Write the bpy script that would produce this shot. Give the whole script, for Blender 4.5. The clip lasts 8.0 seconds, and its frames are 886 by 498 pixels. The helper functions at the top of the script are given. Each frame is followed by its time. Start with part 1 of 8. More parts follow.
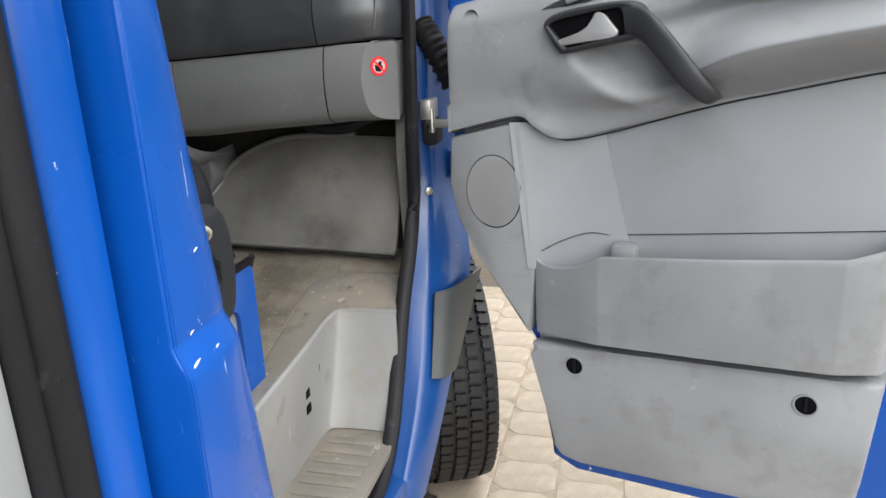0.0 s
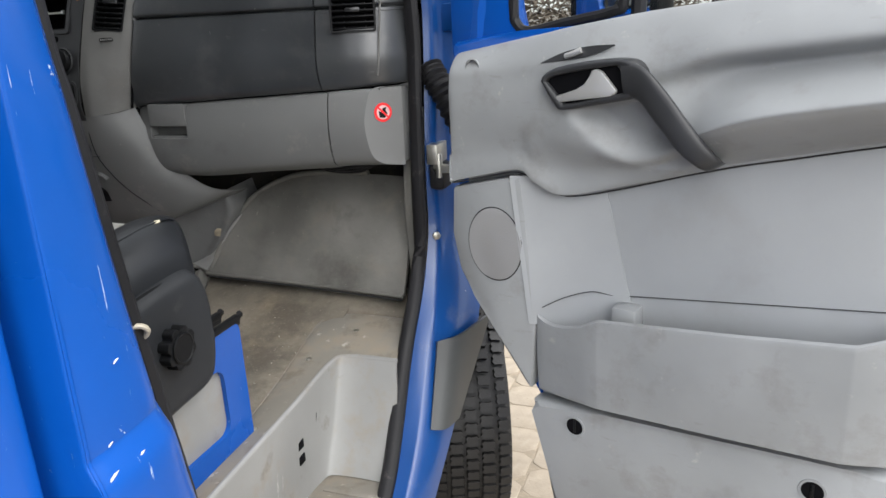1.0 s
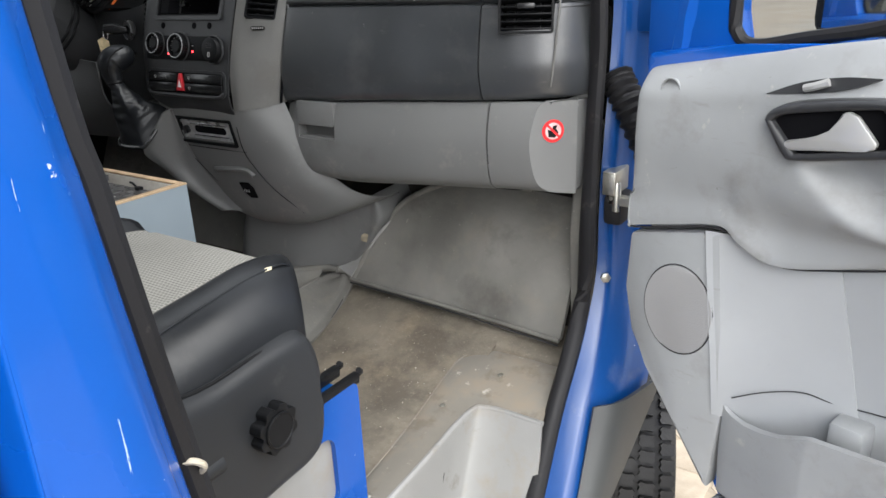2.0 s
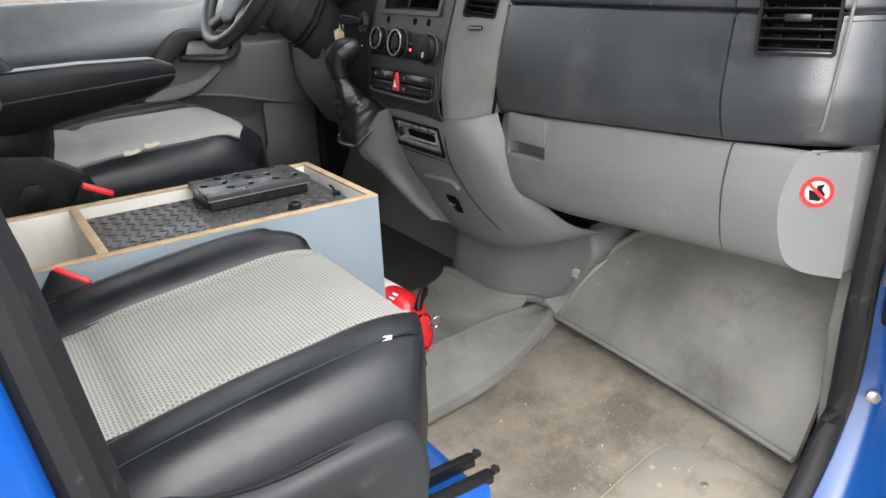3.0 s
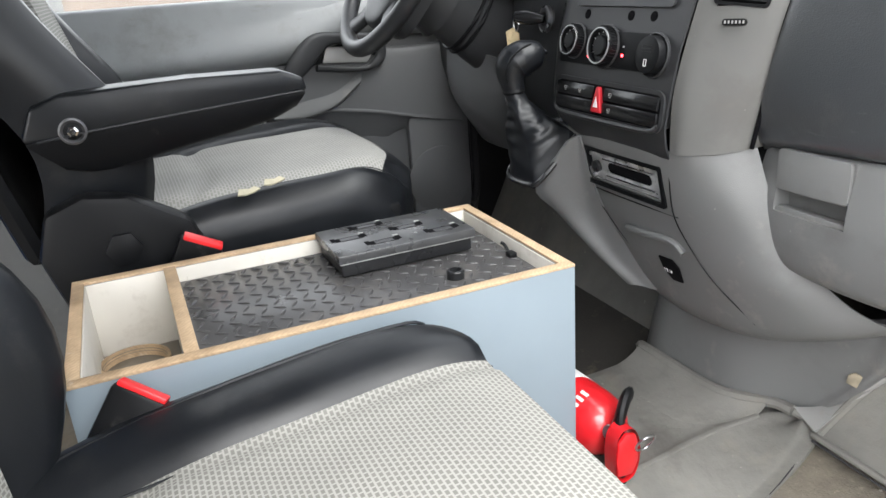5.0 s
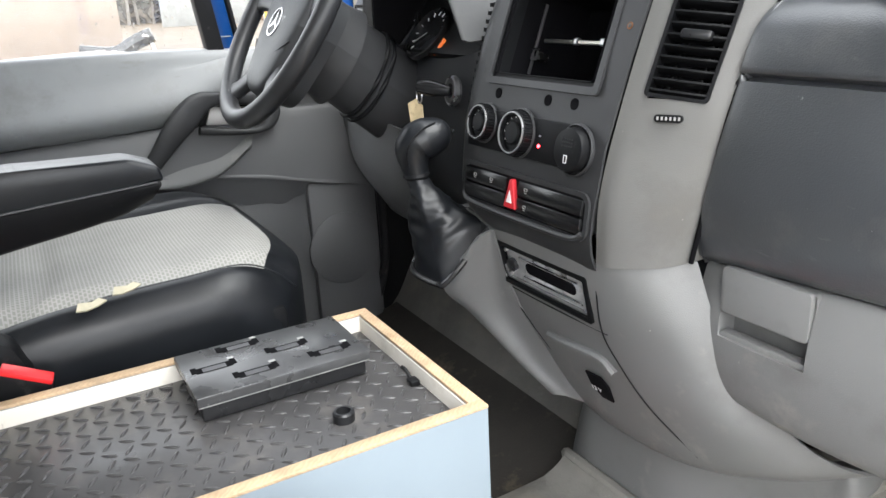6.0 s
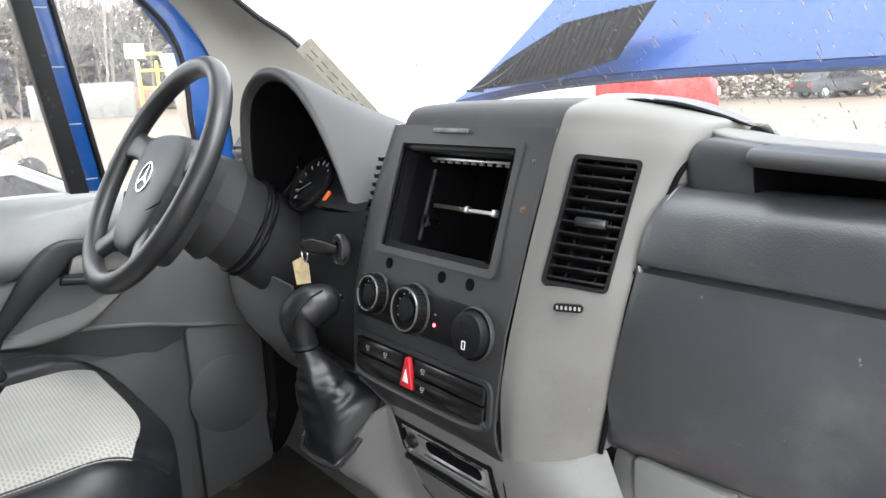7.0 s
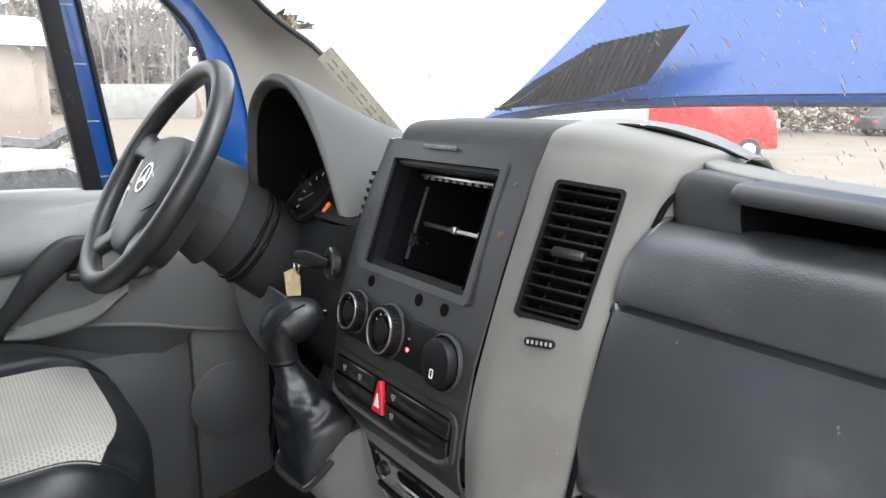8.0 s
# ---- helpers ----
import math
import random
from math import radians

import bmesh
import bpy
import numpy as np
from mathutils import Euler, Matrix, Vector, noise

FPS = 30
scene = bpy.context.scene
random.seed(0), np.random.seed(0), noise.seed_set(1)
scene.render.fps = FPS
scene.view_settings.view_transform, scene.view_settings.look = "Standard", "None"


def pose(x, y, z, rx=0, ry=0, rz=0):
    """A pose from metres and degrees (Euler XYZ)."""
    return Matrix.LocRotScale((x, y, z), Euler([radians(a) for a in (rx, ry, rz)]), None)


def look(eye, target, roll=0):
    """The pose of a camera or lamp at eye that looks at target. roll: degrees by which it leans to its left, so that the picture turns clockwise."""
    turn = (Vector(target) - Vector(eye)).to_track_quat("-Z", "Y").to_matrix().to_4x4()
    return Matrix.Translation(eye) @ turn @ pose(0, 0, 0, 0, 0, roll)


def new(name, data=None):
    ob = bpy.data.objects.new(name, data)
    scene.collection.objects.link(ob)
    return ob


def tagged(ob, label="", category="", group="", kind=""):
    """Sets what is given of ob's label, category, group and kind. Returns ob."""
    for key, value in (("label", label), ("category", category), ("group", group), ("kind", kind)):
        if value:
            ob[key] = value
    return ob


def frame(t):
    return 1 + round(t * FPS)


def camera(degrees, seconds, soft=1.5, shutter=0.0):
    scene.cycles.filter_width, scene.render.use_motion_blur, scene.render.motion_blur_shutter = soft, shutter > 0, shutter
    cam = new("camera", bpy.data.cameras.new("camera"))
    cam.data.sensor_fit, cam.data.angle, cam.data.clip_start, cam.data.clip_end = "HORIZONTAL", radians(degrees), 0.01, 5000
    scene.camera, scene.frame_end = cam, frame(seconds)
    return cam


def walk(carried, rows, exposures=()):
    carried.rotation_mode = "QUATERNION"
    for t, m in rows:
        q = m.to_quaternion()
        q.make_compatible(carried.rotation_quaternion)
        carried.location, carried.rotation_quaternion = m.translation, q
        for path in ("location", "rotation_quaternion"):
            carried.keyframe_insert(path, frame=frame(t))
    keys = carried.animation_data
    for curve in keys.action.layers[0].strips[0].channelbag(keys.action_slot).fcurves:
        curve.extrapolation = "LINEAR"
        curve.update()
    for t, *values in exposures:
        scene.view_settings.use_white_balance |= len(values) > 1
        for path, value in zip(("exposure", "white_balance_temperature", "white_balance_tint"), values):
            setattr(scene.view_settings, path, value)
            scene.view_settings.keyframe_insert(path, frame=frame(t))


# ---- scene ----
cam = camera(61.6, 8.0)
PATH = [
    (0, (1.431, -1.329, 1.204), (0.958, 0.523, 0.614), -2.5),
    (0.5, (1.494, -1.297, 1.264), (1.011, 0.563, 0.708), -2.3),
    (1, (1.557, -1.218, 1.309), (0.906, 0.574, 0.705), -2.9),
    (1.2, (1.563, -1.169, 1.317), (0.834, 0.585, 0.691), -3.1),
    (2.3, (1.444, -0.831, 1.4), (0.212, 0.573, 0.684), -2.1),
    (2.5, (1.444, -0.762, 1.4), (0.08, 0.513, 0.684), -2.1),
    (3, (1.396, -0.632, 1.41), (-0.169, 0.379, 0.682), -2.5),
    (3.5, (1.27, -0.591, 1.389), (-0.385, 0.302, 0.708), -0.8),
    (4, (1.165, -0.525, 1.399), (-0.577, 0.158, 0.693), -2.6),
    (4.2, (1.14, -0.51, 1.416), (-0.628, 0.103, 0.709), -3.1),
    (5.3, (0.906, -0.497, 1.361), (-0.806, 0.263, 0.661), -4.5),
    (5.5, (0.872, -0.452, 1.364), (-0.829, 0.332, 0.662), -4.4),
    (6, (0.799, -0.375, 1.419), (-0.861, 0.538, 0.777), -3.0),
    (6.5, (0.743, -0.345, 1.487), (-0.83, 0.779, 0.977), -3.1),
    (7, (0.726, -0.325, 1.512), (-0.815, 0.874, 1.078), -3.0),
    (7.5, (0.726, -0.265, 1.506), (-0.833, 0.925, 1.114), -1.6),
    (8, (0.737, -0.241, 1.508), (-0.883, 0.865, 1.119), -0.1),
]
EXPO = [(0.0, 1.38), (1.0, 1.43), (2.5, 2.16), (4.0, 2.80), (5.5, 2.82), (6.0, 3.06), (7.0, 3.10), (8.0, 2.84)]
walk(cam, [(t, look(eye, target, roll)) for t, eye, target, roll in PATH], EXPO)

# ---- world and light ----
world = bpy.data.worlds.new("sky")
scene.world = world
world.use_nodes = True
wn = world.node_tree.nodes
wl = world.node_tree.links
sky = wn.new("ShaderNodeTexSky")
sky.sky_type = "NISHITA"
sky.sun_disc = False
sky.sun_elevation, sky.sun_rotation = radians(38), radians(150)
sky.dust_density, sky.air_density = 1.0, 1.0
# an overcast sky: the blue is mostly washed out
hsv = wn.new("ShaderNodeHueSaturation")
hsv.inputs["Saturation"].default_value = 0.12
wl.new(sky.outputs[0], hsv.inputs["Color"])
# brighter overhead than at the horizon, as under even cloud
wco = wn.new("ShaderNodeTexCoord")
wsep = wn.new("ShaderNodeSeparateXYZ")
wl.new(wco.outputs["Generated"], wsep.inputs[0])
wmap = wn.new("ShaderNodeMapRange")
wmap.inputs["To Min"].default_value, wmap.inputs["To Max"].default_value = 0.72, 1.85
wl.new(wsep.outputs["Z"], wmap.inputs["Value"])
wmul = wn.new("ShaderNodeMix")
wmul.data_type, wmul.blend_type = "RGBA", "MULTIPLY"
wmul.inputs["Factor"].default_value = 1
wl.new(hsv.outputs[0], wmul.inputs["A"])
wl.new(wmap.outputs[0], wmul.inputs["B"])
wl.new(wmul.outputs["Result"], wn["Background"].inputs["Color"])
wn["Background"].inputs["Strength"].default_value = 0.15
sun = new("sun", bpy.data.lights.new("sun", "SUN"))
sun.data.energy, sun.data.angle, sun.data.color = 1.1, radians(50), (1.0, 0.98, 0.95)
sun.matrix_world = look((4, 0.4, 6.2), (0, 0, 0))

# ---- materials ----
def mat(name, color, rough=0.6, metal=0.0, coat=0.0, spots=(), bump=(), var=0.06, scale=6.0, spec=0.5):
    """A principled material. spots: (colour, noise scale, low, high, amount) layers of dirt or wear;
    bump: (noise scale, strength, kind) layers; var: how far the base colour wanders."""
    m = bpy.data.materials.new(name)
    m.use_nodes = True
    nt = m.node_tree
    nn, ll = nt.nodes, nt.links
    b = nn["Principled BSDF"]
    co = nn.new("ShaderNodeTexCoord")
    base = nn.new("ShaderNodeTexNoise")
    base.inputs["Scale"].default_value, base.inputs["Detail"].default_value = scale, 6
    ll.new(co.outputs["Object"], base.inputs["Vector"])
    ramp = nn.new("ShaderNodeMapRange")
    ramp.inputs["From Min"].default_value, ramp.inputs["From Max"].default_value = 0.3, 0.7
    ramp.inputs["To Min"].default_value, ramp.inputs["To Max"].default_value = 1 - var, 1 + var
    ll.new(base.outputs["Fac"], ramp.inputs["Value"])
    mul = nn.new("ShaderNodeMix")
    mul.data_type, mul.blend_type = "RGBA", "MULTIPLY"
    mul.inputs["Factor"].default_value = 1
    mul.inputs["A"].default_value = (*color, 1)
    ll.new(ramp.outputs[0], mul.inputs["B"])
    out = mul.outputs["Result"]
    for c, sc, lo, hi, amount in spots:
        n = nn.new("ShaderNodeTexNoise")
        n.inputs["Detail"].default_value = 8
        if type(sc) is not tuple:
            n.inputs["Scale"].default_value = sc
        n.inputs["Roughness"].default_value = 0.65
        if type(sc) is tuple:
            # a stretched, turned pattern for scratches and drips
            n.inputs["Scale"].default_value = 1
            mp = nn.new("ShaderNodeMapping")
            mp.inputs["Scale"].default_value = sc
            mp.inputs["Rotation"].default_value = (0.5, 0.3, 0.2)
            ll.new(co.outputs["Object"], mp.inputs["Vector"])
            ll.new(mp.outputs[0], n.inputs["Vector"])
        else:
            ll.new(co.outputs["Object"], n.inputs["Vector"])
        r = nn.new("ShaderNodeMapRange")
        r.inputs["From Min"].default_value, r.inputs["From Max"].default_value = lo, hi
        r.inputs["To Max"].default_value = amount
        ll.new(n.outputs["Fac"], r.inputs["Value"])
        mx = nn.new("ShaderNodeMix")
        mx.data_type = "RGBA"
        ll.new(r.outputs[0], mx.inputs["Factor"])
        ll.new(out, mx.inputs["A"])
        mx.inputs["B"].default_value = (*c, 1)
        out = mx.outputs["Result"]
    ll.new(out, b.inputs["Base Color"])
    rr = nn.new("ShaderNodeMapRange")
    rr.inputs["From Min"].default_value, rr.inputs["From Max"].default_value = 0.3, 0.7
    rr.inputs["To Min"].default_value, rr.inputs["To Max"].default_value = max(0.02, rough - 0.07), min(1, rough + 0.07)
    ll.new(base.outputs["Fac"], rr.inputs["Value"])
    ll.new(rr.outputs[0], b.inputs["Roughness"])
    b.inputs["Metallic"].default_value = metal
    b.inputs["Coat Weight"].default_value = coat
    b.inputs["Coat Roughness"].default_value = 0.08
    b.inputs["Specular IOR Level"].default_value = spec
    prev = None
    for sc, st, kind in bump:
        if kind == "voronoi":
            t = nn.new("ShaderNodeTexVoronoi")
            t.inputs["Scale"].default_value = sc
            o = t.outputs["Distance"]
        else:
            t = nn.new("ShaderNodeTexNoise")
            t.inputs["Scale"].default_value, t.inputs["Detail"].default_value = sc, 4
            o = t.outputs["Fac"]
        ll.new(co.outputs["Object"], t.inputs["Vector"])
        bp = nn.new("ShaderNodeBump")
        bp.inputs["Strength"].default_value, bp.inputs["Distance"].default_value = st, 0.5 / sc
        ll.new(o, bp.inputs["Height"])
        if prev:
            ll.new(prev.outputs[0], bp.inputs["Normal"])
        prev = bp
    if prev:
        ll.new(prev.outputs[0], b.inputs["Normal"])
    return m


def glow(name, color, strength):
    m = bpy.data.materials.new(name)
    m.use_nodes = True
    b = m.node_tree.nodes["Principled BSDF"]
    b.inputs["Base Color"].default_value = (*color, 1)
    b.inputs["Emission Color"].default_value = (*color, 1)
    b.inputs["Emission Strength"].default_value = strength
    return m


GRAIN = [(900, 0.25, "voronoi")]
COLGREY = mat("warm_grey_column", (0.124, 0.124, 0.119), 0.52, bump=GRAIN, var=0.08, scale=5, spots=[((0.20, 0.19, 0.17), 12, 0.60, 0.75, 0.35), ((0.055, 0.05, 0.045), 6, 0.58, 0.72, 0.35), ((0.34, 0.32, 0.30), 95, 0.70, 0.72, 0.5)])
GREY = mat("grey_plastic", (0.140, 0.143, 0.142), 0.54, bump=GRAIN, var=0.08, scale=5, spots=[((0.30, 0.28, 0.25), 14, 0.60, 0.75, 0.4), ((0.07, 0.065, 0.06), 6, 0.58, 0.72, 0.35), ((0.42, 0.40, 0.37), 95, 0.70, 0.72, 0.55)])
DOORGREY = mat("door_grey_plastic", (0.258, 0.268, 0.273), 0.46, bump=GRAIN, var=0.14, scale=4, spots=[((0.15, 0.14, 0.13), 9, 0.53, 0.72, 0.55), ((0.17, 0.16, 0.15), (14, 14, 60), 0.62, 0.72, 0.4), ((0.46, 0.44, 0.39), 30, 0.64, 0.72, 0.35), ((0.10, 0.09, 0.08), 70, 0.70, 0.72, 0.5)])
FABRICGREY = mat("door_insert_cloth", (0.300, 0.313, 0.322), 0.7, bump=[(1400, 0.3, "noise")], var=0.07, scale=5, spots=[((0.24, 0.235, 0.225), 6, 0.55, 0.75, 0.4), ((0.08, 0.08, 0.08), 60, 0.725, 0.74, 0.7)])
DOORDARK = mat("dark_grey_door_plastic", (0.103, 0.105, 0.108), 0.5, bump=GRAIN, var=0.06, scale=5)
DARK = mat("dark_plastic", (0.042, 0.044, 0.047), 0.42, spec=0.30, bump=[(900, 0.16, "voronoi")], var=0.22, scale=7, spots=[((0.12, 0.12, 0.12), 16, 0.60, 0.75, 0.4), ((0.32, 0.31, 0.30), 80, 0.715, 0.73, 0.6)])
BLACK = mat("black_plastic", (0.0070, 0.0074, 0.0083), 0.42, spec=0.15, bump=[(700, 0.12, "voronoi")], var=0.15, spots=[((0.10, 0.095, 0.09), 24, 0.62, 0.78, 0.35)])
PIANO = mat("smooth_black_plastic", (0.016, 0.0165, 0.018), 0.28, spec=0.4, bump=[(900, 0.05, "noise")], var=0.15, spots=[((0.10, 0.10, 0.10), 30, 0.64, 0.8, 0.3)])
SEAM = mat("shadow_joint", (0.035, 0.035, 0.037), 0.8, spec=0.1)
# near-black for openings and gaps: the shade of their depth is in the colour
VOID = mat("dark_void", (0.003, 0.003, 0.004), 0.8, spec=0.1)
RUBBER = mat("black_rubber", (0.010, 0.010, 0.0115), 0.58, spec=0.28, bump=[(260, 0.15, "noise")], var=0.2, spots=[((0.16, 0.15, 0.14), 26, 0.62, 0.78, 0.4)])
LEATHER = mat("black_leatherette", (0.0085, 0.0097, 0.0118), 0.36, spec=0.36, bump=[(620, 0.06, "voronoi"), (14, 0.03, "noise")], var=0.18, scale=8, spots=[((0.05, 0.05, 0.05), 12, 0.58, 0.75, 0.35)])
BLUE = mat("blue_paint", (0.0015, 0.070, 0.350), 0.28, metal=0.0, coat=0.25, spec=0.30, bump=[(30, 0.015, "noise")], var=0.10, scale=3, spots=[((0.01, 0.085, 0.36), 7, 0.52, 0.75, 0.3), ((0.55, 0.62, 0.70), 34, 0.690, 0.70, 0.85), ((0.45, 0.55, 0.68), (110, 110, 7), 0.685, 0.70, 0.8)])
# body blue darkened for parts in shade, with dust and chips on top
DUSTSHADE = mat("dusty_shaded_blue_paint", (0.002, 0.048, 0.200), 0.34, metal=0.0, coat=0.3, var=0.14, scale=3, spots=[((0.16, 0.18, 0.24), 11, 0.57, 0.8, 0.4), ((0.55, 0.58, 0.62), 40, 0.72, 0.74, 0.7)])
FLOORMAT = mat("worn_rubber_floor", (0.172, 0.152, 0.120), 0.85, bump=[(300, 0.6, "noise"), (40, 0.35, "noise")], var=0.34, scale=5,
               spots=[((0.25, 0.20, 0.14), 4, 0.47, 0.66, 0.65), ((0.070, 0.060, 0.046), 6, 0.47, 0.62, 0.7), ((0.13, 0.11, 0.09), 30, 0.52, 0.68, 0.45), ((0.36, 0.32, 0.26), 130, 0.58, 0.70, 0.35), ((0.45, 0.42, 0.37), 60, 0.68, 0.71, 0.7), ((0.05, 0.04, 0.03), 110, 0.68, 0.71, 0.6)])
TOEMAT = mat("grey_rubber_mat", (0.146, 0.143, 0.130), 0.72, bump=[(500, 0.5, "noise"), (30, 0.25, "noise")], var=0.3, scale=6, spots=[((0.20, 0.18, 0.145), 8, 0.52, 0.70, 0.55), ((0.05, 0.045, 0.04), 5, 0.56, 0.7, 0.5), ((0.36, 0.34, 0.30), 70, 0.66, 0.70, 0.5)])
STEPGREY = mat("step_plastic", (0.25, 0.25, 0.243), 0.55, bump=GRAIN, var=0.10, scale=6, spots=[((0.24, 0.20, 0.15), 9, 0.52, 0.68, 0.6), ((0.13, 0.115, 0.09), 16, 0.60, 0.70, 0.5), ((0.55, 0.53, 0.5), (30, 30, 8), 0.66, 0.72, 0.6)])
WHITEPAINT = mat("white_paint", (0.66, 0.63, 0.57), 0.6, var=0.08, spots=[((0.36, 0.31, 0.25), 16, 0.56, 0.75, 0.45), ((0.25, 0.20, 0.15), (60, 60, 20), 0.66, 0.72, 0.4)])
BOXBLUE = mat("pale_blue_laminate", (0.225, 0.272, 0.308), 0.36, var=0.05, spots=[((0.25, 0.28, 0.3), 40, 0.7, 0.74, 0.5)])
STEEL = mat("bare_steel", (0.55, 0.55, 0.56), 0.3, metal=1.0, var=0.1, scale=30)
ZINC = mat("zinc_plated_steel", (0.50, 0.49, 0.44), 0.4, metal=0.9, var=0.15, scale=40)
CHROME = mat("chrome", (0.7, 0.7, 0.72), 0.15, metal=1.0, var=0.05)
SILVER = mat("silver_plastic", (0.44, 0.44, 0.43), 0.35, metal=0.4, var=0.05)
RED = mat("red_paint", (0.62, 0.012, 0.018), 0.35, coat=0.5, var=0.06)
REDPL = mat("red_plastic", (0.75, 0.02, 0.025), 0.4, var=0.05)
WHITE = mat("white_print", (0.8, 0.8, 0.8), 0.5, var=0.03)
TYRE = mat("tyre_rubber", (0.009, 0.009, 0.0095), 0.6, bump=[(160, 0.25, "noise")], var=0.25, scale=20, spots=[((0.10, 0.09, 0.075), 18, 0.55, 0.75, 0.4)])
LEDRED = glow("red_led", (1.0, 0.03, 0.04), 3.0)
LEDDIM = glow("lit_red_button", (0.40, 0.012, 0.020), 0.05)
ORANGE = glow("orange_indicator", (0.7, 0.16, 0.03), 0.08)


def ply(name):
    """Bare plywood edge: thin layers across the sheet."""
    m = mat(name, (0.50, 0.36, 0.225), 0.7, bump=[(200, 0.2, "noise")], var=0.2, scale=30, spots=[((0.26, 0.16, 0.08), 18, 0.55, 0.72, 0.55), ((0.62, 0.52, 0.40), 45, 0.62, 0.70, 0.5)])
    nn, ll = m.node_tree.nodes, m.node_tree.links
    b = nn["Principled BSDF"]
    src = b.inputs["Base Color"].links[0].from_socket
    co = nn.new("ShaderNodeTexCoord")
    w = nn.new("ShaderNodeTexWave")
    w.bands_direction = "DIAGONAL"
    w.inputs["Scale"].default_value, w.inputs["Distortion"].default_value = 90, 6.0
    ll.new(co.outputs["Object"], w.inputs["Vector"])
    r = nn.new("ShaderNodeMapRange")
    r.inputs["To Min"].default_value, r.inputs["To Max"].default_value = 0.90, 1.04
    ll.new(w.outputs["Fac"], r.inputs["Value"])
    mx = nn.new("ShaderNodeMix")
    mx.data_type, mx.blend_type = "RGBA", "MULTIPLY"
    mx.inputs["Factor"].default_value = 1
    ll.new(src, mx.inputs["A"])
    ll.new(r.outputs[0], mx.inputs["B"])
    ll.new(mx.outputs["Result"], b.inputs["Base Color"])
    return m


PLY = ply("plywood_edge")
PILLARGREY = mat("pale_pillar_plastic", (0.215, 0.205, 0.185), 0.6, bump=GRAIN, var=0.08, scale=6, spots=[((0.18, 0.165, 0.14), 10, 0.58, 0.72, 0.4)])


def weave(name, light, dark, turn=0):
    """Seat cloth: rows of small dark dashes on pale grey, in object space."""
    m = mat(name, light, 0.85, var=0.08, scale=9, bump=[(900, 0.25, "noise")])
    nn, ll = m.node_tree.nodes, m.node_tree.links
    b = nn["Principled BSDF"]
    src = b.inputs["Base Color"].links[0].from_socket
    co = nn.new("ShaderNodeTexCoord")
    mp = nn.new("ShaderNodeMapping")
    mp.inputs["Rotation"].default_value = (radians(turn), 0, 0)
    ll.new(co.outputs["Object"], mp.inputs["Vector"])
    br = nn.new("ShaderNodeTexBrick")
    br.inputs["Color1"].default_value = (*[c * 0.9 for c in dark], 1)
    br.inputs["Color2"].default_value = (*dark, 1)
    br.inputs["Mortar"].default_value = (1, 1, 1, 1)
    br.inputs["Scale"].default_value = 1.0
    br.inputs["Brick Width"].default_value, br.inputs["Row Height"].default_value = 0.0072, 0.0054
    br.inputs["Mortar Size"].default_value, br.inputs["Mortar Smooth"].default_value = 0.0014, 0.6
    br.offset = 0.5
    ll.new(mp.outputs[0], br.inputs["Vector"])
    mx = nn.new("ShaderNodeMix")
    mx.data_type, mx.blend_type = "RGBA", "MULTIPLY"
    mx.inputs["Factor"].default_value = 1
    ll.new(src, mx.inputs["A"])
    ll.new(br.outputs["Color"], mx.inputs["B"])
    ll.new(mx.outputs["Result"], b.inputs["Base Color"])
    return m


CLOTH = weave("pale_seat_cloth", (0.305, 0.30, 0.277), (0.57, 0.57, 0.56))
CLOTHWORN = weave("worn_seat_cloth", (0.35, 0.345, 0.325), (0.74, 0.74, 0.73))
CLOTHV = weave("pale_back_cloth", (0.31, 0.305, 0.28), (0.56, 0.56, 0.55), 90)


def glass(name, tint=(1, 1, 1)):
    m = bpy.data.materials.new(name)
    m.use_nodes = True
    nn, ll = m.node_tree.nodes, m.node_tree.links
    nn.remove(nn["Principled BSDF"])
    tr = nn.new("ShaderNodeBsdfTransparent")
    tr.inputs[0].default_value = (*tint, 1)
    gl = nn.new("ShaderNodeBsdfGlossy")
    gl.inputs["Roughness"].default_value = 0.02
    fr = nn.new("ShaderNodeLayerWeight")
    fr.inputs["Blend"].default_value = 0.5
    pw = nn.new("ShaderNodeMath")
    pw.operation = "POWER"
    pw.inputs[1].default_value = 4.0
    ll.new(fr.outputs["Facing"], pw.inputs[0])
    sc = nn.new("ShaderNodeMapRange")
    sc.inputs["To Min"].default_value, sc.inputs["To Max"].default_value = 0.03, 0.5
    ll.new(pw.outputs[0], sc.inputs["Value"])
    mx = nn.new("ShaderNodeMixShader")
    ll.new(sc.outputs[0], mx.inputs[0])
    ll.new(tr.outputs[0], mx.inputs[1])
    ll.new(gl.outputs[0], mx.inputs[2])
    ll.new(mx.outputs[0], nn["Material Output"].inputs["Surface"])
    return m


GLASS = glass("window_glass", (0.93, 0.95, 0.94))


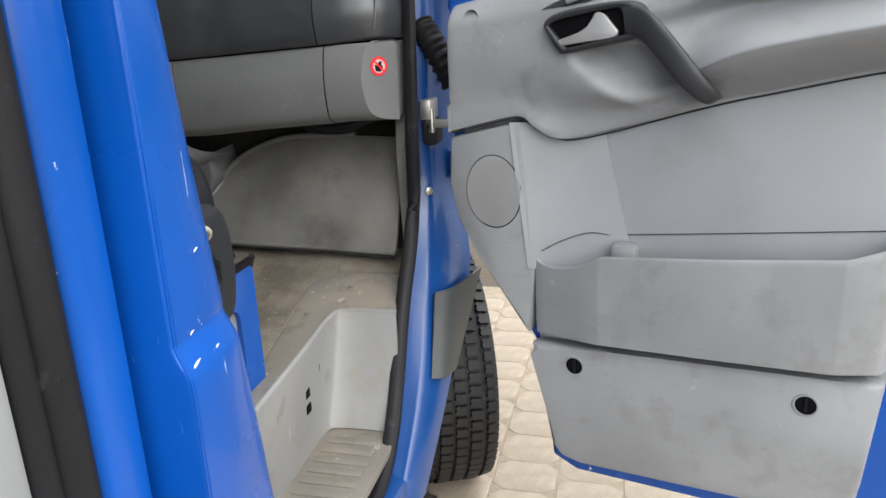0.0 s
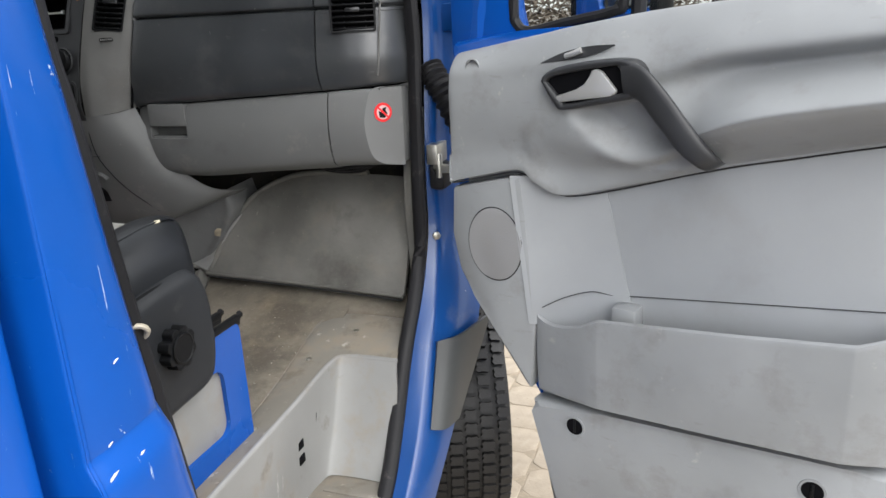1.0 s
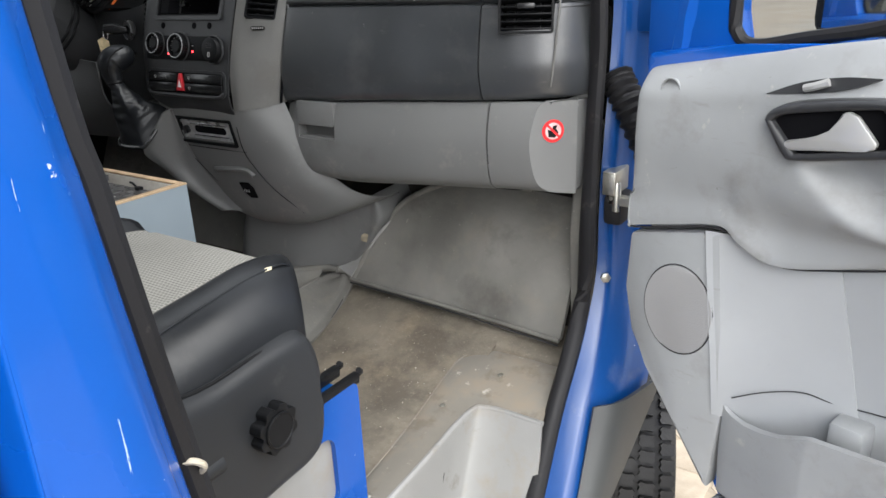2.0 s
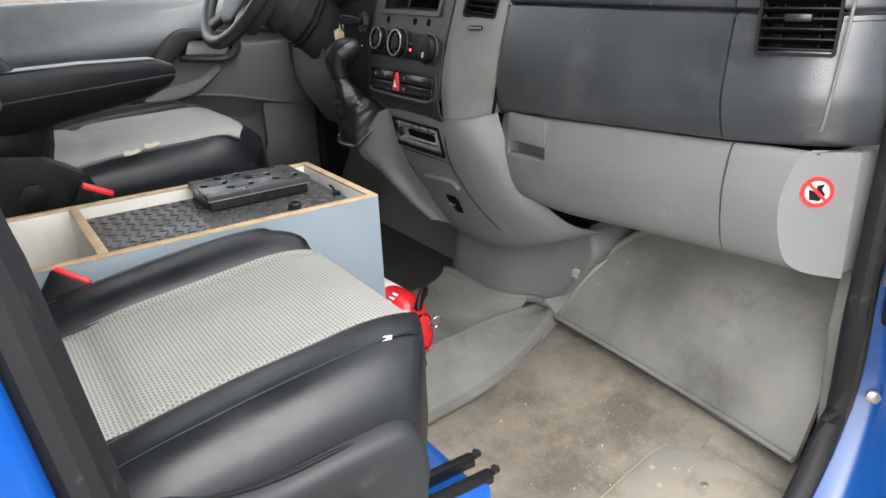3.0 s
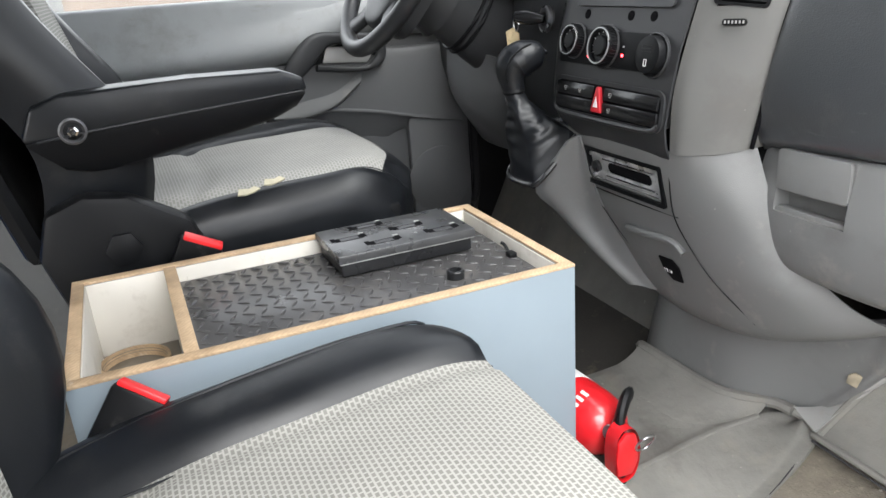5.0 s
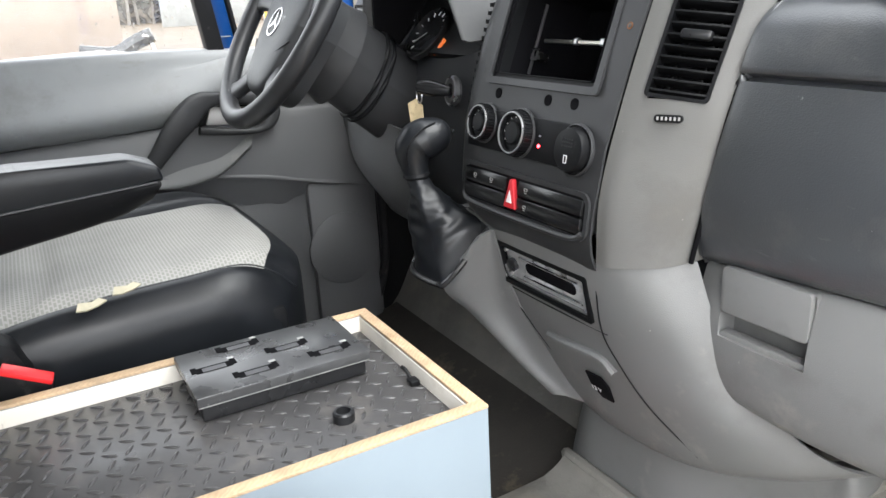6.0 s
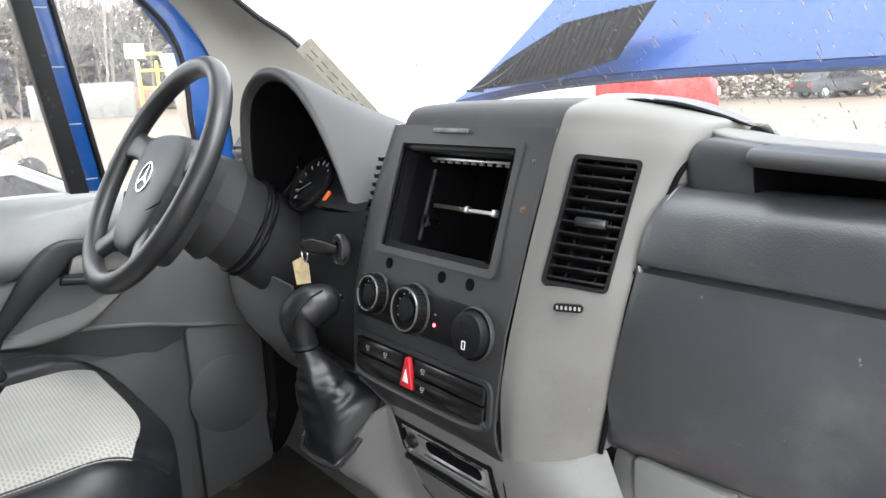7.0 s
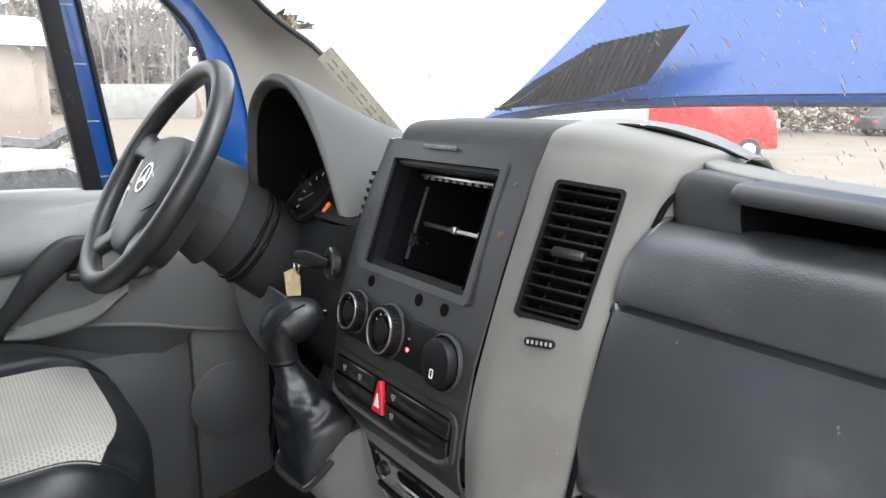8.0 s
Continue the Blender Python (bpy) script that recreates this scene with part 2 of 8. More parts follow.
def wet_glass(name, lo=0.02, hi=0.06, tint=(0.86, 0.88, 0.88)):
    """Glass under a thin film of water and dust that scatters a little light."""
    m = glass(name, tint)
    nn, ll = m.node_tree.nodes, m.node_tree.links
    out = nn["Material Output"].inputs["Surface"]
    clear = out.links[0].from_socket
    co = nn.new("ShaderNodeTexCoord")
    n = nn.new("ShaderNodeTexNoise")
    n.inputs["Scale"].default_value, n.inputs["Detail"].default_value = 170, 8
    ll.new(co.outputs["Object"], n.inputs["Vector"])
    r = nn.new("ShaderNodeMapRange")
    r.inputs["From Min"].default_value, r.inputs["From Max"].default_value = 0.4, 0.65
    r.inputs["To Min"].default_value, r.inputs["To Max"].default_value = lo, hi
    ll.new(n.outputs["Fac"], r.inputs["Value"])
    tl = nn.new("ShaderNodeBsdfTranslucent")
    tl.inputs[0].default_value = (0.9, 0.9, 0.9, 1)
    b = nn.new("ShaderNodeMixShader")
    ll.new(r.outputs[0], b.inputs[0])
    ll.new(clear, b.inputs[1])
    ll.new(tl.outputs[0], b.inputs[2])
    ll.new(b.outputs[0], out)
    return m


WETGLASS = wet_glass("wet_windscreen", 0.014, 0.040)
MISTED = wet_glass("misted_side_glass", 0.02, 0.06, (0.95, 0.96, 0.96))

# ---- mesh helpers ----
def thing(name, label, category, group="", kind="", at=(0, 0, 0)):
    ob = new(name)
    ob.empty_display_size = 0.05
    ob.location = at
    return tagged(ob, label, category, group, kind)


def part(name, bm, material, parent=None, label="", sharp=35, solid=0.0, at=None):
    """Links a bmesh as one mesh object under a thing or a part."""
    bmesh.ops.recalc_face_normals(bm, faces=bm.faces)
    lim = radians(sharp)
    for e in bm.edges:
        e.smooth = len(e.link_faces) == 2 and e.calc_face_angle(0) < lim
    for f in bm.faces:
        f.smooth = True
    me = bpy.data.meshes.new(name)
    bm.to_mesh(me)
    bm.free()
    me.materials.append(material)
    ob = new(name, me)
    if parent:
        ob.parent = parent
        ob.matrix_parent_inverse = Matrix.Translation(parent_origin(parent)).inverted()
    if solid:
        s = ob.modifiers.new("thickness", "SOLIDIFY")
        s.thickness, s.offset = abs(solid), (-1 if solid > 0 else 1)
    if label:
        ob["label"] = label
    return ob


def parent_origin(ob):
    p = Vector((0, 0, 0))
    while ob:
        p += ob.location
        ob = ob.parent
    return p


def solo(name, bm, material, label, category, group="", kind="", **k):
    return tagged(part(name, bm, material, None, **k), label, category, group, kind)


def box(x0, x1, y0, y1, z0, z1, r=0.0, bm=None, seg=2, m=None):
    bm = bm or bmesh.new()
    g = bmesh.ops.create_cube(bm, size=1)["verts"]
    for v in g:
        v.co = ((x0 + x1) / 2 + v.co.x * (x1 - x0), (y0 + y1) / 2 + v.co.y * (y1 - y0), (z0 + z1) / 2 + v.co.z * (z1 - z0))
    if r:
        es = list({e for v in g for e in v.link_edges})
        g = bmesh.ops.bevel(bm, geom=es, offset=r, segments=seg, profile=0.5, affect="EDGES")["verts"] + [v for v in g if v.is_valid]
    if m is not None:
        bmesh.ops.transform(bm, matrix=m, verts=list({v for v in g if v.is_valid}))
    return bm


def spline(pts, n):
    """Catmull-Rom through pts, n steps a span."""
    P = [Vector(p) for p in pts]
    P = [2 * P[0] - P[1]] + P + [2 * P[-1] - P[-2]]
    out = []
    for i in range(1, len(P) - 2):
        a, b, c, d = P[i - 1:i + 3]
        for k in range(n):
            t = k / n
            out.append(0.5 * (2 * b + (c - a) * t + (2 * a - 5 * b + 4 * c - d) * t * t + (3 * b - a - 3 * c + d) * t ** 3))
    out.append(P[-2])
    return out


def tube(pts, r, n=6, seg=10, closed=False, taper=None, flat=1.0, bm=None):
    bm = bm or bmesh.new()
    path = spline(pts, n) if n > 1 else [Vector(p) for p in pts]
    if closed:
        path = path[:-1]
    rings = []
    up = Vector((0.13, 0.21, 1)).normalized()
    N = len(path)
    for i, p in enumerate(path):
        a = path[(i - 1) % N] if closed or i else path[0]
        b = path[(i + 1) % N] if closed or i < N - 1 else path[-1]
        d = (b - a).normalized()
        s = d.cross(up)
        s = s.normalized() if s.length > 1e-4 else Vector((1, 0, 0))
        w = s.cross(d)
        rr = r * (taper(i / (N - 1)) if taper else 1)
        rings.append([bm.verts.new(p + (s * math.cos(k * math.tau / seg) + w * flat * math.sin(k * math.tau / seg)) * rr) for k in range(seg)])
    for i in range(N if closed else N - 1):
        A, B = rings[i], rings[(i + 1) % N]
        for k in range(seg):
            bm.faces.new((A[k], A[(k + 1) % seg], B[(k + 1) % seg], B[k]))
    if not closed:
        bm.faces.new(rings[0])
        bm.faces.new(rings[-1][::-1])
    return bm


def loft(stations, nu=4, nv=4, bm=None, smooth_u=True):
    """A sheet through stations, each a list of points of the same length."""
    bm = bm or bmesh.new()
    rows = [spline(s, nv) if nv > 1 else [Vector(p) for p in s] for s in stations]
    cols = [spline(c, nu) if nu > 1 else list(c) for c in zip(*rows)]
    g = [[bm.verts.new(p) for p in c] for c in cols]
    for i in range(len(g) - 1):
        for j in range(len(g[0]) - 1):
            bm.faces.new((g[i][j], g[i][j + 1], g[i + 1][j + 1], g[i + 1][j]))
    return bm


def strap(sections, deep, thick, n=5, seg=16):
    """A flattened bar through sections (one edge, other edge); deep is the direction of its thickness."""
    rows = []
    for a, b in sections:
        a, b = Vector(a), Vector(b)
        c, h = (a + b) / 2, (a - b) / 2
        ring_ = []
        for k in range(seg + 1):
            u, v = math.cos(k * math.tau / seg), math.sin(k * math.tau / seg)
            ring_.append(c + h * math.copysign(abs(u) ** 0.75, u) + Vector(deep) * thick * math.copysign(abs(v) ** 0.75, v))
        rows.append(ring_)
    first, last = rows[0], rows[-1]
    rows = [[sum(first[:-1], Vector()) / seg] * (seg + 1)] + rows + [[sum(last[:-1], Vector()) / seg] * (seg + 1)]
    cols = [[c[0]] + spline(c[1:-1], n) + [c[-1]] for c in zip(*rows)]
    bm = bmesh.new()
    g = [[bm.verts.new(p) for p in c] for c in cols]
    for i in range(len(g) - 1):
        for j in range(len(g[0]) - 1):
            bm.faces.new((g[i][j], g[i][j + 1], g[i + 1][j + 1], g[i + 1][j]))
    bmesh.ops.remove_doubles(bm, verts=bm.verts, dist=1e-5)
    return bm


def prism(poly, axis, a, b, r=0.0, bm=None, seg=2):
    """A polygon of (p, q) pairs extruded along an axis; p, q are the other two axes in order."""
    bm = bm or bmesh.new()
    def co(p, q, h):
        return {"x": (h, p, q), "y": (p, h, q), "z": (p, q, h)}[axis]
    lo = [bm.verts.new(co(p, q, a)) for p, q in poly]
    hi = [bm.verts.new(co(p, q, b)) for p, q in poly]
    fs = [bm.faces.new(lo), bm.faces.new(hi[::-1])]
    for i in range(len(poly)):
        j = (i + 1) % len(poly)
        fs.append(bm.faces.new((lo[i], hi[i], hi[j], lo[j])))
    if r:
        es = list({e for f in fs for e in f.edges})
        bmesh.ops.bevel(bm, geom=es, offset=r, segments=seg, profile=0.5, affect="EDGES", clamp_overlap=True)
    return bm


def turned(profile, seg=24, m=None, bm=None):
    """(radius, height) pairs turned round z, then placed by m."""
    bm = bm or bmesh.new()
    m = m or Matrix()
    rings = []
    for r, h in profile:
        rings.append([bm.verts.new(m @ Vector((max(r, 1e-4) * math.cos(k * math.tau / seg), max(r, 1e-4) * math.sin(k * math.tau / seg), h))) for k in range(seg)])
    for A, B in zip(rings, rings[1:]):
        for k in range(seg):
            bm.faces.new((A[k], A[(k + 1) % seg], B[(k + 1) % seg], B[k]))
    bm.faces.new(rings[0][::-1])
    bm.faces.new(rings[-1])
    return bm


def hoop(profile, seg=32, m=None, bm=None):
    """A closed (radius, height) loop turned round z: a ring with an open middle."""
    bm = bm or bmesh.new()
    m = m or Matrix()
    rings = [[bm.verts.new(m @ Vector((r * math.cos(k * math.tau / seg), r * math.sin(k * math.tau / seg), h))) for k in range(seg)] for r, h in profile]
    for A, B in zip(rings, rings[1:] + rings[:1]):
        for k in range(seg):
            bm.faces.new((A[k], A[(k + 1) % seg], B[(k + 1) % seg], B[k]))
    return bm


def facing(at, normal, spin=0):
    """A frame at a place with z along the normal."""
    return Matrix.Translation(at) @ Vector(normal).to_track_quat("Z", "Y").to_matrix().to_4x4() @ pose(0, 0, 0, 0, 0, spin)


def outline(w, h, r, n=4):
    """A rounded rectangle of (p, q) pairs about the origin."""
    out = []
    for cx, cy, a0 in ((w / 2 - r, h / 2 - r, 0), (-w / 2 + r, h / 2 - r, 90), (-w / 2 + r, -h / 2 + r, 180), (w / 2 - r, -h / 2 + r, 270)):
        for k in range(n + 1):
            a = radians(a0 + 90 * k / n)
            out.append((cx + r * math.cos(a), cy + r * math.sin(a)))
    return out


def plane_of(at, right, up, skew=False):
    """A frame with x along right, y near up and z out of the surface."""
    x = Vector(right).normalized()
    z = x.cross(Vector(up)).normalized()
    y = Vector(up).normalized() if skew else z.cross(x)
    return Matrix.Translation(at) @ Matrix((x, y, z)).transposed().to_4x4()


def slab(poly, depth, m, r=0.0, bm=None):
    """A flat polygon in m's xy plane, rising by depth along m's z."""
    b2 = prism(poly, "z", 0, depth, r)
    bmesh.ops.transform(b2, matrix=m, verts=b2.verts)
    if bm is None:
        return b2
    tmp = bpy.data.meshes.new("tmp")
    b2.to_mesh(tmp)
    b2.free()
    bm.from_mesh(tmp)
    bpy.data.meshes.remove(tmp)
    return bm

# ---- the ground and the far surroundings ----
GZ = -0.20
GROUND = mat("wet_concrete_yard", (0.085, 0.064, 0.043), 0.6, spec=0.35, var=0.15, scale=0.6, bump=[(30, 0.2, "noise")], spots=[((0.04, 0.037, 0.032), 0.35, 0.5, 0.7, 0.6), ((0.10, 0.092, 0.08), 3, 0.55, 0.7, 0.4)])
bm = bmesh.new()
bmesh.ops.create_grid(bm, x_segments=8, y_segments=8, size=400)
bmesh.ops.translate(bm, verts=bm.verts, vec=(0, 0, GZ))
ground = solo("ground", bm, GROUND, "pale damp concrete yard reaching to the trees", "ground", kind="structure")

# ---- the van's shell ----
van = thing("van", "blue delivery van body with scratched paint", "van", kind="structure")
XR, XL = 0.99, -0.93

# B pillar between the front door's opening and the sliding door's opening
def b_pillar_row(z, s):
    # s: how far forward the rounded front edge reaches at this height; below the swage the skin swells out
    b = 0.013 * min(1.0, max(0.0, (0.905 - z) / 0.035))
    f = min(s - 0.024, -0.640)
    return [(0.940, s + 0.004, z), (0.958, s + 0.007, z), (0.972 + b * 0.4, s + 0.004, z), (0.986 + b, s - 0.010, z), (0.998 + b, f, z), (1.005 + b, min(f - 0.030, -0.690), z),
            (1.006 + b, -0.740, z), (1.0050 + b, -0.7445, z), (1.0010 + b, -0.7470, z), (0.972, -0.7495, z), (0.943, -0.7520, z), (0.938, -0.7560, z), (0.938, -0.7640, z), (0.943, -0.7680, z), (0.968, -0.7710, z), (0.9735, -0.7745, z), (0.9757, -0.7790, z), (0.977, -0.795, z), (0.976, -0.815, z), (0.970, -0.828, z), (0.955, -0.836, z), (0.935, -0.838, z)]
bm = loft([b_pillar_row(z, f) for z, f in ((0.30, -0.49), (0.50, -0.552), (0.62, -0.572), (0.72, -0.584), (0.80, -0.596), (0.862, -0.605), (0.885, -0.610), (0.905, -0.614), (0.925, -0.616), (1.05, -0.633), (1.235, -0.655), (1.37, -0.671), (1.75, -0.700), (2.1, -0.712))], 4, 3)
pillar = part("b_pillar", bm, BLUE, van, "bright blue scratched door pillar", sharp=60, solid=0.004)
CHIP = mat("bare_primer", (0.62, 0.63, 0.64), 0.7, var=0.1)
for x, y, z, k in ((1.0068, -0.688, 0.991, 0.4), (1.0068, -0.715, 0.911, 0.35), (1.0149, -0.727, 0.882, 0.75), (1.0125, -0.684, 0.881, 0.55)):
    part("paint_chip", slab([(-0.009 * k, -0.003 * k), (0.002 * k, -0.002 * k), (0.011 * k, 0.001 * k), (0.003 * k, 0.003 * k), (-0.005 * k, 0.001 * k)], 0.0010, plane_of((x, y, z), (0.05, 1, 0.3), (0, -0.3, 1)), 0.0), CHIP, van)
# seals
SEALLINE = [(0.940, -0.690, 2.0), (0.945, -0.652, 1.37), (0.946, -0.636, 1.235), (0.947, -0.612, 1.05), (0.947, -0.594, 0.925), (0.948, -0.584, 0.85), (0.949, -0.568, 0.74), (0.952, -0.545, 0.55), (0.956, -0.44, 0.38), (0.958, -0.36, 0.30)]
part("door_seal", tube(SEALLINE, 0.0165, 5, 10), RUBBER, van, "black rubber door seal")
part("seal_lip", tube([(x - 0.026, y + 0.010, z) for x, y, z in SEALLINE], 0.014, 5, 8), RUBBER, van)
part("door_seal", tube([(0.955, -0.36, 0.30), (0.958, -0.2, 0.285), (0.958, -0.08, 0.295), (0.955, 0.02, 0.36), (0.95, 0.10, 0.46), (0.945, 0.185, 0.59), (0.943, 0.265, 0.69), (0.946, 0.310, 0.80), (0.952, 0.305, 0.95), (0.955, 0.308, 1.10), (0.957, 0.312, 1.30), (0.948, 0.28, 1.50), (0.90, 0.05, 1.78), (0.87, -0.2, 1.95)], 0.017, 5, 10, flat=0.8), RUBBER, van, "black rubber door seal")
for x, y, r in ((0.962, -0.853, 0.019), (0.950, -0.874, 0.016)):
    part("slide_door_seal", tube([(x, y, 2.0), (x, y, 1.2), (x, y, 0.3)], r, 4, 12), RUBBER, van, "black rubber seal of the sliding door opening")
part("cargo_trim", box(0.84, 0.955, -0.985, -0.888, 0.2, 2.0, 0.012), DOORGREY, van, "grey plastic trim")
part("cargo_wall", box(0.93, 0.99, -3.4, -2.35, GZ + 0.35, 2.2, 0.01), BLUE, van)
# fender corner ahead of the door opening
def fender_row(z, y0, x1, y1, x2, y2):
    return [(0.955, y0, z), (0.965 + (x1 - 0.965) * 0.55, y0 + (y1 - y0) * 0.35, z), (x1, y1, z), ((x1 + x2) / 2 + 0.006, (y1 + y2) / 2 - 0.006, z), (x2, y2, z)]
bm = loft([fender_row(*r) for r in ((1.7, 0.20, 0.98, 0.22, 1.0, 0.3), (1.40, 0.375, 0.98, 0.40, 1.03, 0.46), (1.0, 0.350, 0.985, 0.39, 1.03, 0.47), (0.82, 0.345, 0.988, 0.375, 1.035, 0.47), (0.70, 0.285, 0.998, 0.315, 1.050, 0.42),
                                       (0.60, 0.20, 1.003, 0.222, 1.062, 0.37), (0.43, 0.085, 1.01, 0.098, 1.05, 0.22), (0.30, -0.02, 1.003, -0.012, 1.035, 0.11), (0.20, -0.10, 0.99, -0.09, 1.02, 0.03))], 4, 3)
part("fender_corner", bm, DUSTSHADE, van, "blue fender corner at the door opening", sharp=60, solid=0.004)
part("sill", prism([(0.965, 0.285), (1.0, 0.275), (1.005, 0.20), (0.96, 0.10), (0.90, 0.10), (0.90, 0.27)], "y", -0.62, -0.02, 0.008), DUSTSHADE, van)
part("sill_rear", prism([(0.965, 0.32), (1.0, 0.30), (1.005, 0.20), (0.96, 0.10), (0.90, 0.10), (0.90, 0.30)], "y", -3.2, -0.55, 0.008), DUSTSHADE, van)
# plastic cover on the fender corner
cover = [(1.010, 0.215, 0.605), (1.020, 0.120, 0.437), (1.052, 0.205, 0.425), (1.082, 0.385, 0.612)]
bm = loft([[cover[0], Vector(cover[0]).lerp(Vector(cover[3]), 0.35) + Vector((0.012, -0.014, 0.0)), cover[3]], [cover[1], Vector(cover[1]).lerp(Vector(cover[2]), 0.35) + Vector((0.012, -0.014, 0)), cover[2]]], 8, 4)
part("fender_cover", bm, mat("fender_cover_plastic", (0.050, 0.053, 0.053), 0.5, bump=GRAIN, var=0.12, scale=6), van, "dull grey plastic fender cover", solid=-0.008)
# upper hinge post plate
part("hinge_post", prism([(0.96, 0.44), (1.05, 0.47), (1.09, 0.60), (0.96, 0.60)], "z", 0.72, 1.75, 0.008), DUSTSHADE, van)
# roof, bulkhead and far side
part("roof", box(XL, XR - 0.04, -3.2, 0.06, 2.08, 2.14, 0.02), BLUE, van)
part("headliner", box(XL + 0.02, XR - 0.06, -3.2, 0.05, 2.04, 2.075, 0.01), DOORGREY, van)
part("rear_closure", box(XL, XR - 0.02, -3.3, -3.2, GZ + 0.35, 2.14), DUSTSHADE, van)
# out of view; added to block light bouncing up from the ground
part("unseen_cargo_floor", box(XL, 0.95, -3.2, -1.2, 0.50, 0.545, 0.004), FLOORMAT, van, "unseen cargo floor added to stop light from below")
part("far_side_wall", box(XL - 0.04, XL, -3.2, -0.76, GZ + 0.35, 2.1), DUSTSHADE, van, "blue inner side of the cargo space")
# windscreen pillars
def a_pillar(x, s):
    return tube([(x, 0.70, 1.35), (x, 0.55, 1.50), (x - s * 0.01, 0.36, 1.68), (x - s * 0.05, 0.05, 1.97), (x - s * 0.07, -0.04, 2.05)], 0.070, 5, 14, flat=1.0)
trim_rows = [[(-0.89, 0.350, 1.36), (-0.865, 0.50, 1.36), (-0.80, 0.70, 1.36)], [(-0.89, 0.345, 1.48), (-0.862, 0.46, 1.48), (-0.80, 0.605, 1.47)], [(-0.89, 0.315, 1.606), (-0.862, 0.40, 1.606), (-0.80, 0.487, 1.61)],
             [(-0.888, 0.255, 1.70), (-0.86, 0.31, 1.70), (-0.80, 0.362, 1.697)], [(-0.88, 0.08, 1.88), (-0.85, 0.13, 1.88), (-0.79, 0.16, 1.885)], [(-0.87, -0.10, 2.05), (-0.84, -0.05, 2.05), (-0.78, 0.0, 2.05)]]
part("windscreen_pillar_trim", loft(trim_rows, 5, 6), PILLARGREY, van, "grey plastic windscreen pillar trim", sharp=60, solid=0.006)
part("screen_gasket", tube([r[-1] for r in trim_rows], 0.007, 5, 8), RUBBER, van)
part("windscreen_pillar_trim", a_pillar(0.875, 1), GREY, van)
part("outer_pillar", tube([(-0.93, 0.55, 1.30), (-0.925, 0.44, 1.50), (-0.915, 0.29, 1.72), (-0.90, 0.0, 2.03)], 0.035, 5, 10), BLUE, van)
part("panel_gap", tube([(0.9665, -0.7738, 0.32), (0.9665, -0.7738, 0.9), (0.9665, -0.7738, 2.0)], 0.0028, 4, 8), VOID, van)
part("cowl", prism([(0.45, 1.32), (0.82, 1.32), (0.82, 1.0), (0.45, 1.0)], "x", -0.9, 0.93, 0.02), BLACK, van)

# windscreen
def screen_pt(a, b):
    x = 0.03 + a * (0.80 - 0.08 * b)
    bow = 0.12 * (1 - a * a)
    return (x, 0.72 - 0.72 * b + bow, 1.345 + 0.715 * b)
bm = loft([[screen_pt(a, b) for a in (-1, -0.5, 0, 0.5, 1)] for b in (0, 0.33, 0.66, 1)], 4, 4)
screen = part("windscreen", bm, WETGLASS, van, "wet windscreen glass")

# ---- floor ----
floor = solo("floor", loft([[(-0.90, y, z), (-0.3, y, z), (0.3, y, z), (0.745, y, z)] for y, z in ((-1.2, 0.545), (-0.4, 0.548), (0.0, 0.560), (0.20, 0.585), (0.34, 0.630), (0.6, 0.66))], 4, 4), FLOORMAT, "worn dirty rubber cab floor", "floor", kind="structure", solid=0.03)
solo("floor_apron", loft([[(0.745, y, z), (0.85, y, z - 0.003), (0.948, y, z - 0.006)] for y, z in ((0.292, 0.613), (0.31, 0.618), (0.34, 0.634), (0.5, 0.65))], 4, 4), FLOORMAT, "dirty rubber floor beside the step", "floor", kind="structure", solid=0.03)
# edge strip with screws along the step
STEPDIRT = mat("dirty_step_plastic", (0.20, 0.185, 0.158), 0.7, bump=GRAIN, var=0.15, scale=8, spots=[((0.25, 0.20, 0.14), 8, 0.48, 0.66, 0.6), ((0.14, 0.115, 0.085), 14, 0.54, 0.66, 0.65), ((0.50, 0.47, 0.42), 40, 0.62, 0.68, 0.6)])
edge = thing("sill_strip", "pale grey worn floor edge strip with screws", "trim strip", kind="structure")
inner = [(0.765, -0.42, 0.556), (0.737, -0.13, 0.563), (0.716, 0.03, 0.571), (0.694, 0.19, 0.590), (0.694, 0.255, 0.603), (0.722, 0.288, 0.613), (0.80, 0.298, 0.616), (0.90, 0.298, 0.615)]
rim = [(0.832, -0.42, 0.580), (0.812, -0.13, 0.580), (0.802, 0.03, 0.580), (0.792, 0.115, 0.580), (0.798, 0.138, 0.580), (0.815, 0.152, 0.580), (0.86, 0.156, 0.581), (0.938, 0.150, 0.582)]
part("strip", loft([[Vector(p) + Vector((0, 0, -0.006)) for p in inner], inner, [Vector(p).lerp(Vector(q), 0.5) + Vector((0, 0, 0.003)) for p, q in zip(inner, rim)], [Vector(p).lerp(Vector(q), 0.9) + Vector((0, 0, 0.001)) for p, q in zip(inner, rim)], rim], 3, 5), STEPDIRT, edge, "dirty floor edge moulding")
part("strip_seam", tube([Vector(p) + Vector((-0.003, 0, 0.0)) for p in inner[:6]], 0.0014, 5, 6), STEPDIRT, edge)
for x, y, z in ((0.778, -0.175, 0.5745), (0.742, 0.105, 0.583), (0.80, 0.235, 0.602)):
    part("screw", turned([(0.0065, 0), (0.0065, 0.002), (0.004, 0.0035)], 12, facing((x, y, z), (-0.1, 0, 1))), ZINC, edge)

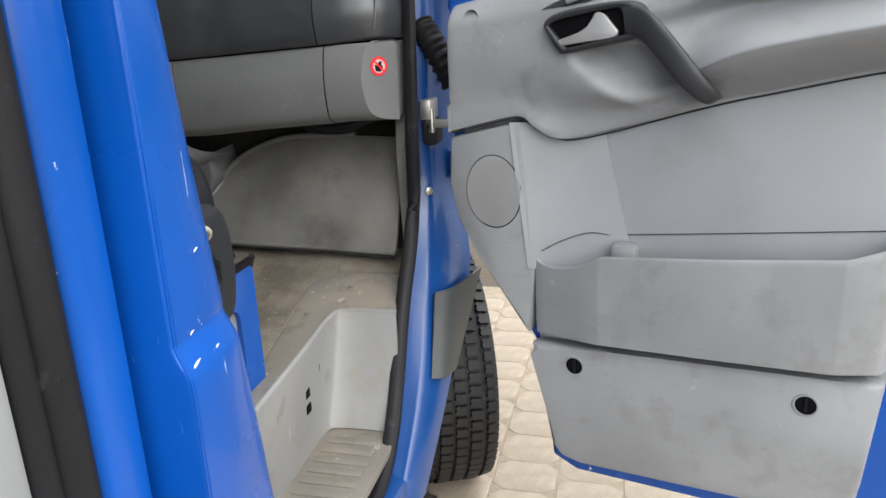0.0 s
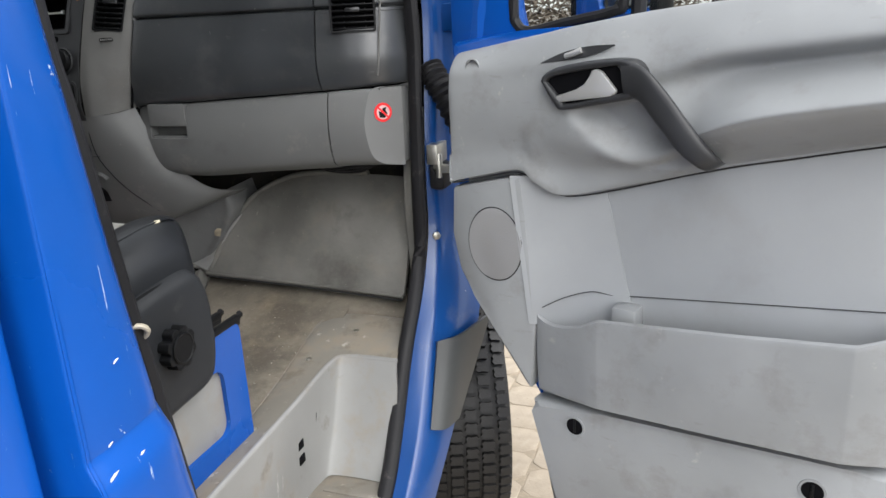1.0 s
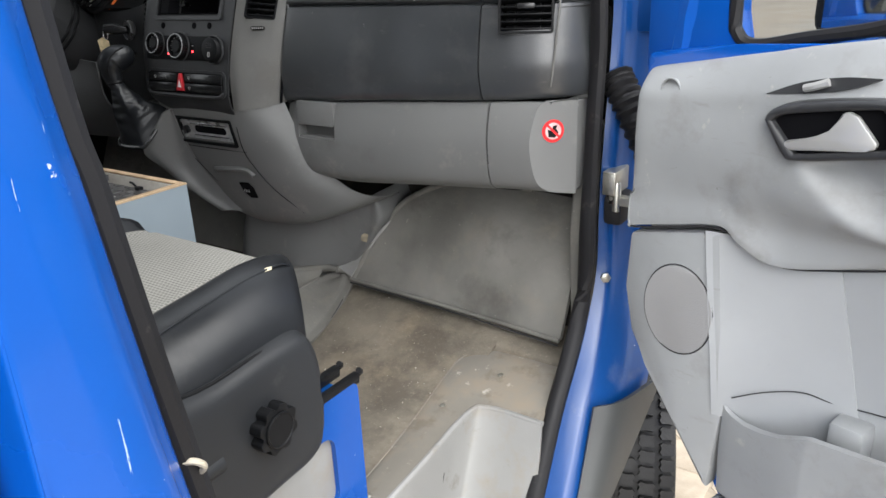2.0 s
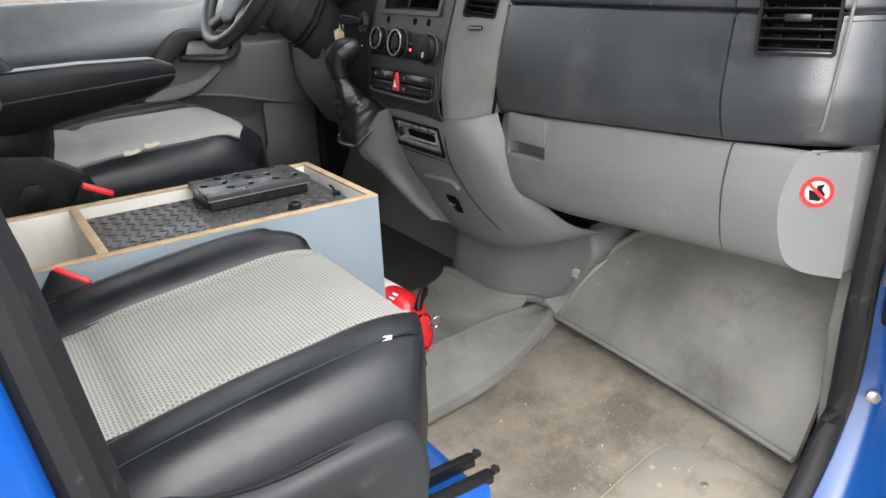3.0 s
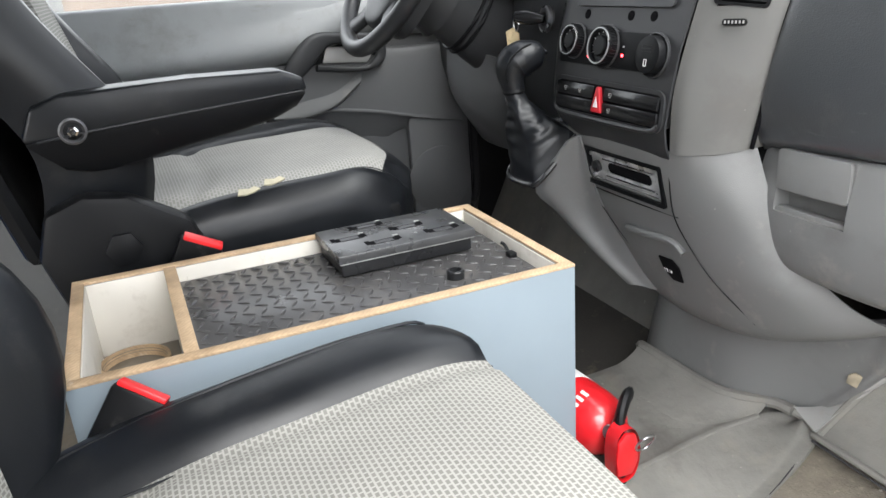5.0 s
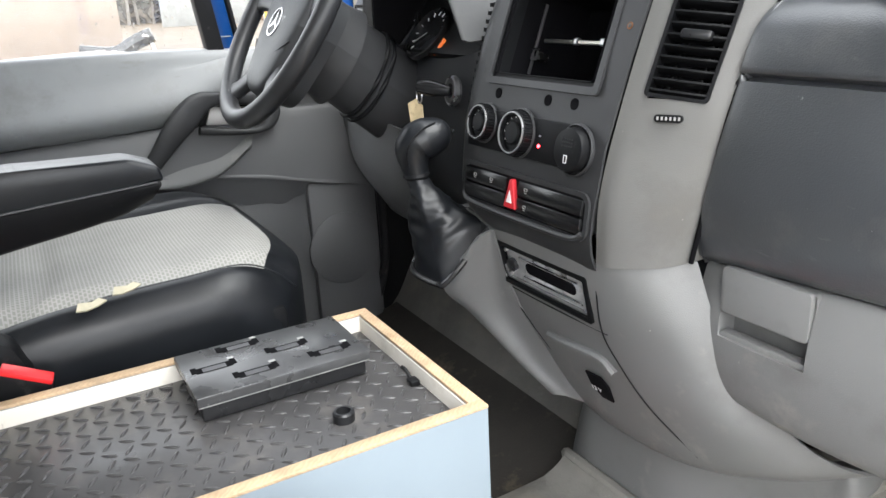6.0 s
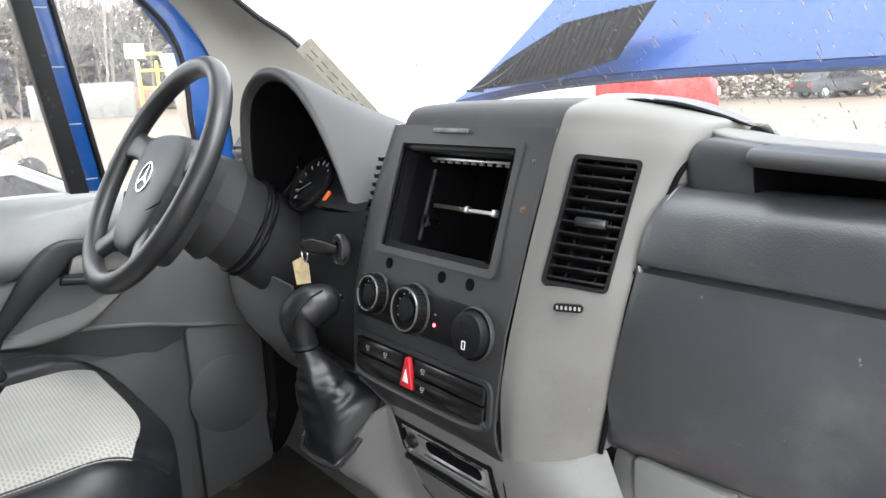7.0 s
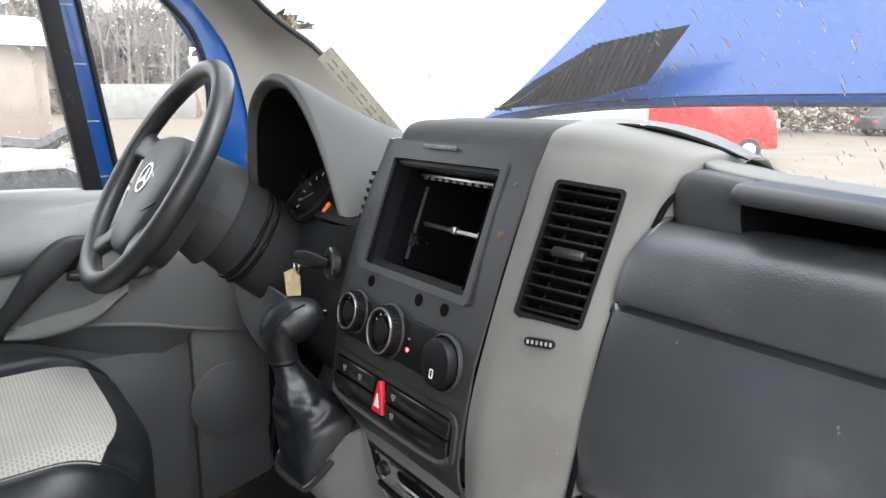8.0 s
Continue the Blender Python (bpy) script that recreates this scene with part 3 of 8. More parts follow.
# step well
well = thing("entry_step", "pale grey plastic entry step with dirt in the corners", "step", kind="structure")
top = [(0.834, -0.42, 0.578), (0.812, -0.1, 0.578), (0.795, 0.105, 0.578), (0.822, 0.150, 0.578), (0.938, 0.150, 0.580)]
mid = [(0.824, -0.42, 0.45), (0.808, -0.12, 0.45), (0.798, 0.05, 0.45), (0.825, 0.092, 0.45), (0.955, 0.092, 0.45)]
low = [(0.808, -0.42, 0.345), (0.802, -0.15, 0.345), (0.800, -0.005, 0.345), (0.828, 0.032, 0.345), (0.960, 0.034, 0.345)]
part("step_wall", loft([top, mid, low], 5, 5), STEPGREY, well, "pale grey scuffed plastic wall", sharp=60, solid=-0.005)
part("step_rim", tube([Vector(p) + Vector((0, 0, 0.0)) for p in top], 0.006, 5, 8), STEPGREY, well)
part("tread", box(0.78, 0.965, -0.42, 0.05, 0.325, 0.345, 0.004), STEPDIRT, well, "dirty ribbed step tread")
for i in range(11):
    y = -0.40 + i * 0.037
    part("rib", box(0.822, 0.940, y, y + 0.022, 0.343, 0.3485, 0.002), STEPDIRT, well)
for z in (0.484, 0.450):
    part("slot", box(0.806, 0.8125, -0.085, -0.062, z - 0.010, z + 0.010, 0.002), VOID, well)
part("wall_seam", tube([(0.8205, -0.40, 0.470), (0.8115, -0.20, 0.470), (0.8035, -0.03, 0.468), (0.8030, 0.0, 0.48), (0.8045, 0.01, 0.51)], 0.0012, 5, 6), BLACK, well)

# footwell mat on the slope below the dashboard
mat_rows = [[(x, y0, z0) for x, y0, z0 in r] for r in (
    ((0.30, 0.370, 0.668), (0.5, 0.365, 0.664), (0.7, 0.352, 0.662), (0.885, 0.335, 0.660)),
    ((0.335, 0.398, 0.745), (0.5, 0.396, 0.742), (0.7, 0.386, 0.738), (0.885, 0.372, 0.735)),
    ((0.375, 0.428, 0.815), (0.53, 0.428, 0.822), (0.71, 0.418, 0.822), (0.885, 0.405, 0.815)),
    ((0.43, 0.455, 0.872), (0.57, 0.458, 0.885), (0.73, 0.450, 0.888), (0.885, 0.438, 0.880)),
    ((0.52, 0.480, 0.912), (0.62, 0.482, 0.925), (0.75, 0.476, 0.928), (0.885, 0.465, 0.925)))]
solo("footwell_mat", loft(mat_rows, 5, 5), TOEMAT, "grey moulded rubber mat on the footwell slope", "floor mat", solid=0.010)
solo("firewall", prism([(0.62, 0.55), (0.62, 1.36), (0.70, 1.36), (0.70, 0.55)], "x", -0.90, 0.945), BLACK, "dark bulkhead ahead of the footwell", "bulkhead", kind="structure")
solo("kick_panel", prism([(0.36, 0.60), (0.34, 0.9), (0.36, 1.1), (0.62, 1.1), (0.62, 0.60)], "x", 0.90, 0.935, 0.005), TOEMAT, "grey lining beside the footwell", "trim", kind="structure")

# raised floor by the centre console
rows = [[(-0.066, y, 0.575), (-0.052, y, z - 0.004), (0.05, y, z - 0.003), (x - 0.03, y, z - 0.003), (x - 0.008, y, z + 0.002), (x + 0.012, y, z - 0.006), (xx - 0.012, y, zz + 0.012), (xx, y, zz + 0.003), (xx + 0.02, y, zz)] for y, z, zz, x, xx in ((-0.30, 0.645, 0.557, 0.235, 0.335), (0.06, 0.650, 0.578, 0.228, 0.323), (0.24, 0.655, 0.600, 0.212, 0.300), (0.335, 0.664, 0.640, 0.222, 0.287), (0.385, 0.668, 0.668, 0.240, 0.275))]
solo("tunnel_mat", loft(rows, 5, 4), TOEMAT, "raised grey rubber mat over the tunnel", "floor mat", solid=0.006)

# driver's footwell and side lining
solo("driver_kick_panel", prism([(0.36, 0.55), (0.36, 1.34), (0.70, 1.34), (0.70, 0.55)], "x", -0.93, -0.895, 0.005), BLACK, "black lining beside the driver footwell", "trim", kind="structure")
solo("driver_footwell_mat", loft([[(x, y, z) for x in (-0.89, -0.6, -0.3, -0.1)] for y, z in ((0.30, 0.60), (0.40, 0.64), (0.47, 0.76), (0.54, 0.92))], 4, 3), TOEMAT, "dark rubber mat in the driver footwell", "floor mat", solid=0.01)
# striker loop on the door pillar
strk = thing("door_striker", "pale wire door striker loop on the pillar", "striker")
part("loop", tube([(0.940, -0.622, 0.992), (0.955, -0.612, 0.990), (0.966, -0.602, 0.988), (0.968, -0.596, 0.980), (0.958, -0.596, 0.970), (0.942, -0.602, 0.968)], 0.0034, 5, 8), mat("cream_painted_steel", (0.40, 0.36, 0.28), 0.4, metal=0.2), strk)
part("plate", box(0.936, 0.944, -0.640, -0.600, 0.955, 1.008, 0.002), ZINC, strk)

ridge = thing("mat_ridges", "moulded ridges along the rubber mats", "floor mat")
EDGELINE = [(-0.046, 0.310), (0.0, 0.308), (0.052, 0.309), (0.13, 0.312), (0.172, 0.328), (0.216, 0.362), (0.250, 0.370)]
part("ridge", tube([(-0.060, 0.318, 0.672), (-0.036, 0.308, 0.683), (0.052, 0.309, 0.683), (0.13, 0.312, 0.683), (0.172, 0.328, 0.683), (0.216, 0.362, 0.684), (0.252, 0.370, 0.684)], 0.0105, 6, 8, flat=0.9), TOEMAT, ridge)
part("ridge_skirt", loft([[(x, y - 0.006, 0.689) for x, y in EDGELINE[:6]], [(x, y - 0.022, 0.672) for x, y in EDGELINE[:6]], [(x, y - 0.050, 0.6585) for x, y in EDGELINE[:6]], [(x, y - 0.090, 0.6500) for x, y in EDGELINE[:6]]], 4, 4), TOEMAT, ridge)
part("ridge", tube([(0.252, 0.370, 0.684), (0.272, 0.380, 0.676), (0.298, 0.374, 0.664)], 0.007, 4, 8), TOEMAT, ridge)
part("mat_edge", tube([(0.295, 0.365, 0.668), (0.5, 0.360, 0.664), (0.7, 0.347, 0.662), (0.885, 0.330, 0.660)], 0.0055, 5, 8), TOEMAT, ridge)
part("mat_gap", tube([(0.30, 0.358, 0.662), (0.5, 0.353, 0.658), (0.7, 0.340, 0.655), (0.885, 0.323, 0.652)], 0.0018, 5, 8), SEAM, ridge)
part("mat_upstand", tube([(0.302, 0.372, 0.672), (0.337, 0.398, 0.748), (0.377, 0.428, 0.818), (0.432, 0.455, 0.875), (0.522, 0.480, 0.915), (0.62, 0.482, 0.928), (0.75, 0.476, 0.931)], 0.007, 5, 8), TOEMAT, ridge)
part("ramp_ridge", tube([(0.228, -0.30, 0.647), (0.221, 0.06, 0.652), (0.205, 0.24, 0.657), (0.215, 0.335, 0.666)], 0.005, 5, 8, flat=0.7), TOEMAT, ridge)
part("ramp_gap", tube([(0.352, -0.30, 0.5565), (0.340, 0.06, 0.5755), (0.317, 0.24, 0.5985), (0.302, 0.335, 0.638)], 0.0020, 5, 6), SEAM, ridge)
part("mat_mark", tube([(0.594 + 0.020 * math.cos(a), 0.3925 + 0.006 * math.sin(a), 0.713 + 0.018 * math.sin(a)) for a in [k * math.tau / 20 for k in range(21)]], 0.0010, 1, 6, closed=True), TOEMAT, ridge)

# crumbs of earth and grit on the floor
rng = random.Random(8)
bm = bmesh.new()
for i in range(150):
    x, y = rng.uniform(0.34, 0.72), rng.uniform(-0.15, 0.30)
    z = 0.560 + y * 0.125 if y < 0.2 else 0.585 + (y - 0.2) * 0.32
    r = rng.uniform(0.0008, 0.0026)
    c = Vector((x, y, z + 0.001))
    vs = [bm.verts.new(c + Vector((rng.uniform(-r, r), rng.uniform(-r, r), rng.uniform(-r, r) * 0.8))) for k in range(5)]
    bmesh.ops.convex_hull(bm, input=vs)
solo("floor_crumbs", bm, mat("gritty_earth", (0.16, 0.13, 0.09), 0.95, var=0.6, scale=60, spots=[((0.55, 0.52, 0.45), 45, 0.5, 0.55, 0.9)]), "crumbs of earth and grit on the floor", "grit", kind="stuff")

# ---- dashboard ----
DARKSTEEL = mat("dull_steel", (0.12, 0.12, 0.125), 0.45, metal=0.7, var=0.2, scale=40)
PAD = mat("grained_pad", (0.035, 0.038, 0.042), 0.33, spec=1.0, bump=[(560, 0.18, "voronoi")], var=0.30, scale=5, spots=[((0.11, 0.11, 0.11), 9, 0.54, 0.72, 0.45), ((0.16, 0.155, 0.15), (30, 30, 110), 0.64, 0.74, 0.35), ((0.35, 0.34, 0.33), 90, 0.71, 0.73, 0.6)])
TOPPAD = mat("matte_dash_pad", (0.050, 0.051, 0.052), 0.68, spec=0.28, bump=[(700, 0.25, "voronoi")], var=0.12, scale=6, spots=[((0.10, 0.10, 0.098), 11, 0.56, 0.74, 0.35)])
dash = thing("dashboard", "grey and black van dashboard with the radio removed", "dashboard")

def cut(bm, m, w, h, deep=0.08):
    """Opens a sheet where it crosses the rectangle w x h in m's plane."""
    inv = m.inverted()
    gone = []
    for f in bm.faces:
        p = inv @ f.calc_center_median()
        if abs(p.x) < w / 2 and abs(p.y) < h / 2 and abs(p.z) < deep:
            gone.append(f)
    bmesh.ops.delete(bm, geom=gone, context="FACES")
    return bm

def ring(w, h, t, r, depth, m, r2=None):
    """A rounded rectangular rim, t wide and depth high, in m's plane."""
    bm = bmesh.new()
    out, inn = outline(w, h, r), outline(w - 2 * t, h - 2 * t, max(r - t, 0.001) if r2 is None else r2)
    n = len(out)
    vs = []
    for poly, z in ((out, 0), (out, depth), (inn, depth), (inn, -0.02)):
        vs.append([bm.verts.new(m @ Vector((p, q, z))) for p, q in poly])
    for A, B in zip(vs, vs[1:]):
        for i in range(n):
            bm.faces.new((A[i], A[(i + 1) % n], B[(i + 1) % n], B[i]))
    return bm

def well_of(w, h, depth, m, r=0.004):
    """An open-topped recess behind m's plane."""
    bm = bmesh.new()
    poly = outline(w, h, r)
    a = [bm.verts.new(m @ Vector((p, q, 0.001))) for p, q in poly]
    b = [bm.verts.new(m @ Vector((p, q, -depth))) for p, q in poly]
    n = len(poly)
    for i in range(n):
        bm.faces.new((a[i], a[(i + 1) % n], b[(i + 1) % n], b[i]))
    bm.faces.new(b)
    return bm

# the top, from the crest back to the windscreen
def top_row(x, z, y):
    return [(x, y, z - 0.03), (x, y + 0.012, z - 0.006), (x, y + 0.04, z), (x, y + 0.12, z - 0.010), (x, 0.60, min(z - 0.05, 1.378)), (x, 0.78, 1.335)]
def side_row(x, z, y):
    return [(x, y + 0.004, z - 0.014), (x, y, z - 0.004), (x, y + 0.006, z), (x, y + 0.03, z + 0.001), (x, 0.40, z - 0.010), (x, 0.50, z - 0.042), (x, 0.62, min(z - 0.07, 1.375)), (x, 0.78, 1.335)]
part("top_pad", loft([top_row(*r) for r in ((-0.86, 1.365, 0.34), (-0.62, 1.365, 0.32), (-0.30, 1.362, 0.30), (-0.150, 1.372, 0.29), (-0.116, 1.435, 0.272), (-0.104, 1.470, 0.264), (-0.085, 1.484, 0.260), (0.03, 1.487, 0.258), (0.198, 1.487, 0.262))], 4, 4), TOPPAD, dash, "black grained dashboard top", solid=0.006)
part("top_pad_side", loft([side_row(*r) for r in ((0.322, 1.458, 0.318), (0.345, 1.4545, 0.304), (0.384, 1.449, 0.304), (0.45, 1.445, 0.304), (0.505, 1.441, 0.304), (0.62, 1.433, 0.304), (0.80, 1.422, 0.304), (0.94, 1.410, 0.304))], 4, 4), COLGREY, dash, "grey dashboard top edge", solid=0.006)

# bezel of the centre stack
def bez_y(z):
    for (a, p), (b, q) in zip(BZ, BZ[1:]):
        if a <= z <= b:
            return p + (q - p) * (z - a) / (b - a)
    return BZ[-1][1]
BZ = [(1.08, 0.186), (1.10, 0.173), (1.115, 0.164), (1.130, 0.158), (1.15, 0.156), (1.175, 0.1585), (1.20, 0.163), (1.25, 0.171), (1.30, 0.185), (1.35, 0.200), (1.40, 0.218), (1.47, 0.246)]
BEZ_EDGE = [(1.108, -0.050, 0.176), (1.118, -0.072, 0.178), (1.132, -0.094, 0.179), (1.15, -0.107, 0.179), (1.20, -0.114, 0.181), (1.25, -0.116, 0.184), (1.30, -0.116, 0.188), (1.35, -0.113, 0.191), (1.40, -0.108, 0.194), (1.462, -0.100, 0.196), (1.47, -0.096, 0.196)]
def bez_x(z, k):
    for (a, *p), (b, *q) in zip(BEZ_EDGE, BEZ_EDGE[1:]):
        if a <= z <= b:
            return p[k] + (q[k] - p[k]) * (z - a) / (b - a)
    return BEZ_EDGE[-1][1 + k]
SX0, SX1, SZ0, SZ1 = -0.064, 0.150, 1.3105, 1.4430
BZS = [1.108, 1.113, 1.118, 1.125, 1.132, 1.141, 1.15, 1.1625, 1.175, 1.1875, 1.20, 1.225, 1.25, 1.275, 1.295, SZ0, 1.33, 1.35, 1.375, 1.40, 1.42, SZ1, 1.453, 1.462]
def bez_row(z):
    y, xl, xr = bez_y(z), bez_x(z, 0), bez_x(z, 1)
    a, b = max(SX0, xl + 0.02), SX1
    return [(xl - 0.007, y + 0.035, z), (xl - 0.004, y + 0.014, z), (xl + 0.002, y + 0.004, z), (xl + 0.012, y, z)] + [(xl + 0.012 + (a - xl - 0.012) * k / 2, y, z) for k in (1, 2)] + [(a + (b - a) * k / 6, y, z) for k in range(1, 7)] + [(b + (xr - b) * k / 3, y, z) for k in (1, 2, 3)]
bm = bmesh.new()
grid = [[bm.verts.new(q) for q in bez_row(z)] for z in BZS]
for r in range(len(BZS) - 1):
    for c in range(len(grid[0]) - 1):
        if not (SZ0 - 1e-4 < BZS[r] < SZ1 - 1e-4 and 5 <= c < 11):
            bm.faces.new((grid[r][c], grid[r][c + 1], grid[r + 1][c + 1], grid[r + 1][c]))
SCR = plane_of(((SX0 + SX1) / 2, 0.2115, 1.3768), (1, 0, 0), (0, 0.372, 1))
SATINBLACK = mat("satin_dark_plastic", (0.031, 0.032, 0.034), 0.40, spec=0.32, bump=[(900, 0.08, "voronoi")], var=0.2, spots=[((0.09, 0.085, 0.08), 20, 0.60, 0.78, 0.4), ((0.22, 0.21, 0.20), (40, 40, 160), 0.68, 0.74, 0.35)])
bezel = part("bezel", bm, SATINBLACK, dash, "black plastic centre stack bezel", sharp=50, solid=0.003)
part("screen_rim", ring(0.228, 0.152, 0.009, 0.006, 0.0035, SCR, 0.004), SATINBLACK, bezel, "black rim round the empty screen opening")
part("rim_step", ring(0.209, 0.135, 0.008, 0.004, -0.003, SCR, 0.003), BLACK, bezel)
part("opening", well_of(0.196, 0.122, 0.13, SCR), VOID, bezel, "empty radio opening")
part("crossbar", box(-0.094, 0.094, -0.003, 0.002, -0.064, -0.060, 0.0008, m=SCR), ZINC, bezel, "bare metal crossbar")
for p in (-0.03, 0.022, 0.07):
    part("bar_clip", box(p, p + 0.010, -0.0045, 0.0045, -0.063, -0.057, 0.001, m=SCR), STEEL, bezel)
part("top_bracket", box(-0.080, 0.088, 0.0545, 0.0575, -0.030, -0.026, 0.0006, m=SCR), STEEL, bezel)
for i in range(11):
    part("bracket_tooth", box(-0.074 + i * 0.015, -0.066 + i * 0.015, 0.051, 0.0546, -0.030, -0.027, m=SCR), DARKSTEEL, bezel)
for p in (-0.093, 0.090):
    part("side_bracket", box(p, p + 0.003, -0.050, 0.045, -0.050, -0.046, 0.0006, m=SCR), DARKSTEEL, bezel)
part("clip", ring(0.013, 0.016, 0.003, 0.002, 0.002, SCR @ Matrix.Translation((-0.080, -0.024, -0.042)), 0.001), STEEL, bezel)
part("badge_strip", box(-0.045, 0.02, 0.0815, 0.0865, 0.004, 0.0055, 0.0005, m=SCR), mat("worn_label", (0.11, 0.11, 0.11), 0.6, var=0.5, scale=90), bezel, "worn grey label")
def on_bezel(x, z, off=0.0):
    """A frame on the bezel's face at x, z."""
    s = (bez_y(z + 0.01) - bez_y(z - 0.01)) / 0.02
    m = plane_of((x, bez_y(z), z), (1, 0, 0), (0, s, 1))
    return m @ Matrix.Translation((0, 0, off))
for x in (-0.039, 0.068, 0.118):
    part("screw_hole", turned([(0.0070, -0.002), (0.0070, 0.0008), (0.0055, 0.0012), (0.0002, 0.0010)], 16, on_bezel(x, 1.294)), VOID, bezel)
for x, z in ((0.176, 1.428), (0.176, 1.380)):
    part("screw", turned([(0.0024, 0), (0.0024, 0.001), (0.0012, 0.0015)], 10, on_bezel(x, z)), DARKSTEEL, bezel)
RUST = mat("rust_stain", (0.15, 0.065, 0.025), 0.8, var=0.4, scale=200)
part("rust_stain", turned([(0.0042, 0), (0.0042, 0.0006)], 14, on_bezel(0.176, 1.380)), RUST, bezel, "orange rust round a screw")
for i in range(14):
    z = 1.27 + i * 0.011
    part("tooth", box(-0.128, -0.119, bez_y(z) + 0.012, bez_y(z) + 0.022, z, z + 0.006, 0.001), BLACK, bezel)
# heater controls
part("control_plate", slab(outline(0.245, 0.052, 0.006), 0.003, on_bezel(0.03, 1.247), 0.001), BLACK, bezel)
def dial(x, z, r, plain=False):
    m = on_bezel(x, z, 0.002)
    k = part("dial", turned([(r, 0), (r, 0.012), (r * 0.97, 0.015), (r * 0.84, 0.0155), (r * 0.82, 0.010), (r * 0.55, 0.010)] if not plain else [(r * 0.98, 0), (r * 0.98, 0.010), (r * 0.93, 0.0135), (r * 0.80, 0.0145), (r * 0.3, 0.0150)], 40, m), BLACK, bezel, "round black dial")
    part("dial_socket", hoop([(r * 1.16, -0.001), (r * 1.16, 0.0022), (r * 1.10, 0.0036), (r * 1.06, 0.0022), (r * 1.04, -0.001)], 40, m), SATINBLACK, k)
    if not plain:
        part("dial_rim", hoop([(r * 0.97, 0.0146), (r * 0.955, 0.0166), (r * 0.90, 0.0166), (r * 0.885, 0.0146)], 40, m), DIALSILVER, k, "silver ring")
        part("dial_hub", turned([(r * 0.56, 0), (r * 0.56, 0.0130), (r * 0.48, 0.0150), (r * 0.2, 0.0152)], 32, m), BLACK, k)
        for i in range(36):
            a = i * math.tau / 36
            part("knurl", box(r - 0.001, r + 0.0014, -0.0009, 0.0009, 0.001, 0.0130, m=m @ pose(0, 0, 0, 0, 0, math.degrees(a))), BLACK, k)
        for i in range(9):
            a = radians(210 - i * 30)
            part("mark", box(r * 0.68, r * 0.75, -0.0006, 0.0006, 0.0100, 0.0105, m=m @ pose(0, 0, 0, 0, 0, math.degrees(a))), WHITE, k)
    else:
        part("mark", ring(0.0060, 0.0095, 0.0010, 0.001, 0.0004, m @ Matrix.Translation((0, -0.011, 0.0150)), 0.0006), WHITE, k)
        for p in range(5):
            for q in range(3):
                part("dimple", turned([(0.0008, 0), (0.0008, 0.0156)], 8, m @ Matrix.Translation((-0.008 + p * 0.004, 0.004 + q * 0.004, 0))), PIANO, k)
    return k
DIALSILVER = mat("dull_silver_ring", (0.28, 0.28, 0.285), 0.30, metal=0.85, var=0.2, scale=60)
dial(-0.052, 1.254, 0.0235)
dial(0.029, 1.250, 0.0275)
dial(0.140, 1.245, 0.0262, True)
for x, z in ((-0.012, 1.234), (0.071, 1.240)):
    part("warning_light", turned([(0.0022, 0), (0.0022, 0.0042), (0.001, 0.005)], 10, on_bezel(x, z)), LEDRED, bezel, "lit red lamp")
for i in range(5):
    part("symbol", box(-0.0014, 0.0014, -0.0008, 0.0008, 0.003, 0.0036, m=on_bezel(-0.012, 1.242 + i * 0.0065)), SILVER, bezel)
for z in (1.226, 1.252):
    part("symbol", box(-0.0018, 0.0018, -0.0010, 0.0010, 0.003, 0.0036, m=on_bezel(0.071, z)), SILVER, bezel)
# switch strip
m = on_bezel(0.041, 1.1725)
STRIPBLACK = mat("glossy_switch_black", (0.0075, 0.0078, 0.0085), 0.24, spec=0.5, bump=[(900, 0.04, "noise")], var=0.2, spots=[((0.06, 0.06, 0.06), 40, 0.62, 0.78, 0.3)])
strip = part("switch_strip", slab(outline(0.258, 0.046, 0.010), 0.0025, m @ Matrix.Translation((0, 0, -0.0005)), 0.001), VOID, bezel, "glossy black switch strip")
part("strip_rim", ring(0.270, 0.058, 0.006, 0.015, 0.0035, m, 0.010), SATINBLACK, strip, "moulded rim round the switches")
part("strip_sill", tube([m @ Vector(q) for q in ((-0.128, -0.018, 0.003), (-0.112, -0.0265, 0.006), (-0.05, -0.0280, 0.008), (0.05, -0.0280, 0.008), (0.112, -0.0265, 0.006), (0.128, -0.018, 0.003))], 0.0036, 5, 8), SATINBLACK, strip)
for a, b in ((-0.126, -0.0245), (0.0015, 0.126)):
    for q0, q1, tilt in ((0.0014, 0.0205, -6), (-0.0205, -0.0008, 3)):
        part("button", box(a, b, (q0 - q1) / 2, (q1 - q0) / 2, -0.004, 0.0045, 0.0016, m=m @ pose(0, (q0 + q1) / 2, 0.002, tilt)), STRIPBLACK, strip)
for p, q in ((-0.098, 0.012), (-0.058, 0.012), (0.020, 0.012), (0.020, -0.010)):
    sy = part("symbol", ring(0.0065, 0.0042, 0.0006, 0.0014, 0.0004, m @ Matrix.Translation((p, q, 0.0070)), 0.0008), SILVER, strip)
    part("symbol_bar", box(p - 0.0022, p + 0.0022, q - 0.0044, q - 0.0036, 0.0068, 0.0074, m=m), SILVER, sy)
part("hazard_button", slab([(-0.013, -0.0175), (0.013, -0.0175), (0.003, 0.0205), (-0.003, 0.0205)], 0.0085, m @ Matrix.Translation((-0.0115, 0, 0)), 0.002), LEDDIM, strip, "lit red triangular hazard button")
part("hazard_mark", slab([(-0.006, -0.010), (0.006, -0.010), (0, 0.006)], 0.0092, m @ Matrix.Translation((-0.0115, 0, 0))), WHITE, strip)

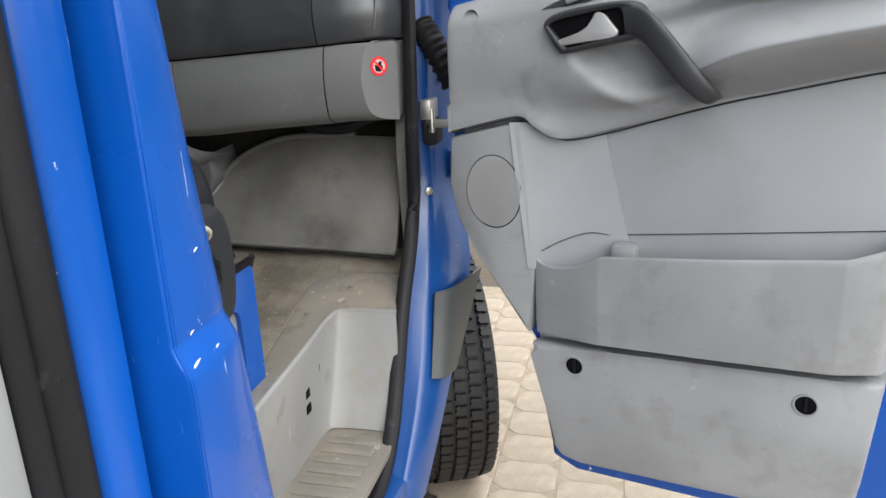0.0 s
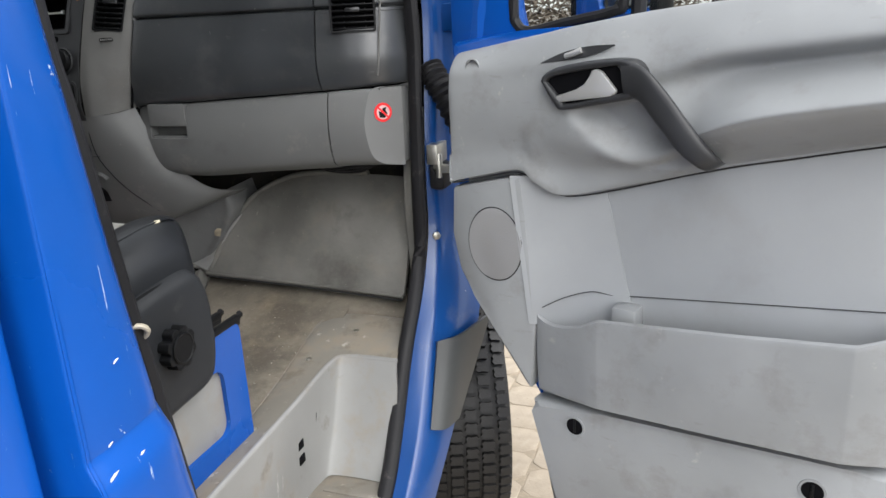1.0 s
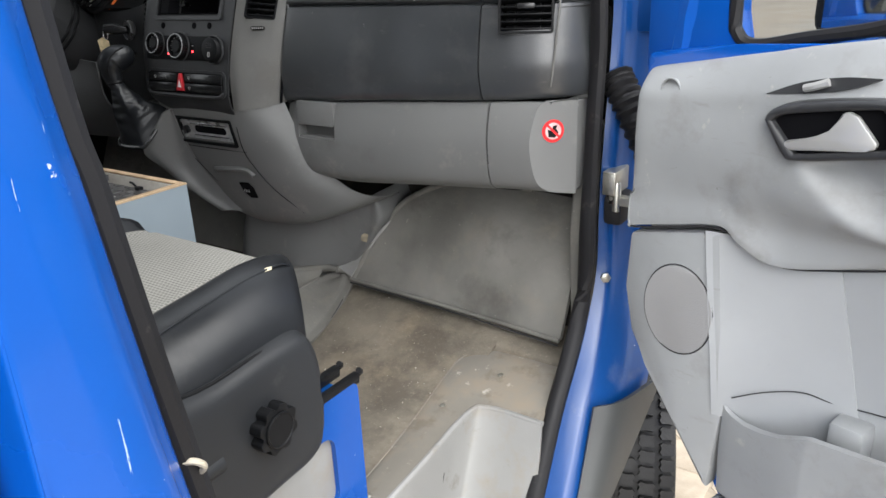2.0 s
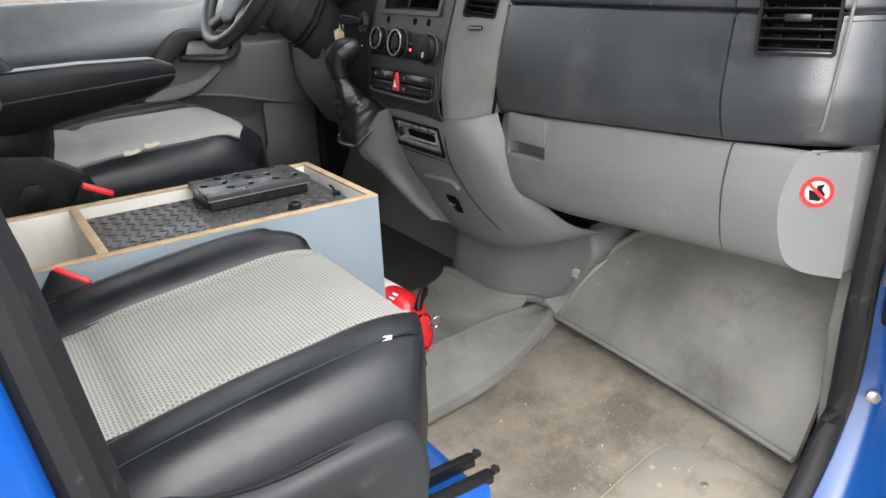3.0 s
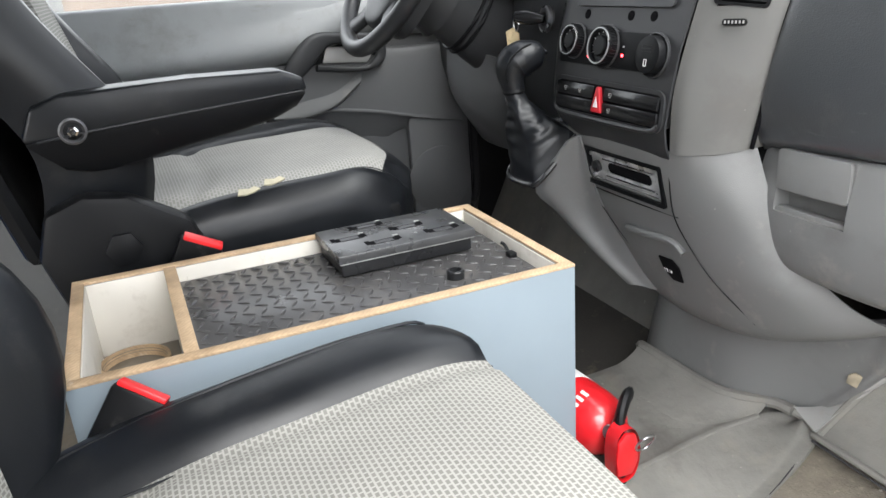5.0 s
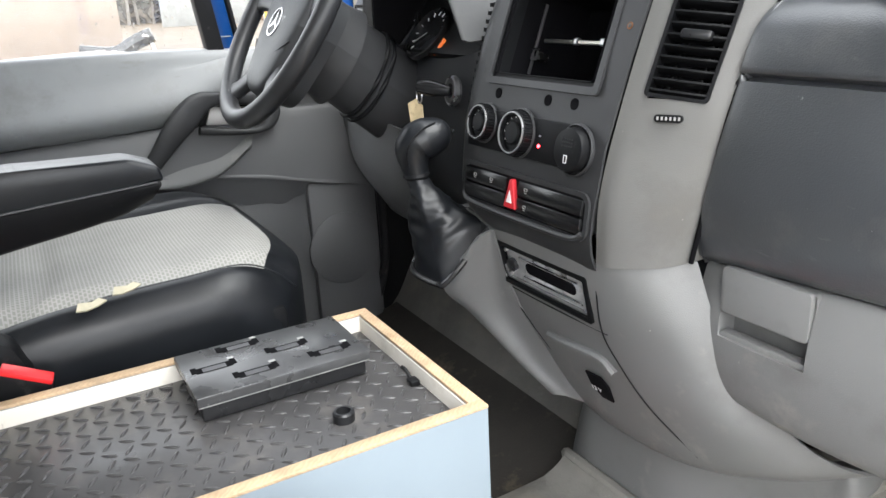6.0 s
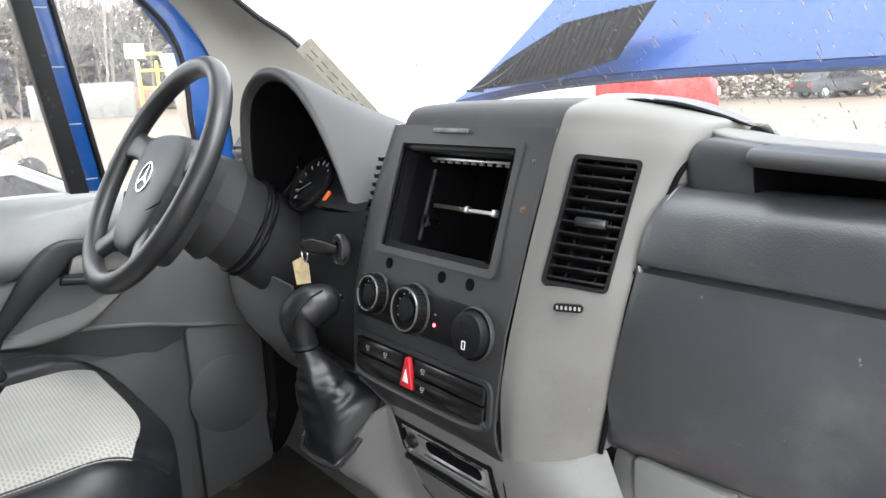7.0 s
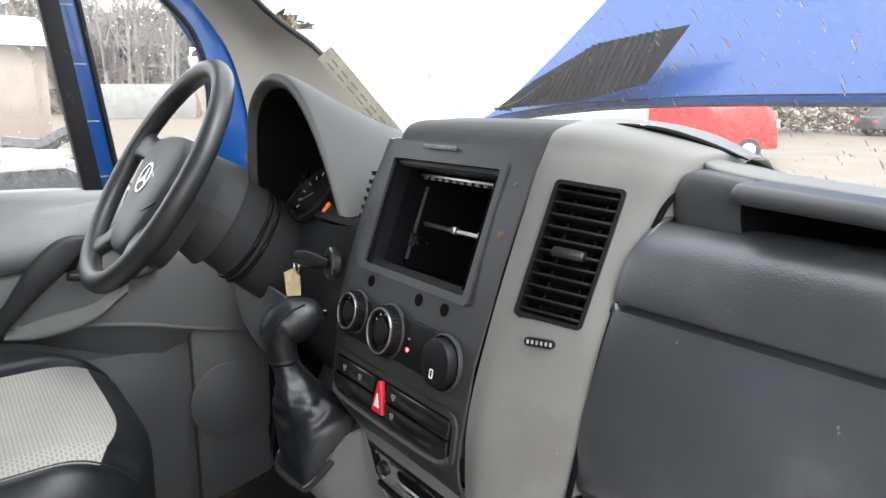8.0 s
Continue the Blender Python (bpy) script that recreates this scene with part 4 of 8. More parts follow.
# grey column with the centre air vent
rows = [[(0.178, 0.167, 1.118), (0.20, 0.170, 1.118), (0.235, 0.195, 1.122), (0.255, 0.222, 1.127), (0.262, 0.25, 1.13)],
        [(0.181, 0.168, 1.20), (0.205, 0.174, 1.20), (0.243, 0.200, 1.20), (0.268, 0.228, 1.20), (0.274, 0.255, 1.20)],
        [(0.189, 0.190, 1.30), (0.212, 0.198, 1.30), (0.252, 0.216, 1.30), (0.284, 0.238, 1.30), (0.291, 0.27, 1.30)],
        [(0.195, 0.222, 1.40), (0.22, 0.228, 1.40), (0.262, 0.250, 1.40), (0.303, 0.275, 1.40), (0.316, 0.31, 1.40)],
        [(0.196, 0.246, 1.458), (0.225, 0.252, 1.458), (0.268, 0.270, 1.456), (0.315, 0.292, 1.446), (0.332, 0.33, 1.43)],
        [(0.196, 0.275, 1.485), (0.225, 0.280, 1.485), (0.27, 0.300, 1.480), (0.326, 0.325, 1.467), (0.350, 0.36, 1.459)],
        [(0.196, 0.38, 1.485), (0.225, 0.38, 1.484), (0.28, 0.40, 1.474), (0.335, 0.40, 1.452), (0.37, 0.40, 1.432)],
        [(0.196, 0.62, 1.40), (0.225, 0.62, 1.40), (0.28, 0.62, 1.385), (0.36, 0.60, 1.362), (0.40, 0.58, 1.35)]]
bm = loft(rows, 14, 16)
VENT = plane_of((0.2485, 0.233, 1.370), (0.0585, 0.0285, -0.007), (0.0125, 0.0385, 0.124), True)
cut(bm, VENT, 0.0645, 0.1305, 0.05)
column = part("vent_column", bm, COLGREY, dash, "grey plastic column round the centre vent", sharp=60, solid=0.003)
def vent(m, w, h, n, parent, tab=True, across=False):
    v = part("air_vent", ring(w + 0.006, h + 0.006, 0.004, 0.005, 0.002, m, 0.003), BLACK, parent, "black slatted air vent")
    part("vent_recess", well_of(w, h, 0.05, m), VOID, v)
    for i in range(n):
        q = (-0.5 + (i + 0.5) / n) * h
        part("slat", box(-w / 2, w / 2, -0.0012, 0.0012, -0.016, -0.001, 0.0005, m=m @ pose(0, q, 0, -22)), BLACK, v)
    for p in (-0.25, 0.25):
        part("vane", box(p * w - 0.001, p * w + 0.001, -h / 2, h / 2, -0.032, -0.018, m=m), BLACK, v)
    if tab:
        part("tab", box(-0.016, 0.016, -0.005, 0.005, -0.006, 0.007, 0.003, m=m), PIANO, v)
    return v
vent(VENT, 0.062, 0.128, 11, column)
m = plane_of((0.242, 0.2065, 1.288), (0.061, 0.030, 0), (0, 0.15, 1))
wheel = part("vent_wheel", slab(outline(0.030, 0.008, 0.0038), 0.004, m, 0.001), BLACK, column, "small ribbed vent wheel")
for i in range(6):
    part("rib", box(-0.012 + i * 0.0045, -0.010 + i * 0.0045, -0.0018, 0.0018, 0.003, 0.0047, m=m), SILVER, wheel)
part("gap_filler", loft([[(0.235, 0.262, 0.99), (0.35, 0.275, 0.99)], [(0.245, 0.258, 1.12), (0.34, 0.272, 1.12)], [(0.262, 0.268, 1.25), (0.34, 0.275, 1.25)], [(0.295, 0.295, 1.37), (0.36, 0.295, 1.37)]], 4, 1), BLACK, dash)
# grille on the top of the column
part("top_grille", tube([(0.225, 0.300, 1.4865), (0.252, 0.310, 1.4845), (0.284, 0.322, 1.4795), (0.322, 0.336, 1.4680), (0.352, 0.342, 1.4580)], 0.0100, 5, 12, flat=0.30, taper=lambda t: 0.25 + math.sin(t * math.pi) * 0.85), VOID, column, "dark slot on the dashboard top")
part("grille_cap", turned([(0.0075, -0.002), (0.0075, 0.0036), (0.005, 0.0042), (0.001, 0.0042)], 16, facing((0.262, 0.313, 1.4825), (0.1, 0, 1))), STEEL, column, "small bright sensor in the slot")
part("column_gap", tube([(0.322, 0.318, 1.449), (0.314, 0.292, 1.425), (0.3075, 0.276, 1.395), (0.2905, 0.246, 1.31), (0.276, 0.234, 1.21), (0.263, 0.228, 1.130)], 0.0030, 5, 8), VOID, column, "dark gap beside the column")

# passenger side: padded lid, end vent and grey lower cover
def edge_z(x):
    return 1.133 + (x - 0.27) * 0.058
def pad_row(x, dy=0.0, dz=0.0):
    zb = edge_z(x)
    return [(x, 0.262 + dy, zb - 0.001), (x, 0.240 + dy, zb + 0.004), (x, 0.228 + dy, zb + 0.05), (x, 0.232 + dy, 1.26), (x, 0.242 + dy, 1.321), (x, 0.246 + dy, 1.326), (x, 0.254 + dy, 1.330), (x, 0.244 + dy, 1.334), (x, 0.241 + dy, 1.341),
            (x, 0.249 + dy, 1.375 + dz), (x, 0.272 + dy, 1.398 + dz), (x, 0.305 + dy, 1.404 + dz), (x, 0.36 + dy, 1.395 + dz)]
def slant(x, dy=0.0):
    # the lid's left end leans with the column: the higher, the further to the right
    out = []
    for p in pad_row(x, dy):
        k = (0.764 - x) / (0.764 - 0.268)
        out.append((x + k * (p[2] - 1.133) * 0.17, p[1], p[2]))
    return out
part("padded_lid", loft([slant(0.261, 0.020), slant(0.263, 0.006), slant(0.271, 0.0), slant(0.36), slant(0.55), slant(0.764)], 5, 3), PAD, dash, "black grained padded glovebox lid", sharp=60, solid=0.006)
bm = loft([pad_row(0.768), pad_row(0.84, 0.012), pad_row(0.90, 0.035), pad_row(0.945, 0.09)], 8, 5)
EV = plane_of((0.850, 0.251, 1.325), (1, 0.32, 0), (0, 0.12, 1))
cut(bm, EV, 0.094, 0.086, 0.06)
endcap = part("end_cap", bm, PAD, dash, "black dashboard end with an air vent", sharp=60, solid=0.006)
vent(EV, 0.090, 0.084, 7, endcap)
part("end_trim", tube([(0.909, 0.268, 1.37), (0.905, 0.262, 1.30), (0.897, 0.260, 1.22), (0.891, 0.263, 1.19)], 0.0022, 5, 8), COLGREY, endcap, "grey edge line on the dashboard end")
part("shelf", box(0.335, 0.94, 0.31, 0.50, 1.368, 1.380, 0.004), BLACK, dash, "dark open shelf")
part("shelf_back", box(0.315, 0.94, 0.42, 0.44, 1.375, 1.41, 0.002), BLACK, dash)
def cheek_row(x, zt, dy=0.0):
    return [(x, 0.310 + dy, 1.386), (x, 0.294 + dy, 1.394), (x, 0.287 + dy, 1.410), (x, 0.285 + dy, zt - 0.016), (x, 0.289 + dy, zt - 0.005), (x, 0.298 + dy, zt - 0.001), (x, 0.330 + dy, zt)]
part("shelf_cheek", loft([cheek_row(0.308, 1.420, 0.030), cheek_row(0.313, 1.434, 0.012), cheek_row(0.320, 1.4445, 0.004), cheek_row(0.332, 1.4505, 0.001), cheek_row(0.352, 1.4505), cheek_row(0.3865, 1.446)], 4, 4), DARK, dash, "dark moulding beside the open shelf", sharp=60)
# near-black slab darkens the shelf's end where only shade falls
part("shelf_end_shade", box(0.380, 0.3855, 0.292, 0.42, 1.386, 1.438), VOID, dash)
def bar_row(x, zt, k=1.0):
    c = (0.285, zt - 0.008)
    return [(x, c[0] + (y - c[0]) * k, c[1] + (z - c[1]) * k) for y, z in ((0.318, zt), (0.278, zt), (0.268, zt - 0.003), (0.264, zt - 0.009), (0.268, zt - 0.015), (0.280, zt - 0.017), (0.318, zt - 0.017))]
part("shelf_lip", loft([bar_row(0.3895, 1.446, 0.3), bar_row(0.391, 1.446, 0.8), bar_row(0.395, 1.4455), bar_row(0.443, 1.443), bar_row(0.504, 1.440), bar_row(0.62, 1.432), bar_row(0.78, 1.422), bar_row(0.93, 1.409)], 4, 3), DARK, dash, "rounded black bar over the open shelf", sharp=60)
def low_row(x, dy, zb):
    zt = edge_z(x) - 0.004
    return [(x, 0.262 + dy, zt), (x, 0.247 + dy, zt - 0.003), (x, 0.238 + dy, zt - 0.03), (x, 0.232 + dy, (zt + zb) / 2 + 0.01), (x, 0.240 + dy, zb + 0.035), (x, 0.258 + dy, zb + 0.010), (x, 0.30 + dy, zb), (x, 0.42 + dy, zb + 0.01)]
bm = loft([low_row(0.262, 0.010, 0.972), low_row(0.30, 0.002, 0.962), low_row(0.42, 0.0, 0.957), low_row(0.60, 0.0, 0.972), low_row(0.776, 0.0, 0.985)], 10, 6)
LATCH = plane_of((0.352, 0.2385, 1.093), (1, 0, 0), (0, 0.0, 1))
cut(bm, LATCH, 0.100, 0.078, 0.03)
low = part("lower_cover", bm, GREY, dash, "grey plastic lower glovebox cover", sharp=60, solid=0.004)
part("latch_recess", well_of(0.108, 0.086, 0.022, LATCH @ Matrix.Translation((0, 0, -0.002))), GREY, low)
part("latch_flap", slab(outline(0.104, 0.052, 0.006), 0.010, LATCH @ Matrix.Translation((0.0, 0.018, -0.006)), 0.003), GREY, low, "grey latch flap")
part("latch_lip", slab(outline(0.106, 0.010, 0.004), 0.014, LATCH @ Matrix.Translation((0.0, -0.036, -0.012)), 0.003), GREY, low)
crease = [(min(0.866 + (y - 0.232) * 0.95, 0.924), min(y, 0.294), z) for x, y, z in low_row(0.866, 0.0, 0.992)[:-1]]
end = part("lower_end", loft([low_row(0.780, 0.0, 0.985)[:-1], low_row(0.82, 0.0, 0.988)[:-1], crease], 5, 5), GREY, dash, "grey plastic dashboard end cover", sharp=60, solid=0.004)
part("end_facet", loft([crease, [(0.928, 0.298, z) for x, y, z in crease]], 3, 5), GREY, end, sharp=60, solid=0.003)
part("end_return", box(0.900, 0.928, 0.296, 0.42, 0.998, 1.162, 0.003), GREY, end)
m = plane_of((0.8970, 0.2640, 1.112), (0.68, 0.73, 0), (0, 0.0, 1))
st = part("sticker", turned([(0.0205, -0.002), (0.0205, 0.0008)], 32, m), REDPL, end, "round red and white warning sticker")
part("sticker_face", turned([(0.0150, 0.0008), (0.0150, 0.0014)], 32, m), mat("faded_print", (0.62, 0.40, 0.40), 0.5, var=0.2, scale=60), st)
part("sticker_bar", box(-0.018, 0.018, -0.002, 0.002, 0.0012, 0.002, m=m @ pose(0, 0, 0, 0, 0, -45)), REDPL, st)
part("sticker_mark", slab([(-0.009, -0.010), (0.003, -0.012), (0.010, -0.003), (0.005, 0.004), (0.008, 0.011), (-0.001, 0.009), (-0.003, 0.001), (-0.011, 0.004)], 0.0018, m), BLACK, st)

CARPET = mat("dirty_felt", (0.032, 0.029, 0.025), 0.95, bump=[(260, 0.5, "noise")], var=0.3, scale=9, spots=[((0.20, 0.16, 0.11), 10, 0.55, 0.7, 0.5)])
solo("footwell_lining", loft([[(x, 0.605, 1.0), (x, 0.555, 0.90), (x, 0.495, 0.78), (x, 0.435, 0.64)] for x in (-0.86, -0.3, 0.2, 0.6, 0.94)], 3, 4), CARPET, "dirty brown felt at the back of the footwell", "footwell lining", kind="structure")

solo("driver_floor_mat", loft([[(x, y, z) for x in (-0.88, -0.5, -0.2, -0.070)] for y, z in ((-0.10, 0.572), (0.05, 0.582), (0.18, 0.596), (0.30, 0.622), (0.42, 0.66))], 3, 3), CARPET, "dark dirty felt mat on the driver side floor", "floor mat", solid=0.008)
loom = thing("cable_bundle", "black cables hanging below the dashboard", "cables")
for k in range(5):
    y, z = 0.40 + 0.018 * k, 0.975 - 0.008 * (k % 3)
    part("cable", tube([(0.56 + 0.02 * k, y + 0.06, z + 0.03), (0.64, y, z - 0.004 * k), (0.72 + 0.01 * k, y - 0.01, z - 0.014), (0.80, y + 0.005, z + 0.004 * k), (0.89, y + 0.04, z + 0.03)], 0.005 + 0.0012 * (k % 2), 5, 8), RUBBER, loom)
part("connector", box(0.70, 0.745, 0.39, 0.42, 0.952, 0.978, 0.004), BLACK, loom)

# centre stack below the bezel
rows = [[(-0.128, 0.200, 1.118), (-0.118, 0.172, 1.118), (-0.03, 0.166, 1.118), (0.06, 0.164, 1.118), (0.178, 0.168, 1.118), (0.225, 0.190, 1.12), (0.264, 0.237, 1.13)],
        [(-0.115, 0.200, 1.06), (-0.105, 0.180, 1.06), (-0.03, 0.178, 1.06), (0.06, 0.178, 1.06), (0.172, 0.180, 1.06), (0.25, 0.200, 1.06), (0.295, 0.240, 1.06)],
        [(-0.085, 0.225, 1.00), (-0.07, 0.203, 1.0), (-0.01, 0.198, 1.0), (0.07, 0.197, 1.0), (0.185, 0.200, 1.0), (0.275, 0.220, 1.0), (0.32, 0.255, 1.0)],
        [(-0.040, 0.26, 0.93), (-0.03, 0.232, 0.93), (0.03, 0.225, 0.93), (0.10, 0.222, 0.93), (0.22, 0.228, 0.93), (0.32, 0.252, 0.93), (0.38, 0.30, 0.93)],
        [(-0.005, 0.30, 0.850), (0.012, 0.278, 0.838), (0.06, 0.272, 0.828), (0.13, 0.271, 0.826), (0.24, 0.276, 0.838), (0.345, 0.296, 0.872), (0.425, 0.345, 0.905)],
        [(-0.005, 0.36, 0.850), (0.02, 0.34, 0.834), (0.06, 0.335, 0.822), (0.13, 0.335, 0.820), (0.24, 0.345, 0.830), (0.34, 0.37, 0.862), (0.425, 0.42, 0.895)]]
bm = loft(rows, 8, 8)
RAD = plane_of((0.060, 0.180, 1.061), (1, 0.0, 0.0), (0, -0.20, 1))
cut(bm, RAD, 0.180, 0.052, 0.04)
lower = part("lower_console", bm, GREY, dash, "grey plastic lower console", sharp=60, solid=0.004)
PLATE = mat("dull_face_plate", (0.55, 0.55, 0.55), 0.33, metal=0.6, var=0.25, scale=45, spots=[((0.05, 0.05, 0.05), 60, 0.55, 0.65, 0.6)])
slot = part("radio_slot", ring(0.192, 0.066, 0.007, 0.004, 0.004, RAD, 0.003), BLACK, lower, "empty radio slot with a metal face plate")
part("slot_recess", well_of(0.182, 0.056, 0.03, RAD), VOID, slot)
part("face_plate", slab(outline(0.174, 0.049, 0.006), 0.004, RAD @ Matrix.Translation((0, 0, -0.008)), 0.001), PLATE, slot, "bare metal face plate")
part("slot_bar", slab(outline(0.106, 0.017, 0.008), 0.003, RAD @ Matrix.Translation((0.010, 0.001, -0.0055)), 0.001), VOID, slot, "black slot")
part("print_bar", box(-0.05, 0.06, -0.0205, -0.0185, -0.0045, -0.0036, m=RAD), SILVER, slot)
part("plate_bar", box(-0.055, 0.070, 0.0125, 0.0155, -0.006, -0.001, 0.001, m=RAD), CHROME, slot)
part("plate_bar", box(-0.050, 0.070, -0.0155, -0.0125, -0.006, -0.001, 0.001, m=RAD), CHROME, slot)
part("slot_knob", turned([(0.010, -0.01), (0.010, 0.002), (0.007, 0.004)], 20, RAD @ Matrix.Translation((-0.072, -0.002, 0))), PIANO, slot)
for p in (-0.082, 0.083):
    for q in (-0.019, 0.019):
        part("screw", turned([(0.003, -0.006), (0.003, 0.001), (0.001, 0.002)], 10, RAD @ Matrix.Translation((p, q, 0))), STEEL, slot)
# small cover and 12 V socket
for pts in (((0.168, 0.174, 1.10), (0.172, 0.182, 1.03), (0.182, 0.203, 0.98), (0.215, 0.226, 0.925), (0.262, 0.262, 0.868)), ((-0.052, 0.170, 1.105), (-0.045, 0.184, 1.03), (-0.025, 0.205, 0.98), (0.010, 0.229, 0.925), (0.055, 0.258, 0.87)), ((-0.045, 0.192, 1.018), (0.06, 0.190, 1.018), (0.172, 0.193, 1.018))):
    part("panel_seam", tube(pts, 0.0010, 5, 6), BLACK, lower)
part("pocket_lip", tube([(0.035, 0.209, 0.962), (0.085, 0.204, 0.968), (0.145, 0.205, 0.972), (0.168, 0.209, 0.958)], 0.006, 4, 8), GREY, lower)
part("socket", turned([(0.013, -0.004), (0.013, -0.001), (0.012, 0.0), (0.011, -0.002)], 24, plane_of((0.125, 0.228, 0.915), (1, 0.05, 0), (0, -0.45, 1))), BLACK, lower, "round black power socket")
SK = plane_of((0.125, 0.2265, 0.915), (1, 0.05, 0), (0, -0.45, 1))
part("socket_lid", slab([(-0.020, 0.022), (0.010, 0.024), (0.020, 0.010), (0.018, -0.020), (-0.004, -0.022), (-0.018, -0.004)], 0.003, SK, 0.001), VOID, lower, "dark lid over the power socket")
fc = bpy.data.curves.new("socket_writing", "FONT")
fc.body, fc.size, fc.align_x, fc.align_y, fc.extrude = "12 V", 0.0105, "CENTER", "CENTER", 0.0002
fo = new("socket_writing", fc)
fc.materials.append(WHITE)
fo.parent = lower
fo.matrix_basis = SK @ Matrix.Translation((0.001, 0.004, 0.0085))
FOAM_CHIP = mat("scraped_plastic", (0.30, 0.26, 0.19), 0.8, var=0.3, scale=60)
# collar at the foot of the console
bot = [(-0.15, 0.46, 0.665), (-0.095, 0.365, 0.665), (-0.035, 0.320, 0.665), (0.052, 0.319, 0.665), (0.13, 0.322, 0.665), (0.175, 0.338, 0.666), (0.222, 0.373, 0.672), (0.262, 0.386, 0.690), (0.318, 0.398, 0.722), (0.335, 0.52, 0.75)]
mid = [(-0.12, 0.46, 0.76), (-0.07, 0.365, 0.758), (-0.02, 0.324, 0.755), (0.06, 0.322, 0.752), (0.145, 0.325, 0.752), (0.205, 0.341, 0.754), (0.270, 0.374, 0.762), (0.325, 0.388, 0.775), (0.366, 0.397, 0.792), (0.362, 0.52, 0.81)]
belly = [(-0.095, 0.46, 0.81), (-0.05, 0.367, 0.808), (-0.005, 0.329, 0.805), (0.065, 0.327, 0.80), (0.15, 0.329, 0.80), (0.222, 0.343, 0.803), (0.298, 0.370, 0.812), (0.352, 0.384, 0.823), (0.392, 0.396, 0.838), (0.385, 0.52, 0.85)]
tp = [(-0.07, 0.46, 0.865), (-0.03, 0.37, 0.860), (0.01, 0.335, 0.855), (0.07, 0.332, 0.85), (0.155, 0.334, 0.85), (0.235, 0.346, 0.855), (0.310, 0.372, 0.868), (0.358, 0.386, 0.884), (0.374, 0.398, 0.895), (0.372, 0.52, 0.90)]
part("console_collar", loft([bot, mid, belly, tp], 5, 5), GREY, dash, "grey collar round the console foot", sharp=60, solid=0.005)
part("collar_scuff", slab([(-0.014, -0.008), (0.002, -0.012), (0.013, -0.004), (0.012, 0.009), (-0.004, 0.012), (-0.012, 0.006)], 0.004, plane_of((0.338, 0.3885, 0.778), (1, 0.35, 0), (0, -0.05, 1)), 0.001), FOAM_CHIP, dash, "beige scraped spot")
part("collar_flange", loft([[(0.250, 0.374, 0.688), (0.285, 0.388, 0.703), (0.325, 0.396, 0.735), (0.362, 0.404, 0.79), (0.384, 0.416, 0.815)], [(0.300, 0.366, 0.674), (0.318, 0.380, 0.706), (0.345, 0.396, 0.752), (0.385, 0.418, 0.81), (0.392, 0.422, 0.822)]], 3, 4), STEPGREY, dash, "pale flange beside the collar", solid=0.004)

# driver side: cluster hood, instruments, column side
def hood_arc(y, zt, xl, xr, zl, zr):
    c, w = (xl + xr) / 2, (xr - xl) / 2
    return [(c - w, y, zl), (c - w * 1.0, y, zl + (zt - zl) * 0.42), (c - w * 0.90, y, zl + (zt - zl) * 0.78), (c - w * 0.60, y, zl + (zt - zl) * 0.965), (c - w * 0.22, y, zt), (c + w * 0.16, y, zr + (zt - zr) * 0.90), (c + w * 0.50, y, zr + (zt - zr) * 0.66), (c + w * 0.78, y, zr + (zt - zr) * 0.34), (c + w, y, zr)]
part("cluster_hood", loft([hood_arc(0.212, 1.529, -0.486, -0.170, 1.335, 1.366), hood_arc(0.201, 1.536, -0.494, -0.162, 1.33, 1.360), hood_arc(0.203, 1.545, -0.502, -0.154, 1.33, 1.358), hood_arc(0.225, 1.548, -0.506, -0.152, 1.33, 1.356), hood_arc(0.34, 1.496, -0.57, -0.146, 1.32, 1.368), hood_arc(0.48, 1.44, -0.60, -0.142, 1.31, 1.372), hood_arc(0.60, 1.40, -0.62, -0.142, 1.31, 1.365)], 5, 5), TOPPAD, dash, "black hood over the instruments", sharp=60, solid=0.004)
# hood's inside far darker than its plastic, so the colour carries the shade
part("hood_lining", loft([hood_arc(0.214, 1.527, -0.484, -0.172, 1.335, 1.366), hood_arc(0.30, 1.500, -0.480, -0.185, 1.335, 1.350), hood_arc(0.345, 1.46, -0.47, -0.20, 1.335, 1.345)], 4, 5), VOID, dash, "shaded inside of the hood, coloured near-black", sharp=60)
inst = part("instrument_panel", loft([[(-0.53, 0.34, 1.44), (-0.40, 0.34, 1.455), (-0.27, 0.34, 1.42)], [(-0.53, 0.30, 1.385), (-0.38, 0.30, 1.385), (-0.22, 0.30, 1.385)], [(-0.53, 0.25, 1.330), (-0.38, 0.25, 1.330), (-0.20, 0.25, 1.330)]], 4, 4), BLACK, dash, "dark instrument panel", solid=0.01)
for x in (-0.500, -0.392):
    m = plane_of((x, 0.276, 1.357), (1, 0, 0), (0, 0.8, 1))
    g = part("gauge", turned([(0.052, 0), (0.052, 0.008), (0.048, 0.010), (0.047, 0.003)], 36, m), PIANO, inst, "round dial gauge")
    for i in range(13):
        part("tick", box(0.037, 0.045, -0.0007, 0.0007, 0.0032, 0.0042, m=m @ pose(0, 0, 0, 0, 0, 225 - i * 22.5)), WHITE, g)
    part("needle", box(0.0, 0.036, -0.0006, 0.0006, 0.006, 0.007, m=m @ pose(0, 0, 0, 0, 0, 215)), SILVER, g)
part("pointer_tip", slab([(-0.009, -0.015), (0.006, -0.004), (0.010, 0.013), (0.004, 0.016), (-0.004, 0.002)], 0.004, plane_of((-0.330, 0.262, 1.338), (1, 0, 0), (0, 0.5, 1)), 0.001), ORANGE, inst, "orange pointer tip")
